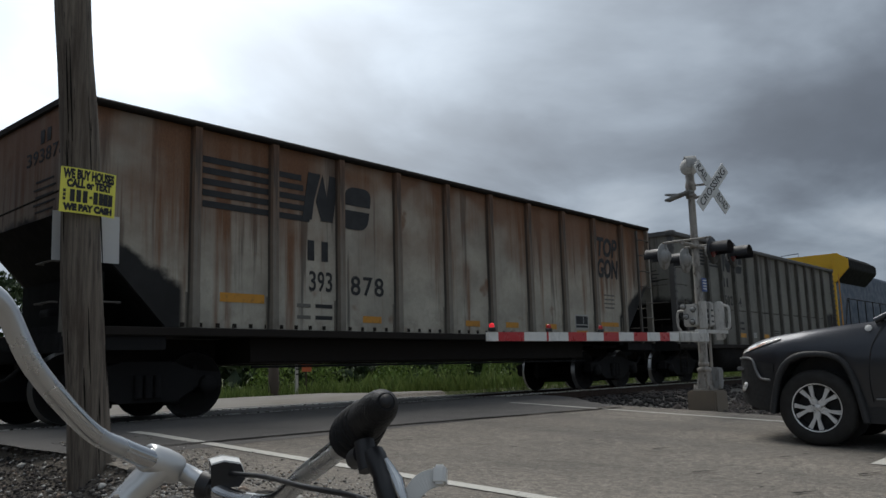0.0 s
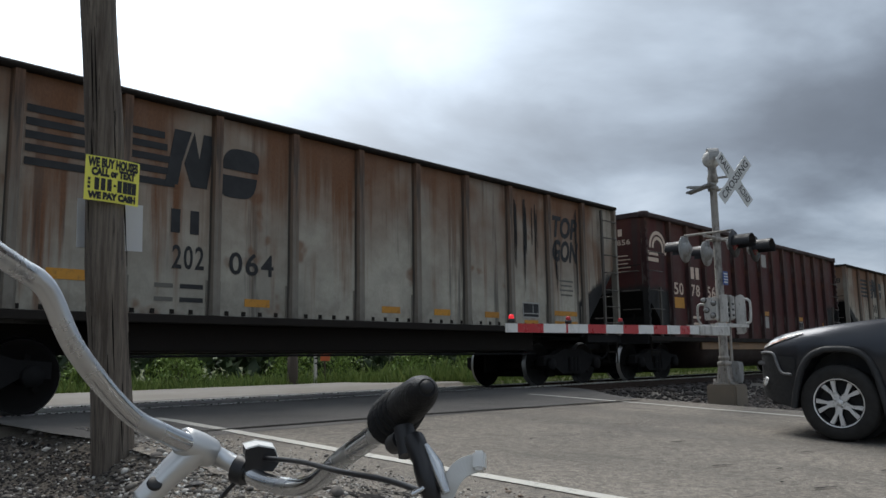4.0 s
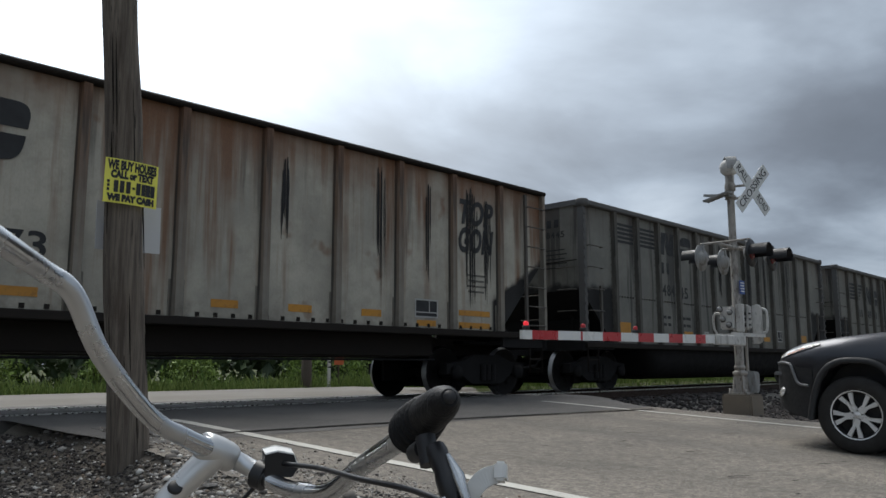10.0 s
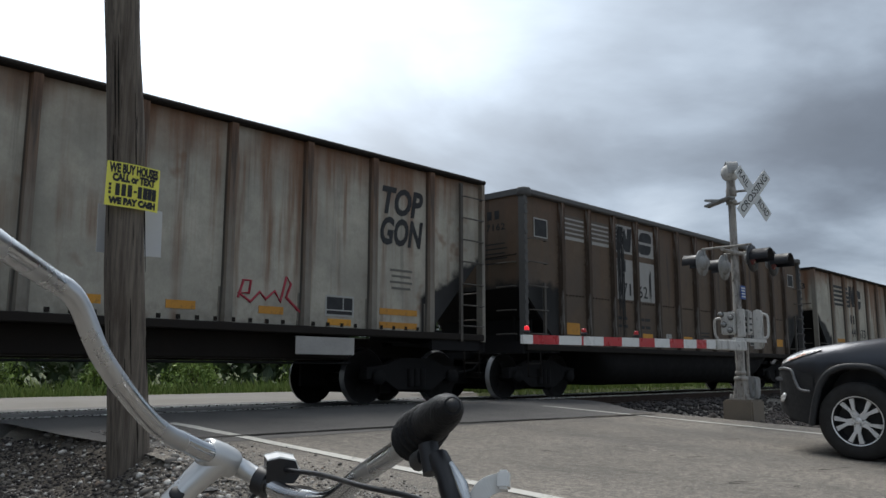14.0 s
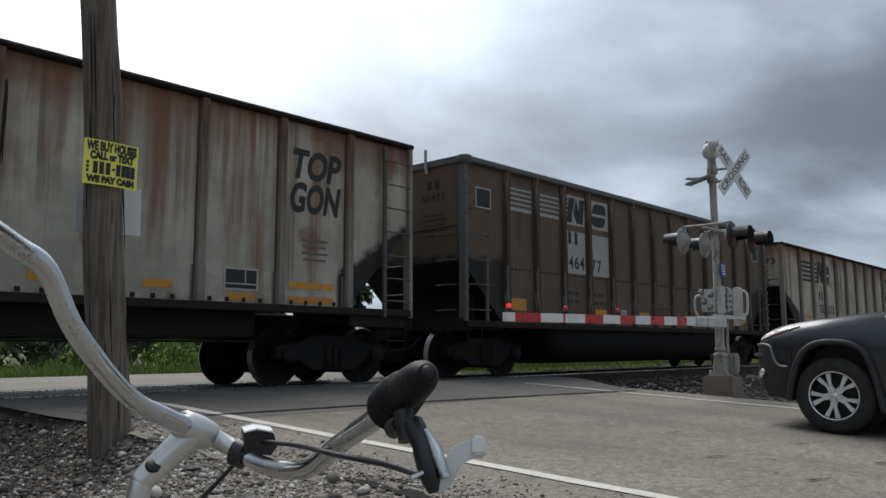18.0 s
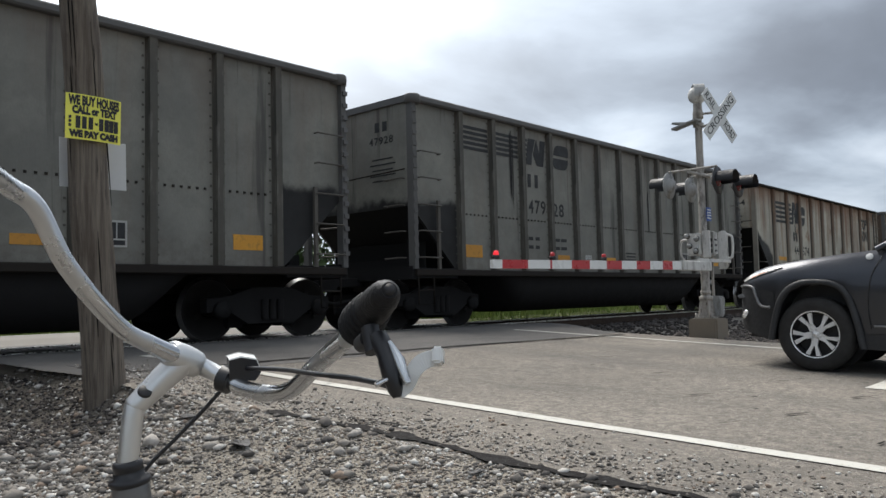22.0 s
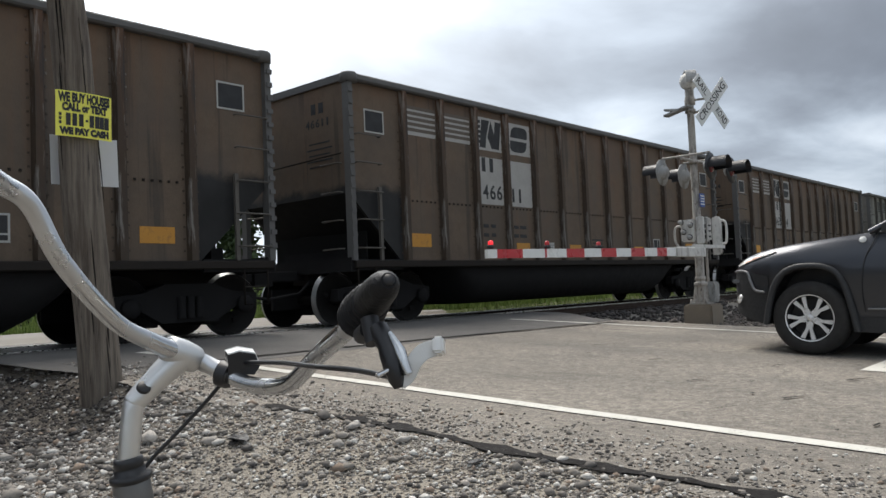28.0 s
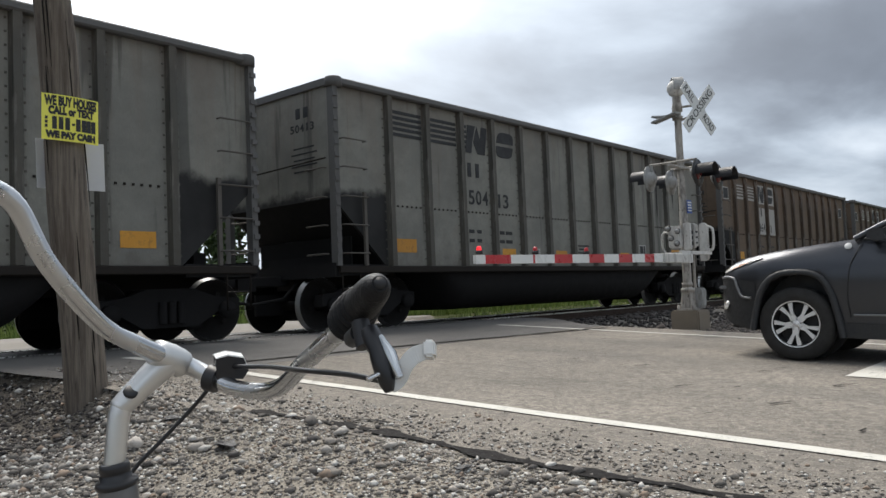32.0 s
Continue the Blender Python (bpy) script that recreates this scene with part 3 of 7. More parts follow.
def scrap(x, y, size, seed, label):
    """A flat, crumpled piece of litter."""
    r = random.Random(seed)
    s, k = Shape(), 9
    v = [(0, 0, 0.03 * size * 5)]
    for rad in (0.55, 1.0):
        for i in range(k):
            a = 2 * math.pi * i / k
            q = size * rad * r.uniform(0.75, 1.2)
            v.append((q * math.cos(a), 0.62 * q * math.sin(a), r.uniform(0.0, 0.22) * size + 0.008))
    v += [(p[0], p[1], p[2] - 0.004) for p in v]
    m = 2 * k + 1
    f = []
    for i in range(k):
        j = (i + 1) % k
        f += [(0, 1 + i, 1 + j), (1 + i, 1 + k + i, 1 + k + j, 1 + j)]
    f += [tuple(m + q for q in c[::-1]) for c in f] + [(1 + k + i, m + 1 + k + i, m + 1 + k + (i + 1) % k, 1 + k + (i + 1) % k) for i in range(k)]
    return thing("scrap", label, "litter", pose(x, y, land(x, y) + 0.012, 0, 0, seed * 37), data=s.add(v, f).mesh("scrap", M["scrap"]))


M["scrap"] = plain("torn black rubber", (0.02, 0.02, 0.022), 0.6, 0, 0.4, 20, 0.4)
scrap(2.85, 4.43, 0.11, 2, "torn flat black rubber scrap lying on gravel")
scrap(3.05, 5.35, 0.07, 5, "small crumpled dark scrap lying on gravel")
scrap(3.15, 2.85, 0.05, 9, "small crumpled dark scrap lying on gravel")
for i, (x, y, l) in enumerate([(8.3, 5.3, 0.5), (7.4, 4.1, 0.35), (6.3, 3.2, 0.4), (8.9, 1.6, 0.3), (7.1, 2.2, 0.45), (5.9, 2.3, 0.35), (9.4, 4.6, 0.3), (6.9, 1.5, 0.5), (7.7, 3.0, 0.3), (6.1, 6.3, 0.5), (9.9, 5.9, 0.6)]):
    crack("tar_mark", [(x, y), (x + l * 0.8, y - l * 0.35)], 0.035, "short dark tar mark on the asphalt")


marks = random.Random(44)
for i in range(26):
    x, y, l = marks.uniform(4.8, 11.0), marks.uniform(1.0, 7.0), marks.uniform(0.08, 0.3)
    crack("tar_mark", [(x, y), (x + l * 0.8, y - l * marks.uniform(0.0, 0.6))], marks.uniform(0.012, 0.03), "short dark tar mark on the asphalt")


def run_rail(y, name):
    ob = thing(name, "rusty steel rail with a polished head", "rail", kind="structure")
    s = Shape()
    s.box(-220, 420, y - 0.07, y + 0.07, RAIL_Z - 0.17, RAIL_Z - 0.15).box(-220, 420, y - 0.01, y + 0.01, RAIL_Z - 0.15, RAIL_Z - 0.03)
    part("rail_web", s, M["rail"], ob)
    s = Shape().box(-220, 420, y - 0.036, y + 0.036, RAIL_Z - 0.036, RAIL_Z, 0.008)
    part("rail_head", s, M["railhead"], ob)


run_rail(TRACK_Y - 0.7525, "rail_near")
run_rail(TRACK_Y + 0.7525, "rail_far")
sl = Shape().box(-0.11, 0.11, -1.3, 1.3, 0, 0.17)
sleeper_mesh = sl.mesh("sleeper", M["timber"])
for i in range(70):
    x = 13.6 + i * 0.55
    thing("sleeper", "dark creosoted timber sleeper in the ballast", "sleeper", pose(x, TRACK_Y, RAIL_Z - 0.345), "sleepers under the rails", data=sleeper_mesh)
for i in range(22):
    thing("sleeper", "dark creosoted timber sleeper in the ballast", "sleeper", pose(0.2 - i * 0.55, TRACK_Y, RAIL_Z - 0.345), "sleepers under the rails", data=sleeper_mesh)


def pebble_mesh(count, place, size, material, name, seed):
    """Many small faceted stones in one mesh."""
    rnd = np.random.RandomState(seed)
    base = np.array([(1, 0, 0), (-1, 0, 0), (0, 1, 0), (0, -1, 0), (0, 0, 1), (0, 0, -0.5), (0.62, 0.62, 0.45), (-0.62, 0.62, 0.45), (0.62, -0.62, 0.45), (-0.62, -0.62, 0.45)], float)
    tri = [(4, 0, 6), (4, 6, 2), (4, 2, 7), (4, 7, 1), (4, 1, 9), (4, 9, 3), (4, 3, 8), (4, 8, 0), (6, 0, 2), (7, 2, 1), (9, 1, 3), (8, 3, 0), (5, 2, 0), (5, 1, 2), (5, 3, 1), (5, 0, 3)]
    vs, fs, k = [], [], 0
    for _ in range(count):
        got = place(rnd)
        if got is None:
            continue
        x, y, z = got
        r = size * math.exp(rnd.normal(0, 0.38))
        q = base * (rnd.uniform(0.78, 1.2, (10, 1))) * (r * rnd.uniform(0.8, 1.3), r * rnd.uniform(0.75, 1.15), r * rnd.uniform(0.6, 0.95))
        a, t = rnd.uniform(0, 6.28), rnd.uniform(-0.4, 0.4)
        ca, sa, ct, st = math.cos(a), math.sin(a), math.cos(t), math.sin(t)
        rot = np.array([[ca, -sa, 0], [sa, ca, 0], [0, 0, 1]]) @ np.array([[1, 0, 0], [0, ct, -st], [0, st, ct]])
        vs.append(q @ rot.T + (x, y, z + r * 0.22))
        fs += [(p + k, q_ + k, s + k) for p, q_, s in tri]
        k += 10
    me = bpy.data.meshes.new(name)
    me.from_pydata(np.concatenate(vs).tolist(), [], fs)
    me.polygons.foreach_set("use_smooth", [True] * len(fs))
    me.materials.append(material)
    return me


def on_shoulder(r):
    x, y = 3.5 - abs(r.normal(0, 1.0)) * 1.9, r.uniform(0.3, 9.4)
    if x < -3.5 or (y > 6.0 and r.uniform() < 0.75 * ease(6.0, 7.0, y)) or r.uniform() < 0.80 * ease(1.9, 2.9, x + 0.5 * math.sin(y * 2.1)) * ease(6.4, 5.0, y):
        return None
    return x, y, land(x, y)


def on_litter(r):
    x, y = 3.25 - abs(r.normal(0, 1.0)) * 1.8, 5.8 + 3.7 * r.uniform()
    if r.uniform() > ease(5.6, 7.0, y):
        return None
    return x, y, land(x, y)


def on_sand(r):
    x, y = 3.42 - abs(r.normal(0, 0.75)), 0.9 + 5.2 * r.uniform() ** 1.3
    return x, y, land(x, y)


def on_edge(r):
    x, y = 3.55 + abs(r.normal(0, 0.35)), r.uniform(0.6, 8.5)
    return x, y, hump(y)


def on_bed(r):
    x, y = r.uniform(12.3, 22), r.uniform(3.6, 9.9)
    if x < 12.3 + 1.5 * ease(6.6, 9.4, y):
        return None
    return x, y, land(x, y)


def on_bed_far(r):
    x, y = r.uniform(13.4, 60), r.uniform(9.4, 13.6)
    return x, y, max(land(x, y), 0.36)


def on_bed_near(r):
    x, y = r.uniform(-12, 0.6), r.uniform(9.4, 13.4)
    return x, y, max(land(x, y), 0.36)


thing("gravel", "loose pale and grey crushed stones on the shoulder", "gravel", kind="stuff", data=pebble_mesh(34000, on_shoulder, 0.0125, M["stone"], "gravel", 3))
thing("coarse_gravel", "larger pale crushed stones scattered on the shoulder", "gravel", kind="stuff", data=pebble_mesh(3400, on_shoulder, 0.023, M["stone"], "coarse_gravel", 8))
thing("dark_gravel", "dirty dark gravel below the crossing apron", "gravel", kind="stuff", data=pebble_mesh(9000, on_litter, 0.0125, M["ballast"], "dark_gravel", 9))
thing("fine_gravel", "fine sandy gravel beside the asphalt", "gravel", kind="stuff", data=pebble_mesh(24000, on_sand, 0.0058, M["stone"], "fine_gravel", 12))
thing("grit", "fine grit strewn along the asphalt edge", "gravel", kind="stuff", data=pebble_mesh(4200, on_edge, 0.0075, M["stone"], "grit", 4))
thing("ballast", "sooty dark ballast stones beside the mast", "gravel", kind="stuff", data=pebble_mesh(6500, on_bed, 0.034, M["ballast"], "ballast", 5))
thing("track_ballast", "dark ballast between the sleepers", "gravel", kind="stuff", data=pebble_mesh(7000, on_bed_far, 0.045, M["ballast"], "track_ballast", 6))
thing("track_ballast_near", "dark ballast between the sleepers", "gravel", kind="stuff", data=pebble_mesh(2500, on_bed_near, 0.045, M["ballast"], "track_ballast_near", 7))
# ---------- freight cars ----------
PITCH = 16.2
TOP = {"deep": 4.19, "flat": 4.10}
SILL = {"deep": 1.06, "flat": 1.20}
HALF = {"deep": 7.30, "flat": 7.47}
RIBS = {"deep": [-6.0 + i for i in range(13)], "flat": [-5.75 + 1.317 * i for i in range(10)]}
CARS, WHEELS = [], []


def repaint(key, build, material):
    """A cached mesh in another paint."""
    if (key, material.name) not in MESHES:
        if key not in MESHES:
            MESHES[key] = build().mesh(key[0] if isinstance(key, tuple) else key)
        me = MESHES[key].copy()
        me.materials.append(material)
        MESHES[(key, material.name)] = me
    return MESHES[(key, material.name)]


def side_plate(kind, y0, y1):
    L, top, low = HALF[kind], TOP[kind], SILL[kind]
    zc = 2.2 if kind == "deep" else 2.62
    return Shape().prism([(L, top - 0.03), (L, zc), (6.12, low), (-6.12, low), (-L, zc), (-L, top - 0.03)], y0, y1, "y")


def end_sheet(g, kind):
    """The upright end wall; the slope sheet runs in below it."""
    L, top, low = HALF[kind], TOP[kind], SILL[kind]
    zc = 2.2 if kind == "deep" else 2.62
    return Shape().prism([(g * L, top - 0.03), (g * L, zc), (g * (L - 0.08), zc + 0.05), (g * (L - 0.08), top - 0.03)], -1.40, 1.40, "y")


def slope_sheet(g, kind):
    L, low = HALF[kind], SILL[kind]
    zc = 2.2 if kind == "deep" else 2.62
    return Shape().prism([(g * L, zc - 0.002), (g * 6.12, low), (g * 6.02, low), (g * (L - 0.08), zc + 0.048)], -1.39, 1.39, "y")


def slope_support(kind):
    """The cross plate that carries the trailing slope sheet, added to darken the gap below it."""
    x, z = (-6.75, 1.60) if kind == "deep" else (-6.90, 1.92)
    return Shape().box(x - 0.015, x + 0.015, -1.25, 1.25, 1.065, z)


def end_rib(g, y, kind):
    L, top = HALF[kind], TOP[kind]
    return Shape().box(*sorted((g * L, g * (L + 0.07))), y - 0.05, y + 0.05, 2.2 if kind == "deep" else 2.62, top - 0.1)


def rim(kind):
    L, top = HALF[kind], TOP[kind]
    s = Shape()
    h = 0.12 if kind == "deep" else 0.08
    for y in (-1.5, 1.5):
        s.box(-L - 0.03, L + 0.03, y - 0.075, y + 0.075, top - h, top, 0.025)
    for g in (-1, 1):
        s.prism([(-1.42, top - h), (1.42, top - h), (1.42, top), (-1.42, top)], *sorted((g * (L - 0.07), g * (L + 0.05))), "x")
    return s


def corner_cap(gx, gy, kind):
    L, top = HALF[kind], TOP[kind]
    return Shape().lathe([(0.0, top + 0.012), (0.13, top + 0.012), (0.15, top - 0.01), (0.15, top - 0.15), (0.0, top - 0.15)], 14, pose(gx * (L - 0.07), gy * 1.46, 0))


def rib(kind, near):
    top, low = TOP[kind], SILL[kind]
    g = -1 if near else 1
    s = Shape()
    w, d = 0.075, 0.10
    y0, y1 = g * 1.452, g * (1.45 + d)
    s.prism([(-w, y0), (-w * 0.72, y1), (w * 0.72, y1), (w, y0)], low + 0.02, top - 0.085, "z")
    if kind == "deep":
        for k in range(18):
            z = low + 0.15 + k * (top - low - 0.35) / 17
            for x in (-w - 0.03, w + 0.03):
                s.box(x - 0.013, x + 0.013, *sorted((y0, y0 + g * 0.013)), z - 0.013, z + 0.013)
    else:
        s.box(-w * 1.5, w * 1.5, *sorted((y0, y0 + g * 0.012)), low + 0.02, low + 0.5)
    return s


def side_sill(kind, near):
    low = SILL[kind]
    g = -1 if near else 1
    L = HALF[kind]
    s = Shape().box(-L + 0.02, L - 0.02, *sorted((g * 1.40, g * 1.555)), low - 0.10, low + 0.015, 0.012)
    if kind == "flat":
        for k in range(44):
            x = -5.9 + k * 0.273
            s.box(x - 0.03, x + 0.03, *sorted((g * 1.452, g * 1.462)), low + 0.03, low + 0.09)
    return s


def tub(_=0):
    s = Shape()
    prof = [(1.42, 1.08), (1.40, 0.74), (1.30, 0.48), (1.10, 0.31), (0.8, 0.24)]
    ring = prof + [(-y, z) for y, z in prof[::-1]]
    n = len(ring)
    xs = [(-4.72, 0.0), (-4.35, 0.55), (-4.05, 0.85), (-3.8, 1.0), (3.8, 1.0), (4.05, 0.85), (4.35, 0.55), (4.72, 0.0)]
    v = [(x, y, 1.08 + (z - 1.08) * k) for x, k in xs for y, z in ring]
    s.add(v, [(i * n + j, i * n + j + 1, (i + 1) * n + j + 1, (i + 1) * n + j) for i in range(len(xs) - 1) for j in range(n - 1)], True)
    return s


def centre_sill(kind):
    s = Shape()
    L = HALF[kind]
    s.box(-L + 0.1, L - 0.1, -0.22, 0.22, 0.72, 1.1)
    return s


def platform(g, kind):
    L = HALF[kind]
    s = Shape()
    s.box(*sorted((g * 6.15, g * (L + 0.02))), -1.5, -1.42, 0.92, 1.10).box(*sorted((g * 6.15, g * (L + 0.02))), 1.42, 1.5, 0.92, 1.10)
    s.box(*sorted((g * (L - 0.10), g * (L + 0.05))), -1.5, 1.5, 0.90, 1.13)
    s.box(*sorted((g * 6.15, g * L)), -0.5, 0.5, 1.0, 1.06)
    s.box(*sorted((g * (L - 0.65), g * (L - 0.45))), -0.9, 0.9, 1.06, 1.3)
    s.tube([(g * (L - 0.55), -0.8, 1.25), (g * (L - 0.55), -0.8, 1.95), (g * (L - 0.3), -0.8, 2.0)], 0.035, 6)
    s.lathe([(0.0, -0.3), (0.16, -0.3), (0.16, 0.3), (0.0, 0.3)], 12, pose(g * (L - 0.7), 0.3, 1.5, 90, 0, 0))
    return s


def coupler(g, kind):
    s = Shape()
    L = HALF[kind]
    e = PITCH / 2
    s.box(*sorted((g * (L - 0.3), g * (e - 0.16))), -0.09, 0.09, 0.79, 0.97, 0.02)
    s.prism([(g * (e - 0.18), -0.15), (g * (e + 0.06), -0.13), (g * (e + 0.07), 0.0), (g * (e - 0.02), 0.04), (g * (e - 0.02), 0.15), (g * (e - 0.18), 0.15)], 0.72, 1.02, "z")
    s.tube([(g * (L - 0.1), -0.35, 0.85), (g * (L + 0.2), -0.33, 0.58), (g * e, -0.28, 0.5)], 0.028, 6)
    return s


def corner_post(gx, gy, kind):
    L, top = HALF[kind], TOP[kind]
    s = Shape()
    w = 0.07 if kind == "deep" else 0.05
    s.box(*sorted((gx * (L - w), gx * (L + 0.03))), *sorted((gy * 1.40, gy * 1.545)), 1.08, top - 0.05)
    if kind == "deep":
        for k in range(14):
            z = 1.3 + k * 0.2
            s.box(*sorted((gx * (L - 0.05), gx * (L + 0.04))), *sorted((gy * 1.54, gy * 1.575)), z - 0.035, z + 0.035)
    return s


def rung(gx, gy, z, kind):
    L = HALF[kind]
    a, b = (L - 0.10, L - 0.62)
    y = gy * 1.62
    return Shape().tube([(gx * a, gy * 1.53, z), (gx * a, y, z), (gx * b, y, z), (gx * b, gy * 1.53, z)], 0.014, 5)


def end_rung(gx, y, z, kind):
    L = HALF[kind]
    return Shape().tube([(gx * (L + 0.02), y - 0.22, z), (gx * (L + 0.11), y - 0.22, z), (gx * (L + 0.11), y + 0.22, z), (gx * (L + 0.02), y + 0.22, z)], 0.014, 5)


def stile(gx, gy, x, z0, z1, kind):
    L = HALF[kind]
    return Shape().box(*sorted((gx * (L - x - 0.03), gx * (L - x + 0.03))), *sorted((gy * 1.51, gy * 1.56)), z0, z1)


def stirrup(gx, gy, kind):
    L = HALF[kind]
    y = gy * 1.5
    s = Shape().tube([(gx * (L - 0.1), y, 0.95), (gx * (L - 0.1), y, 0.45), (gx * (L - 0.5), y, 0.45), (gx * (L - 0.5), y, 0.95)], 0.016, 5)
    return s.tube([(gx * (L - 0.1), y, 0.7), (gx * (L - 0.5), y, 0.7)], 0.014, 5)


def bolster(_=0):
    return Shape().box(-0.2, 0.2, -1.0, 1.0, 0.42, 0.78, 0.05).box(-0.45, 0.45, -0.3, 0.3, 0.62, 0.74)


def side_frame(gy):
    y0, y1 = sorted((gy * 0.90, gy * 1.08))
    s = Shape()
    s.prism([(-1.12, 0.42), (-1.12, 0.62), (-0.7, 0.66), (-0.35, 0.78), (0.35, 0.78), (0.7, 0.66), (1.12, 0.62), (1.12, 0.42), (0.8, 0.46), (0.42, 0.24), (-0.42, 0.24), (-0.8, 0.46)], y0, y1, "y")
    for x in (-0.89, 0.89):
        s.lathe([(0.0, 0.0), (0.13, 0.0), (0.13, 0.09), (0.0, 0.1)], 10, pose(x, gy * 1.07, 0.457, -90 * gy, 0, 0))
    for x in (-0.14, 0.0, 0.14):
        s.lathe([(0.06, 0.0), (0.06, 0.3)], 8, pose(x, gy * 1.1, 0.30))
    return s


def wheelset(_=0):
    s = Shape()
    s.tube([(0, -1.05, 0), (0, 1.05, 0)], 0.085, 8)
    for g in (-1, 1):
        y = g * 0.7175
        s.lathe([(0.11, -0.02), (0.14, 0.03), (0.36, 0.01), (0.385, 0.05), (0.453, 0.051)], 36, pose(0, y, 0, -90 * g, 0, 0))
        s.lathe([(0.487, -0.035), (0.38, -0.035), (0.36, -0.01), (0.12, -0.04)], 28, pose(0, y, 0, -90 * g, 0, 0))
        for k in range(3):
            a = 2.1 * k
            s.box(-0.035, 0.035, g * 0.755, g * 0.77, 0.2, 0.27, m=pose(0, 0, 0, 0, math.degrees(a), 0))
    return s


def tread(_=0):
    s = Shape()
    for g in (-1, 1):
        s.lathe([(0.452, 0.051), (0.4575, 0.046), (0.461, -0.006), (0.487, -0.018), (0.487, -0.036)], 36, pose(0, g * 0.7175, 0, -90 * g, 0, 0))
    return s


def wheel_mesh():
    if "wheels" not in MESHES:
        a, b = wheelset(), tread()
        k = len(a.f)
        a.add(b.v, b.f, True)
        me = a.mesh("wheelset", M["wheel"])
        me.materials.append(M["tread"])
        me.polygons.foreach_set("material_index", [int(i >= k) for i in range(len(me.polygons))])
        MESHES["wheels"] = me
    return MESHES["wheels"]


def shared(key, build, material, parent, name=None, m=None, label=""):
    return part(name or (key[0] if isinstance(key, tuple) else key), repaint(key, build, material), material, parent, label, m)


def truck(car, x):
    t = shared("truck", bolster, M["black"], car, m=pose(x, 0, 0))
    for g in (-1, 1):
        shared(("side_frame", g), lambda: side_frame(g), M["black"], t)
    # rough brake rigging, added as dark blocks to fill the shaded gaps between wheels
    shared("brake_rigging", lambda: Shape().box(-0.62, -0.36, -0.85, 0.85, 0.18, 0.62, 0.03).box(0.36, 0.62, -0.85, 0.85, 0.18, 0.62, 0.03).box(-1.5, 1.5, 0.2, 0.26, 0.3, 0.66), M["black"], t)
    for dx in (-0.89, 0.89):
        w = part("wheelset", wheel_mesh(), None, t, "", pose(dx, 0, 0.4575))
        WHEELS.append((w, dx))
    return t


SIDE = pose(0, -1.456, 0, 90, 0, 0)


def on_side(car, name, mesh, x, z, out=0.0, label=""):
    return part(name, mesh, None, car, label, pose(x, -1.456 - out, z, 90, 0, 0))


def plate(car, name, x, z, w, h, material, out=0.0, label="", slant=0.0):
    key = (name, round(w, 3), round(h, 3), material.name, slant)
    if key not in MESHES:
        s = Shape().prism([(-w / 2 - slant / 2, -h / 2), (w / 2 - slant / 2, -h / 2), (w / 2 + slant / 2, h / 2), (-w / 2 + slant / 2, h / 2)], -0.002, 0.003, "z")
        MESHES[key] = s.mesh(name, material)
    return on_side(car, name, MESHES[key], x, z, out, label)


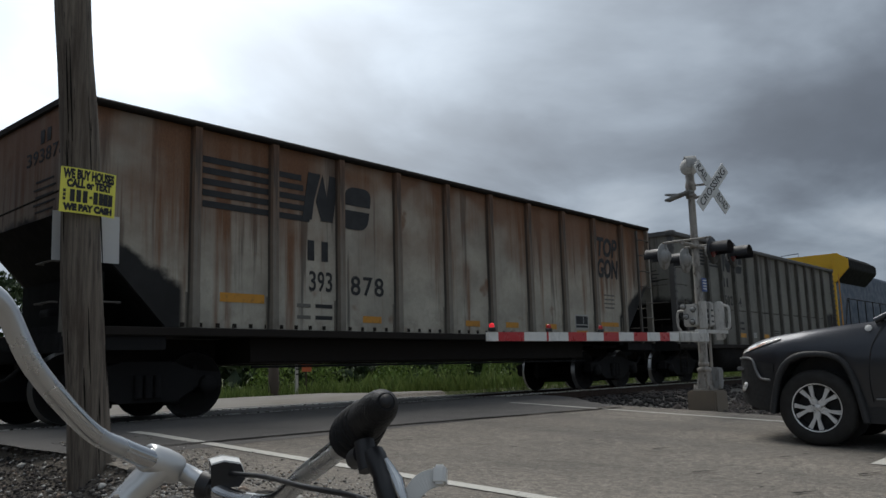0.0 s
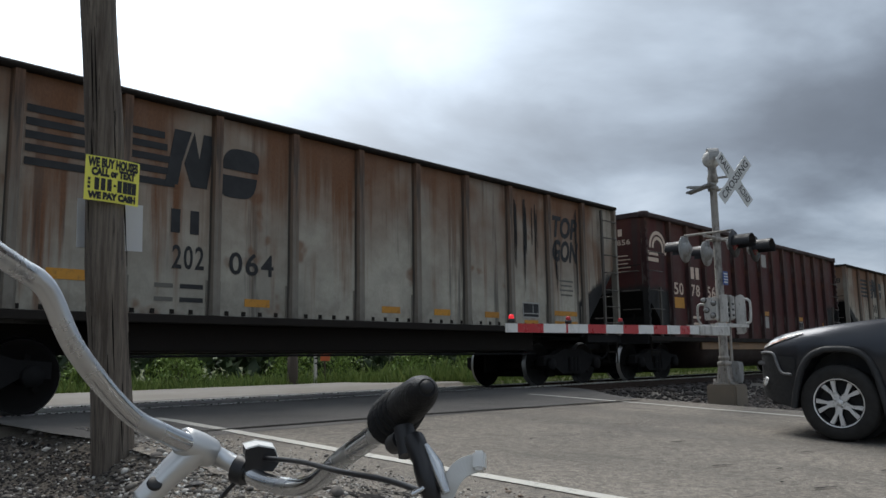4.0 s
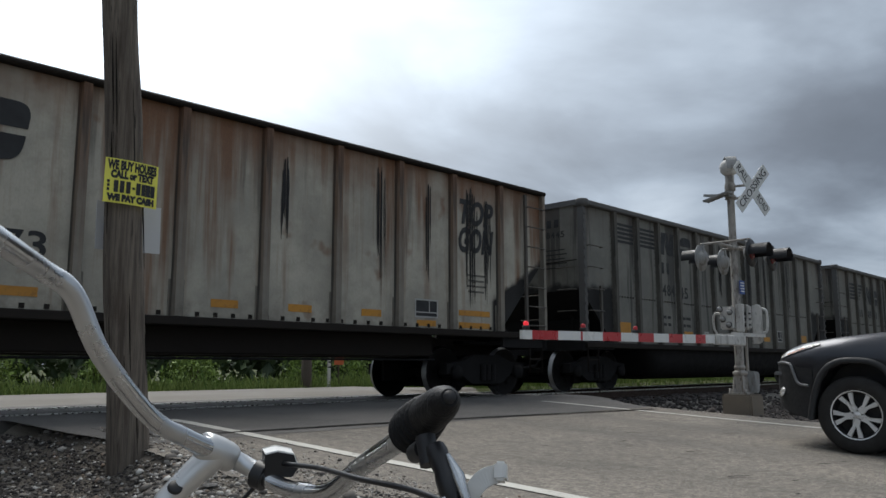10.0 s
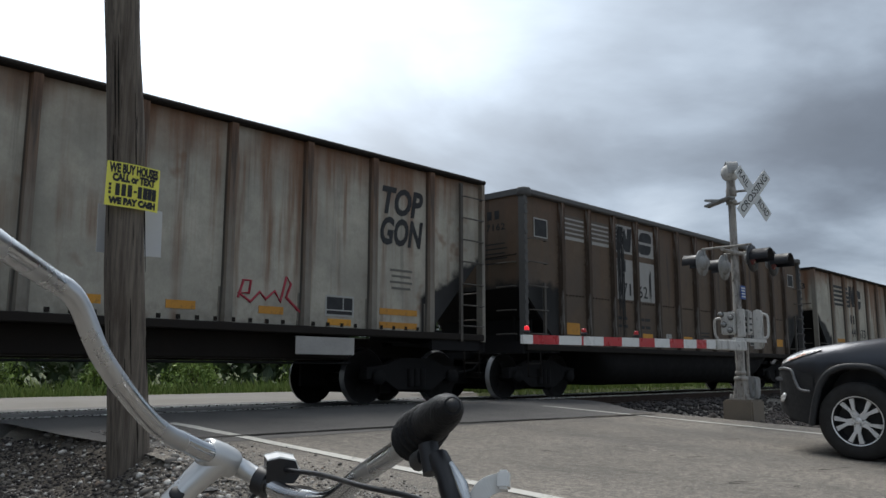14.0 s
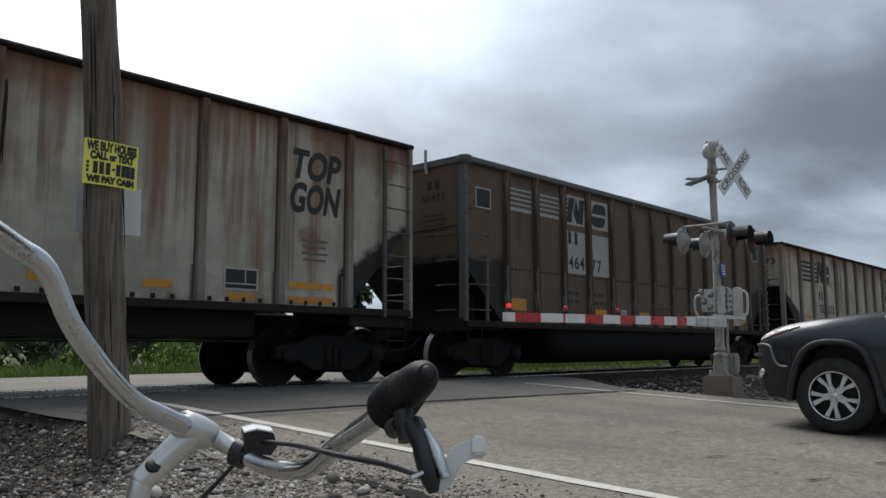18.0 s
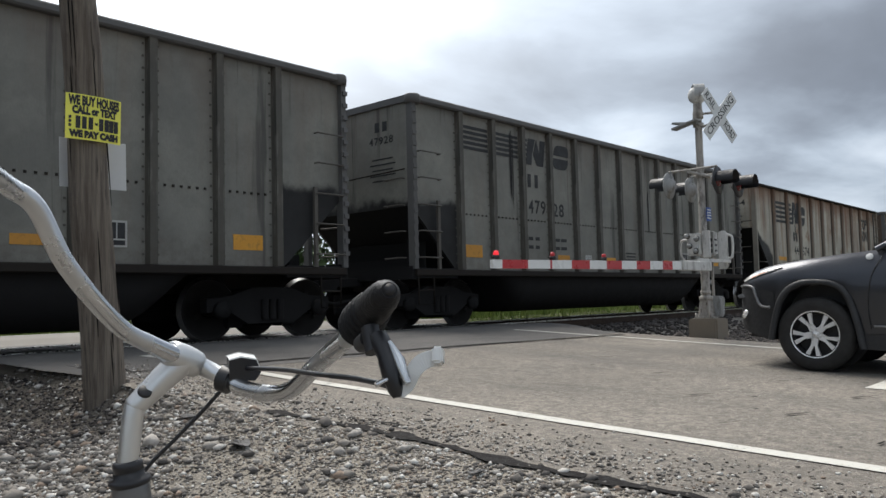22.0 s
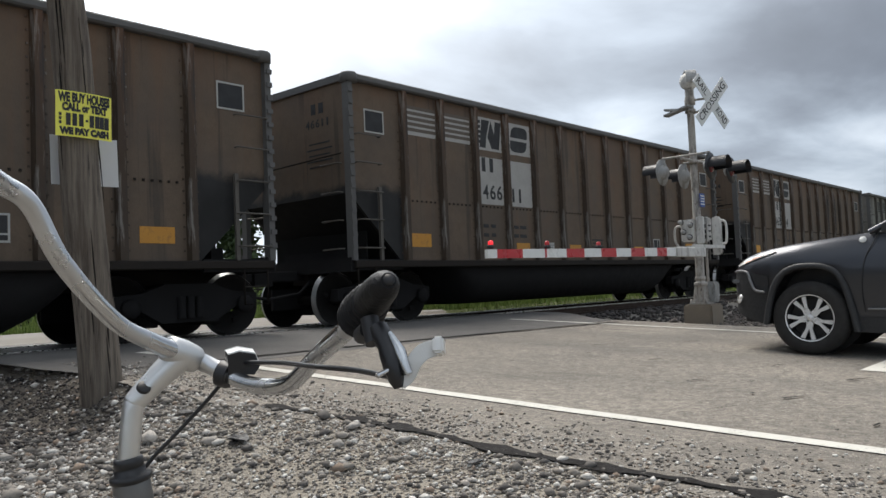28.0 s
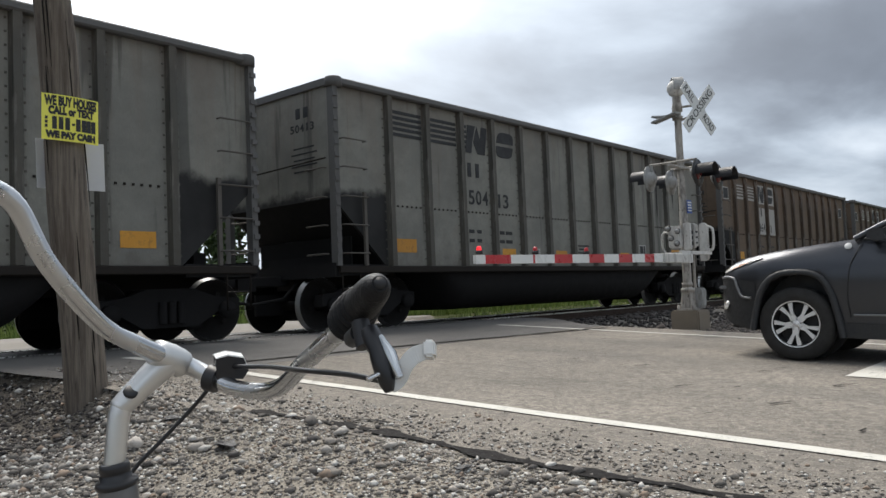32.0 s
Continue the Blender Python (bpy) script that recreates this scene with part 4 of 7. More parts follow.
def freight_car(index, kind, paint, label, trim=None):
    name = "coal_gondola"
    car = thing(name, label, "freight car", group="coal cars of the train")
    CARS.append((car, index))
    trim = trim or paint
    L, top, low = HALF[kind], TOP[kind], SILL[kind]
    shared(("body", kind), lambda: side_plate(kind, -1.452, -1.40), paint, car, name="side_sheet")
    shared(("far_side", kind), lambda: side_plate(kind, 1.40, 1.452), paint, car, name="side_sheet")
    shared(("floor", kind), lambda: Shape().box(-6.02, 6.02, -1.40, 1.40, low, low + 0.06), M["coal"], car, name="car_floor")
    for gx in (-1, 1):
        shared(("end_sheet", gx, kind), lambda: end_sheet(gx, kind), paint, car)
        # the end opening's shade is put into the slope sheet's near-black colour
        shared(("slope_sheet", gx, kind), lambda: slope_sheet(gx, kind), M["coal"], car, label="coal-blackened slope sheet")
        for y in ((-0.7, 0.0, 0.7) if gx == 1 else ()):
            shared(("end_rib", gx, y, kind), lambda: end_rib(gx, y, kind), trim, car, name="end_rib")
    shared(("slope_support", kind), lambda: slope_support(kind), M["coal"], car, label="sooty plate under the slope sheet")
    shared(("top_chord", kind), lambda: rim(kind), M["iron"] if kind == "flat" else M["dark_chord"] if "red" in label else M["chord"], car, label="" if kind == "deep" else "dark sooty top chord")
    for near in (True, False):
        shared(("side_sill", kind, near), lambda: side_sill(kind, near), M["iron"], car)
        for x in RIBS[kind]:
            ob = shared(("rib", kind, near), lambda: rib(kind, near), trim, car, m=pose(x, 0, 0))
    if kind == "deep":
        if index in (4, 9, 17):
            shared(("brake_staff", kind), lambda: Shape().tube([(-L - 0.06, -0.6, 3.95), (-L - 0.09, -0.6, 4.05), (-L - 0.09, -0.6, 4.42)], 0.03, 8), M["silver_panel"], car, label="upright brake staff on the car end")
        shared("tub", tub, M["black"] if "red" not in label else paint, car, label="rounded belly tub between the wheels")
    if index == 10:
        shared(("brake_staff", kind), lambda: Shape().tube([(-L - 0.06, -0.6, 3.85), (-L - 0.09, -0.6, 3.95), (-L - 0.09, -0.6, 4.42)], 0.03, 8), M["silver_panel"], car, label="upright brake staff on the car end")
    shared(("centre_sill", kind), lambda: centre_sill(kind), M["iron"], car)
    if kind == "flat":
        shared("under_beam", lambda: Shape().box(-4.6, 4.6, -1.15, 1.15, 0.74, 1.12, 0.02), M["iron"], car)
        shared("train_pipe", lambda: Shape().tube([(-4.6, -1.19, 0.68), (4.6, -1.19, 0.68)], 0.02, 6), M["black"], car)
    for gx in (-1, 1):
        shared(("end_platform", gx, kind), lambda: platform(gx, kind), M["black"], car)
        shared(("coupler", gx, kind), lambda: coupler(gx, kind), M["black"], car)
        for gy in (-1, 1):
            shared(("corner_post", gx, gy, kind), lambda: corner_post(gx, gy, kind), trim if kind == "flat" else M["chord"] if "red" not in label else trim, car)
            if kind == "deep":
                shared(("corner_cap", gx, gy), lambda: corner_cap(gx, gy, kind), M["dark_chord"] if "red" in label else M["chord"], car)
            shared(("stirrup", gx, gy, kind), lambda: stirrup(gx, gy, kind), M["iron"], car)
        zs = [1.28, 1.75, 2.22] if kind == "deep" else ([1.35, 1.72, 2.1, 2.5, 2.9, 3.3, 3.7] if gx == 1 else [1.5])
        for z in zs:
            shared(("grab_iron", gx, round(z * 100), kind), lambda: rung(gx, -1, z, kind), M["worn_steel"], car)
        if kind == "deep":
            for z in (2.70, 3.17):
                shared(("grab_iron", gx, round(z * 100), kind), lambda: rung(gx, -1, z, kind), M["worn_steel"], car)
            shared(("ladder_stile", gx, kind), lambda: stile(gx, -1, 0.62, 1.08, 2.32, kind), M["worn_steel"], car)
        elif gx == 1:
            shared(("ladder_stile", gx, kind), lambda: stile(gx, -1, 0.62, 1.08, 3.95, kind), M["worn_steel"], car)
        for z in ((1.28, 1.75, 2.22, 2.70) if kind == "deep" else (1.5, 2.0)):
            shared(("end_rung", gx, round(z * 100), kind), lambda: end_rung(gx, -1.1, z, kind), M["worn_steel"], car, name="grab_iron")
        shared(("end_bar", gx, kind), lambda: Shape().tube([(gx * (L + 0.1), -1.4, 2.85), (gx * (L + 0.12), 1.3, 2.78)], 0.014, 5), M["iron"], car, name="grab_iron")
    for x in (-6.17, 6.17):
        truck(car, x)
    return car


def letter_end(car, kind, number, ink):
    """Stencils on the end wall that trails."""
    L = HALF[kind]
    m = lambda y, z: pose(-L - 0.004, y, z, 90, 0, -90)
    for k in (0, 1):
        part("mark_bar", Shape().box(-0.06, 0.06, -0.09, 0.09, 0, 0.003), ink, car, "", m(-0.62 - k * 0.2, 3.72))
    size, step = (0.26, 0.20) if kind == "flat" else (0.19, 0.13)
    for k, ch in enumerate(number):
        part("digit", lettering(ch, size, ink, step * (0.3 if ch == "1" else 0.8), bold=0.003), None, car, "", m(-0.72 - (k - (len(number) - 1) / 2) * step, 3.46))
    for k in range(5):
        w = 0.42 if k % 2 else 0.34
        part("stencil_bar", Shape().box(-w * 0.8, w * 0.8, -0.013, 0.013, 0, 0.003), ink, car, "", m(-0.75, 3.12 - 0.1 * k))


def bars(car, x, z, rows, w, h, gap, material, name="stencil_bar"):
    for i in range(rows):
        plate(car, name, x, z - i * gap, w * (1.0 if i % 2 == 0 else 0.86), h, material)


def mark_shape(car, x, z, w, h, material, out, kind):
    """One plain piece of the company mark: a slanted block split by a slash, or a rounded block split by a bar."""
    key = ("mark", kind, round(w, 3), round(h, 3), material.name)
    if key not in MESHES:
        s, k = Shape(), 0.16 * h
        at = lambda u, v: ((u - 0.5) * w + (v - 0.5) * k, (v - 0.5) * h)
        if kind == "slash":
            s.prism([at(*q) for q in ((0.0, 0.0), (0.30, 0.0), (0.30, 0.42), (0.40, 1.0), (0.0, 1.0))], -0.002, 0.003, "z")
            s.prism([at(*q) for q in ((0.36, 0.40), (0.62, 0.0), (1.0, 0.0), (1.0, 1.0), (0.70, 1.0), (0.70, 0.52), (0.47, 1.0))], -0.002, 0.003, "z")
        else:
            arc = [(0.5 + 0.5 * math.copysign(abs(math.cos(a)) ** 0.55, math.cos(a)), math.copysign(abs(math.sin(a)) ** 0.55, math.sin(a))) for a in (radians(d) for d in range(0, 181, 12))]
            s.prism([at(u, 0.56 + 0.44 * v) for u, v in arc], -0.002, 0.003, "z")
            s.prism([at(u, 0.44 - 0.44 * v) for u, v in arc], -0.002, 0.003, "z")
        MESHES[key] = s.mesh("mark_block", material)
    return on_side(car, "mark_block", MESHES[key], x, z, out)


def spill(car, x, z0, z1, w, seed):
    """A run of coal slurry down the side, over paint and stencils: a bundle of thin ragged strands."""
    r = random.Random(seed)
    s = Shape()
    for _ in range(max(3, round(w / 0.022))):
        c = r.gauss(0, w * 0.30)
        edge = min(1, abs(c) / (w * 0.6))
        a, b = z1 - r.uniform(0, 0.5) * edge - r.uniform(0, 0.12), z0 + (z1 - z0) * r.uniform(0, 0.85) * (0.25 + 0.75 * edge)
        q, k, lean, left, right = r.uniform(0.006, 0.02), 7, 0.0, [], []
        for i in range(k + 1):
            z = a + (b - a) * i / k
            lean += r.uniform(-0.004, 0.004)
            h = q * math.sin(math.pi * (0.12 + 0.86 * i / k)) ** 0.6 * r.uniform(0.7, 1.2)
            left.append((x + c + lean - h, z))
            right.append((x + c + lean + h, z))
        y = -1.4628 - r.uniform(0, 0.0012)
        s.prism(left + right[::-1], y - 0.0008, y, "y")
    tagged(part("coal_run", s, M["coal_run"], car, "dried black coal slurry run"), kind="stuff")


def letter_deep(car, number, paint_kind, wide=False):
    """Stencils on a deep-belly car: striped bays, plain mark blocks, its number in two bays."""
    ink = M["black_paint"]
    if paint_kind == "brown":
        for x in (-5.5, -4.5):
            plate(car, "mark_panel", x, 3.59, 0.78, 0.52, M["silver_panel"], -0.001)
        for x in (-3.5, -2.5):
            plate(car, "mark_panel", x, 3.60, 0.80, 0.66, M["silver_panel"], -0.001)
            plate(car, "mark_panel", x, 2.66, 0.80, 0.94, M["silver_panel"], -0.001)
    band = M["brown_band"] if paint_kind == "brown" else ink
    if wide:
        # an older, larger mark: slanting stripes that shorten downwards, its number in one row
        for i in range(5):
            plate(car, "mark_stripe", -5.45 + 0.02 * i, 3.62 - i * 0.13, 0.72 - 0.02 * i, 0.085, ink, 0.003, slant=0.05)
            plate(car, "mark_stripe", -4.47 - 0.05 * i, 3.62 - i * 0.13, 0.66 - 0.10 * i, 0.085, ink, 0.003, slant=0.05)
        plate(car, "mark_block", -3.80, 3.42, 0.12, 0.40, ink, 0.003, slant=0.16)
        mark_shape(car, -3.42, 3.30, 0.70, 0.68, ink, 0.003, "slash")
        mark_shape(car, -2.58, 3.24, 0.56, 0.62, ink, 0.003, "rounded")
        for k in (0, 1):
            plate(car, "mark_bar", -4.62 + k * 0.24, 2.56, 0.11, 0.28, ink, 0.003)
        digits(car, number[:3], 0.40, ink, 0.66, -3.52, 2.54)
        digits(car, number[3:], 0.40, ink, 0.46, -2.70, 2.54)
        letter_low(car, ink)
        return
    for x in (-5.5, -4.5):
        for i in range(5):
            plate(car, "mark_stripe", x, 3.83 - i * 0.10, 0.80, 0.06, band, 0.003)
    for i in range(5):
        plate(car, "mark_stripe", -3.83, 3.83 - i * 0.10, 0.12, 0.06, ink, 0.003)
    mark_shape(car, -3.46, 3.60, 0.62, 0.56, ink, 0.003, "slash")
    mark_shape(car, -2.50, 3.60, 0.58, 0.54, ink, 0.003, "rounded")
    for k in (0, 1):
        plate(car, "mark_bar", -3.72 + k * 0.25, 2.98, 0.11, 0.28, ink, 0.003)
    digits(car, number[:3], 0.40, ink, 0.66, -3.46, 2.42)
    digits(car, number[3:], 0.40, ink, 0.46, -2.66, 2.40)
    if paint_kind == "brown":
        for x in (-6.68, 6.68):
            outline_box(car, x, 3.45, 0.46, 0.40, False)
    letter_low(car, ink)


def letter_low(car, ink):
    """The small stencils, tapes and bolts along the lower side."""
    for k, x in enumerate((-3.62, -2.62)):
        for z in (1.76, 1.58):
            plate(car, "stencil_bar", x - 0.10, z, 0.16, 0.07, ink)
            plate(car, "stencil_bar", x + 0.14, z, 0.22 if k else 0.14, 0.07, ink)
    plate(car, "reflector", -5.62, 1.44, 0.55, 0.24, M["yellow"])
    plate(car, "reflector", -2.5, 1.37, 0.46, 0.13, M["yellow"])
    plate(car, "label_plate", -1.48, 1.38, 0.26, 0.16, M["white_paint"])
    bars(car, -1.48, 1.41, 2, 0.2, 0.02, 0.05, ink)
    plate(car, "reflector", -0.48, 1.36, 0.46, 0.13, M["yellow"])
    bars(car, 0.5, 1.55, 3, 0.5, 0.035, 0.08, ink)
    plate(car, "reflector", 2.5, 1.35, 0.44, 0.13, M["yellow"])
    outline_box(car, 3.5, 1.46, 0.36, 0.34)
    plate(car, "reflector", 5.5, 1.42, 0.5, 0.22, M["yellow"])
    # a line of bolts across the lower third
    if ("bolt_line",) not in MESHES:
        s = Shape()
        for b in range(12):
            for k in range(6):
                x = -6 + b + 0.2 + k * 0.12
                s.box(x - 0.016, x + 0.016, -0.016, 0.016, 0, 0.014)
        MESHES[("bolt_line",)] = s.mesh("bolt_line", M["iron"])
    tagged(on_side(car, "bolt_line", MESHES[("bolt_line",)], 0, 2.14), kind="stuff")


def outline_box(car, x, z, w, h, ruled=True):
    key = ("outline", w, h, ruled)
    if key not in MESHES:
        s, t = Shape(), 0.025
        s.box(-w / 2, w / 2, h / 2 - t, h / 2, 0, 0.003).box(-w / 2, w / 2, -h / 2, -h / 2 + t, 0, 0.003)
        s.box(-w / 2, -w / 2 + t, -h / 2 + t, h / 2 - t, 0, 0.003).box(w / 2 - t, w / 2, -h / 2 + t, h / 2 - t, 0, 0.003)
        s.box(0.12 * w - 0.008, 0.12 * w + 0.008, -h / 2 + 0.32 * h, h / 2 - t, 0.0005, 0.003).box(-w / 2 + t, w / 2 - t, -h / 2 + 0.26 * h, -h / 2 + 0.32 * h, 0.0005, 0.003)
        if not ruled:
            s = Shape().box(-w / 2, w / 2, h / 2 - t, h / 2, 0, 0.003).box(-w / 2, w / 2, -h / 2, -h / 2 + t, 0, 0.003)
            s.box(-w / 2, -w / 2 + t, -h / 2 + t, h / 2 - t, 0, 0.003).box(w / 2 - t, w / 2, -h / 2 + t, h / 2 - t, 0, 0.003)
        MESHES[key] = s.mesh("stencil_frame", M["white_paint"])
    on_side(car, "stencil_frame", MESHES[key], x, z, 0.004)
    plate(car, "stencil_field", x, z, w - 0.06, h - 0.06, M["black_paint"], 0.001)


def letter_flat(car, number, scrawl=False):
    """Stencils on a light, flat-bottomed car."""
    ink = M["black_paint"]
    # stripes run over two bays into the mark
    for i in range(5):
        plate(car, "mark_stripe", -5.07, 3.60 - i * 0.16, 1.12, 0.092, ink, 0.002)
        plate(car, "mark_stripe", -4.12 + 0.02 * i, 3.60 - i * 0.16, 0.46 + 0.04 * i, 0.092, ink, 0.002)
    mark_shape(car, -3.50, 3.34, 0.62, 0.76, ink, 0.003, "slash")
    mark_shape(car, -2.73, 3.26, 0.60, 0.72, ink, 0.003, "rounded")
    for k in (0, 1):
        plate(car, "mark_bar", -3.70 + k * 0.28, 2.47, 0.13, 0.32, ink, 0.002)
    digits(car, number[:-3], 0.44, ink, 0.50, -3.50, 1.97)
    digits(car, number[-3:], 0.44, ink, 0.80, -2.50, 1.95)
    for z in (1.60, 1.42):
        plate(car, "stencil_bar", -3.84, z, 0.26, 0.055, M["faint_ink"])
        plate(car, "stencil_bar", -3.44, z, 0.34, 0.06, ink)
    plate(car, "reflector", -4.95, 1.66, 0.75, 0.13, M["yellow"])
    for x in (-2.4, 0.24, 1.5, 2.9):
        plate(car, "reflector", x, 1.42, 0.42, 0.11, M["yellow"])
    plate(car, "stencil_field", 4.15, 1.55, 0.5, 0.26, ink)
    outline_box(car, 4.15, 1.55, 0.56, 0.32)
    plate(car, "reflector", 4.15, 1.30, 0.46, 0.10, M["yellow"])
    on_side(car, "lettering", lettering("TOP", 0.62, ink, 0.95, bold=0.022, shear=0.22), 5.42, 3.36, 0.003)
    on_side(car, "lettering", lettering("GON", 0.62, ink, 0.98, bold=0.022, shear=0.22), 5.42, 2.84, 0.003)
    bars(car, 5.45, 2.22, 4, 0.5, 0.035, 0.10, M["faint_ink"])
    plate(car, "reflector", 5.4, 1.52, 0.85, 0.10, M["yellow"])
    plate(car, "reflector", 5.4, 1.30, 0.85, 0.10, M["yellow"])
    if scrawl:
        pts = [(-0.5, 0.05), (-0.42, 0.3), (-0.3, 0.3), (-0.33, 0.12), (-0.5, 0.12), (-0.3, 0.0), (-0.15, 0.15), (-0.05, 0.05), (0.1, 0.18), (0.2, 0.02), (0.3, 0.4), (0.38, 0.3), (0.3, 0.1), (0.55, -0.1)]
        part("scrawl", Shape().tube([(x, y, 0) for x, y in pts], 0.022, 5), M["red_scrawl"], car, "red spray-painted scrawl", pose(2.85, -1.455, 1.52, 90, 0, 0))
        plate(car, "scrawl_plate", 3.8, 0.93, 1.1, 0.26, M["silver_panel"], 0.13)


GREY, PALE, BROWN, RED = (0.228, 0.226, 0.200), (0.425, 0.40, 0.335), (0.116, 0.084, 0.058), (0.066, 0.012, 0.011)
M["belly_band"] = plain("rust-stained cream band", (0.26, 0.17, 0.10), 0.8, 0, 0.6, 2.5, 0.3)
M["brown_band"] = plain("brown band paint", (0.10, 0.08, 0.062), 0.7, 0, 0.3, 4)
rows = [
    ("deep", "grey", "50284", 0.5), ("flat", "pale", "393878", 1.0), ("deep", "red", "507856", 0.3), ("flat", "pale", "202064", 0.9),
    ("deep", "grey", "50993", 0.9), ("deep", "grey", "48445", 0.6), ("flat", "pale", "44673", 0.55), ("deep", "brown", "47162", 0.4),
    ("flat", "pale", "252873", 0.35), ("deep", "brown", "46477", 0.25), ("flat", "pale", "44674", 0.6), ("deep", "grey", "47928", 0.4),
    ("deep", "grey", "48146", 0.45), ("deep", "brown", "46544", 0.45), ("deep", "brown", "46611", 0.3), ("deep", "brown", "46491", 0.3),
    ("deep", "grey", "50413", 0.3), ("deep", "grey", "48517", 0.3)]
RIB_PAINT = {}
TRIM_FLAT = car_paint("rusty rib paint", (0.25, 0.232, 0.195), 77, 0.8, 0.6, 7.62, 4.05, 9.0)
FLAT = dict(length=7.62, top=4.05, bay=5.9, slope=0.55, reach=2.55, fuzz=0.12)
for i, (kind, hue, number, wear) in enumerate(rows):
    base = {"grey": GREY, "pale": PALE, "brown": BROWN, "red": RED}[hue]
    rust = {"grey": 0.10, "pale": 0.85, "brown": 0.2, "red": 0.15}[hue] * (1.2 if wear > 0.8 else 1)
    base = tuple(v * (1 - 0.28 * wear) for v in base) if hue == "grey" else base
    streak = (0.10 + wear * 0.6) if hue == "pale" else (0.35 + wear * 0.6)
    paint = car_paint(f"{hue} weathered paint", base, i + 1, streak, min(1, rust), **(FLAT if kind == "flat" else {}), rusty=3.0 if wear > 0.85 and hue == "pale" else 1.3, drip=(0.51 if wear > 0.7 else 0.555) if hue == "pale" else 0.535 - 0.04 * (wear > 0.55))
    words = {"grey": "grey steel coal gondola with deep belly and sooty ends", "pale": "pale rust-streaked coal gondola with flat bottom", "brown": "dusty brown coal gondola with striped panels",
             "red": "dark red coal gondola with cream stencils"}[hue]
    # body paint at about 0.4: grime plus the shade of the rib faces
    if hue not in RIB_PAINT:
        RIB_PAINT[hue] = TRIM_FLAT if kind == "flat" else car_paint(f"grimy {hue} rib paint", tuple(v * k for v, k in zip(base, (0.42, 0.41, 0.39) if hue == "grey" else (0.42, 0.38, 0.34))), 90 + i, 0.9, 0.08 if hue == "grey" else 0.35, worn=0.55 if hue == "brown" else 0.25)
    car = freight_car(i, kind, paint, words, RIB_PAINT[hue])
    letter_end(car, kind, number, M["cream_paint"] if hue == "red" else M["black_paint"])
    if hue == "red":
        cream = M["cream_paint"]
        for r in (0.36, 0.22):
            s = Shape()
            v = [((r + w) * math.cos(a), (r + w) * math.sin(a), z) for z in (-0.001, 0.003) for w in (0, 0.09) for a in (radians(-20 + 10 * k) for k in range(21))]
            s.add(v, [(42 + k, 43 + k, 64 + k, 63 + k) for k in range(20)])
            on_side(car, "mark_arc", s.mesh("mark_arc", cream), -6.55, 3.32, 0.002)
        for dz in (-0.12, -0.28):
            plate(car, "mark_bar", -6.85, 3.3 + dz, 0.62, 0.10, cream, 0.002)
        for dx in (-0.14, 0.16):
            plate(car, "mark_bar", -4.52 + dx, 2.82, 0.2, 0.32, cream, 0.002)
        for t, x in (("50", -5.5), ("78", -4.52), ("56", -3.54)):
            digits(car, t, 0.44, cream, 0.58, x, 2.33)
        plate(car, "reflector", -5.5, 1.98, 0.55, 0.28, M["yellow"])
        bars(car, -4.52, 1.62, 2, 0.45, 0.07, 0.18, cream)
        bars(car, -3.52, 1.62, 2, 0.45, 0.07, 0.18, cream)
        for x, z in ((-2.78, 1.46), (0.4, 1.88), (3.45, 1.78)):
            plate(car, "reflector", x, z, 0.46, 0.13, M["yellow"])
        plate(car, "label_plate", 0.38, 1.60, 0.4, 0.36, M["silver_panel"])
        plate(car, "label_plate", 0.4, 3.56, 0.55, 0.4, M["silver_panel"])
        outline_box(car, 3.45, 1.54, 0.46, 0.30)
        plate(car, "reflector", 5.25, 1.65, 0.07, 0.5, M["yellow"])
        plate(car, "reflector", 5.75, 1.45, 0.07, 0.5, M["yellow"])
        shared("belly_band", lambda: Shape().box(-4.3, 4.3, -1.46, -1.40, 0.76, 0.955), M["belly_band"], car, label="rust-stained band along the belly")
    elif kind == "deep":
        letter_deep(car, number, hue, number == "50993")
    else:
        letter_flat(car, number, number == "252873")

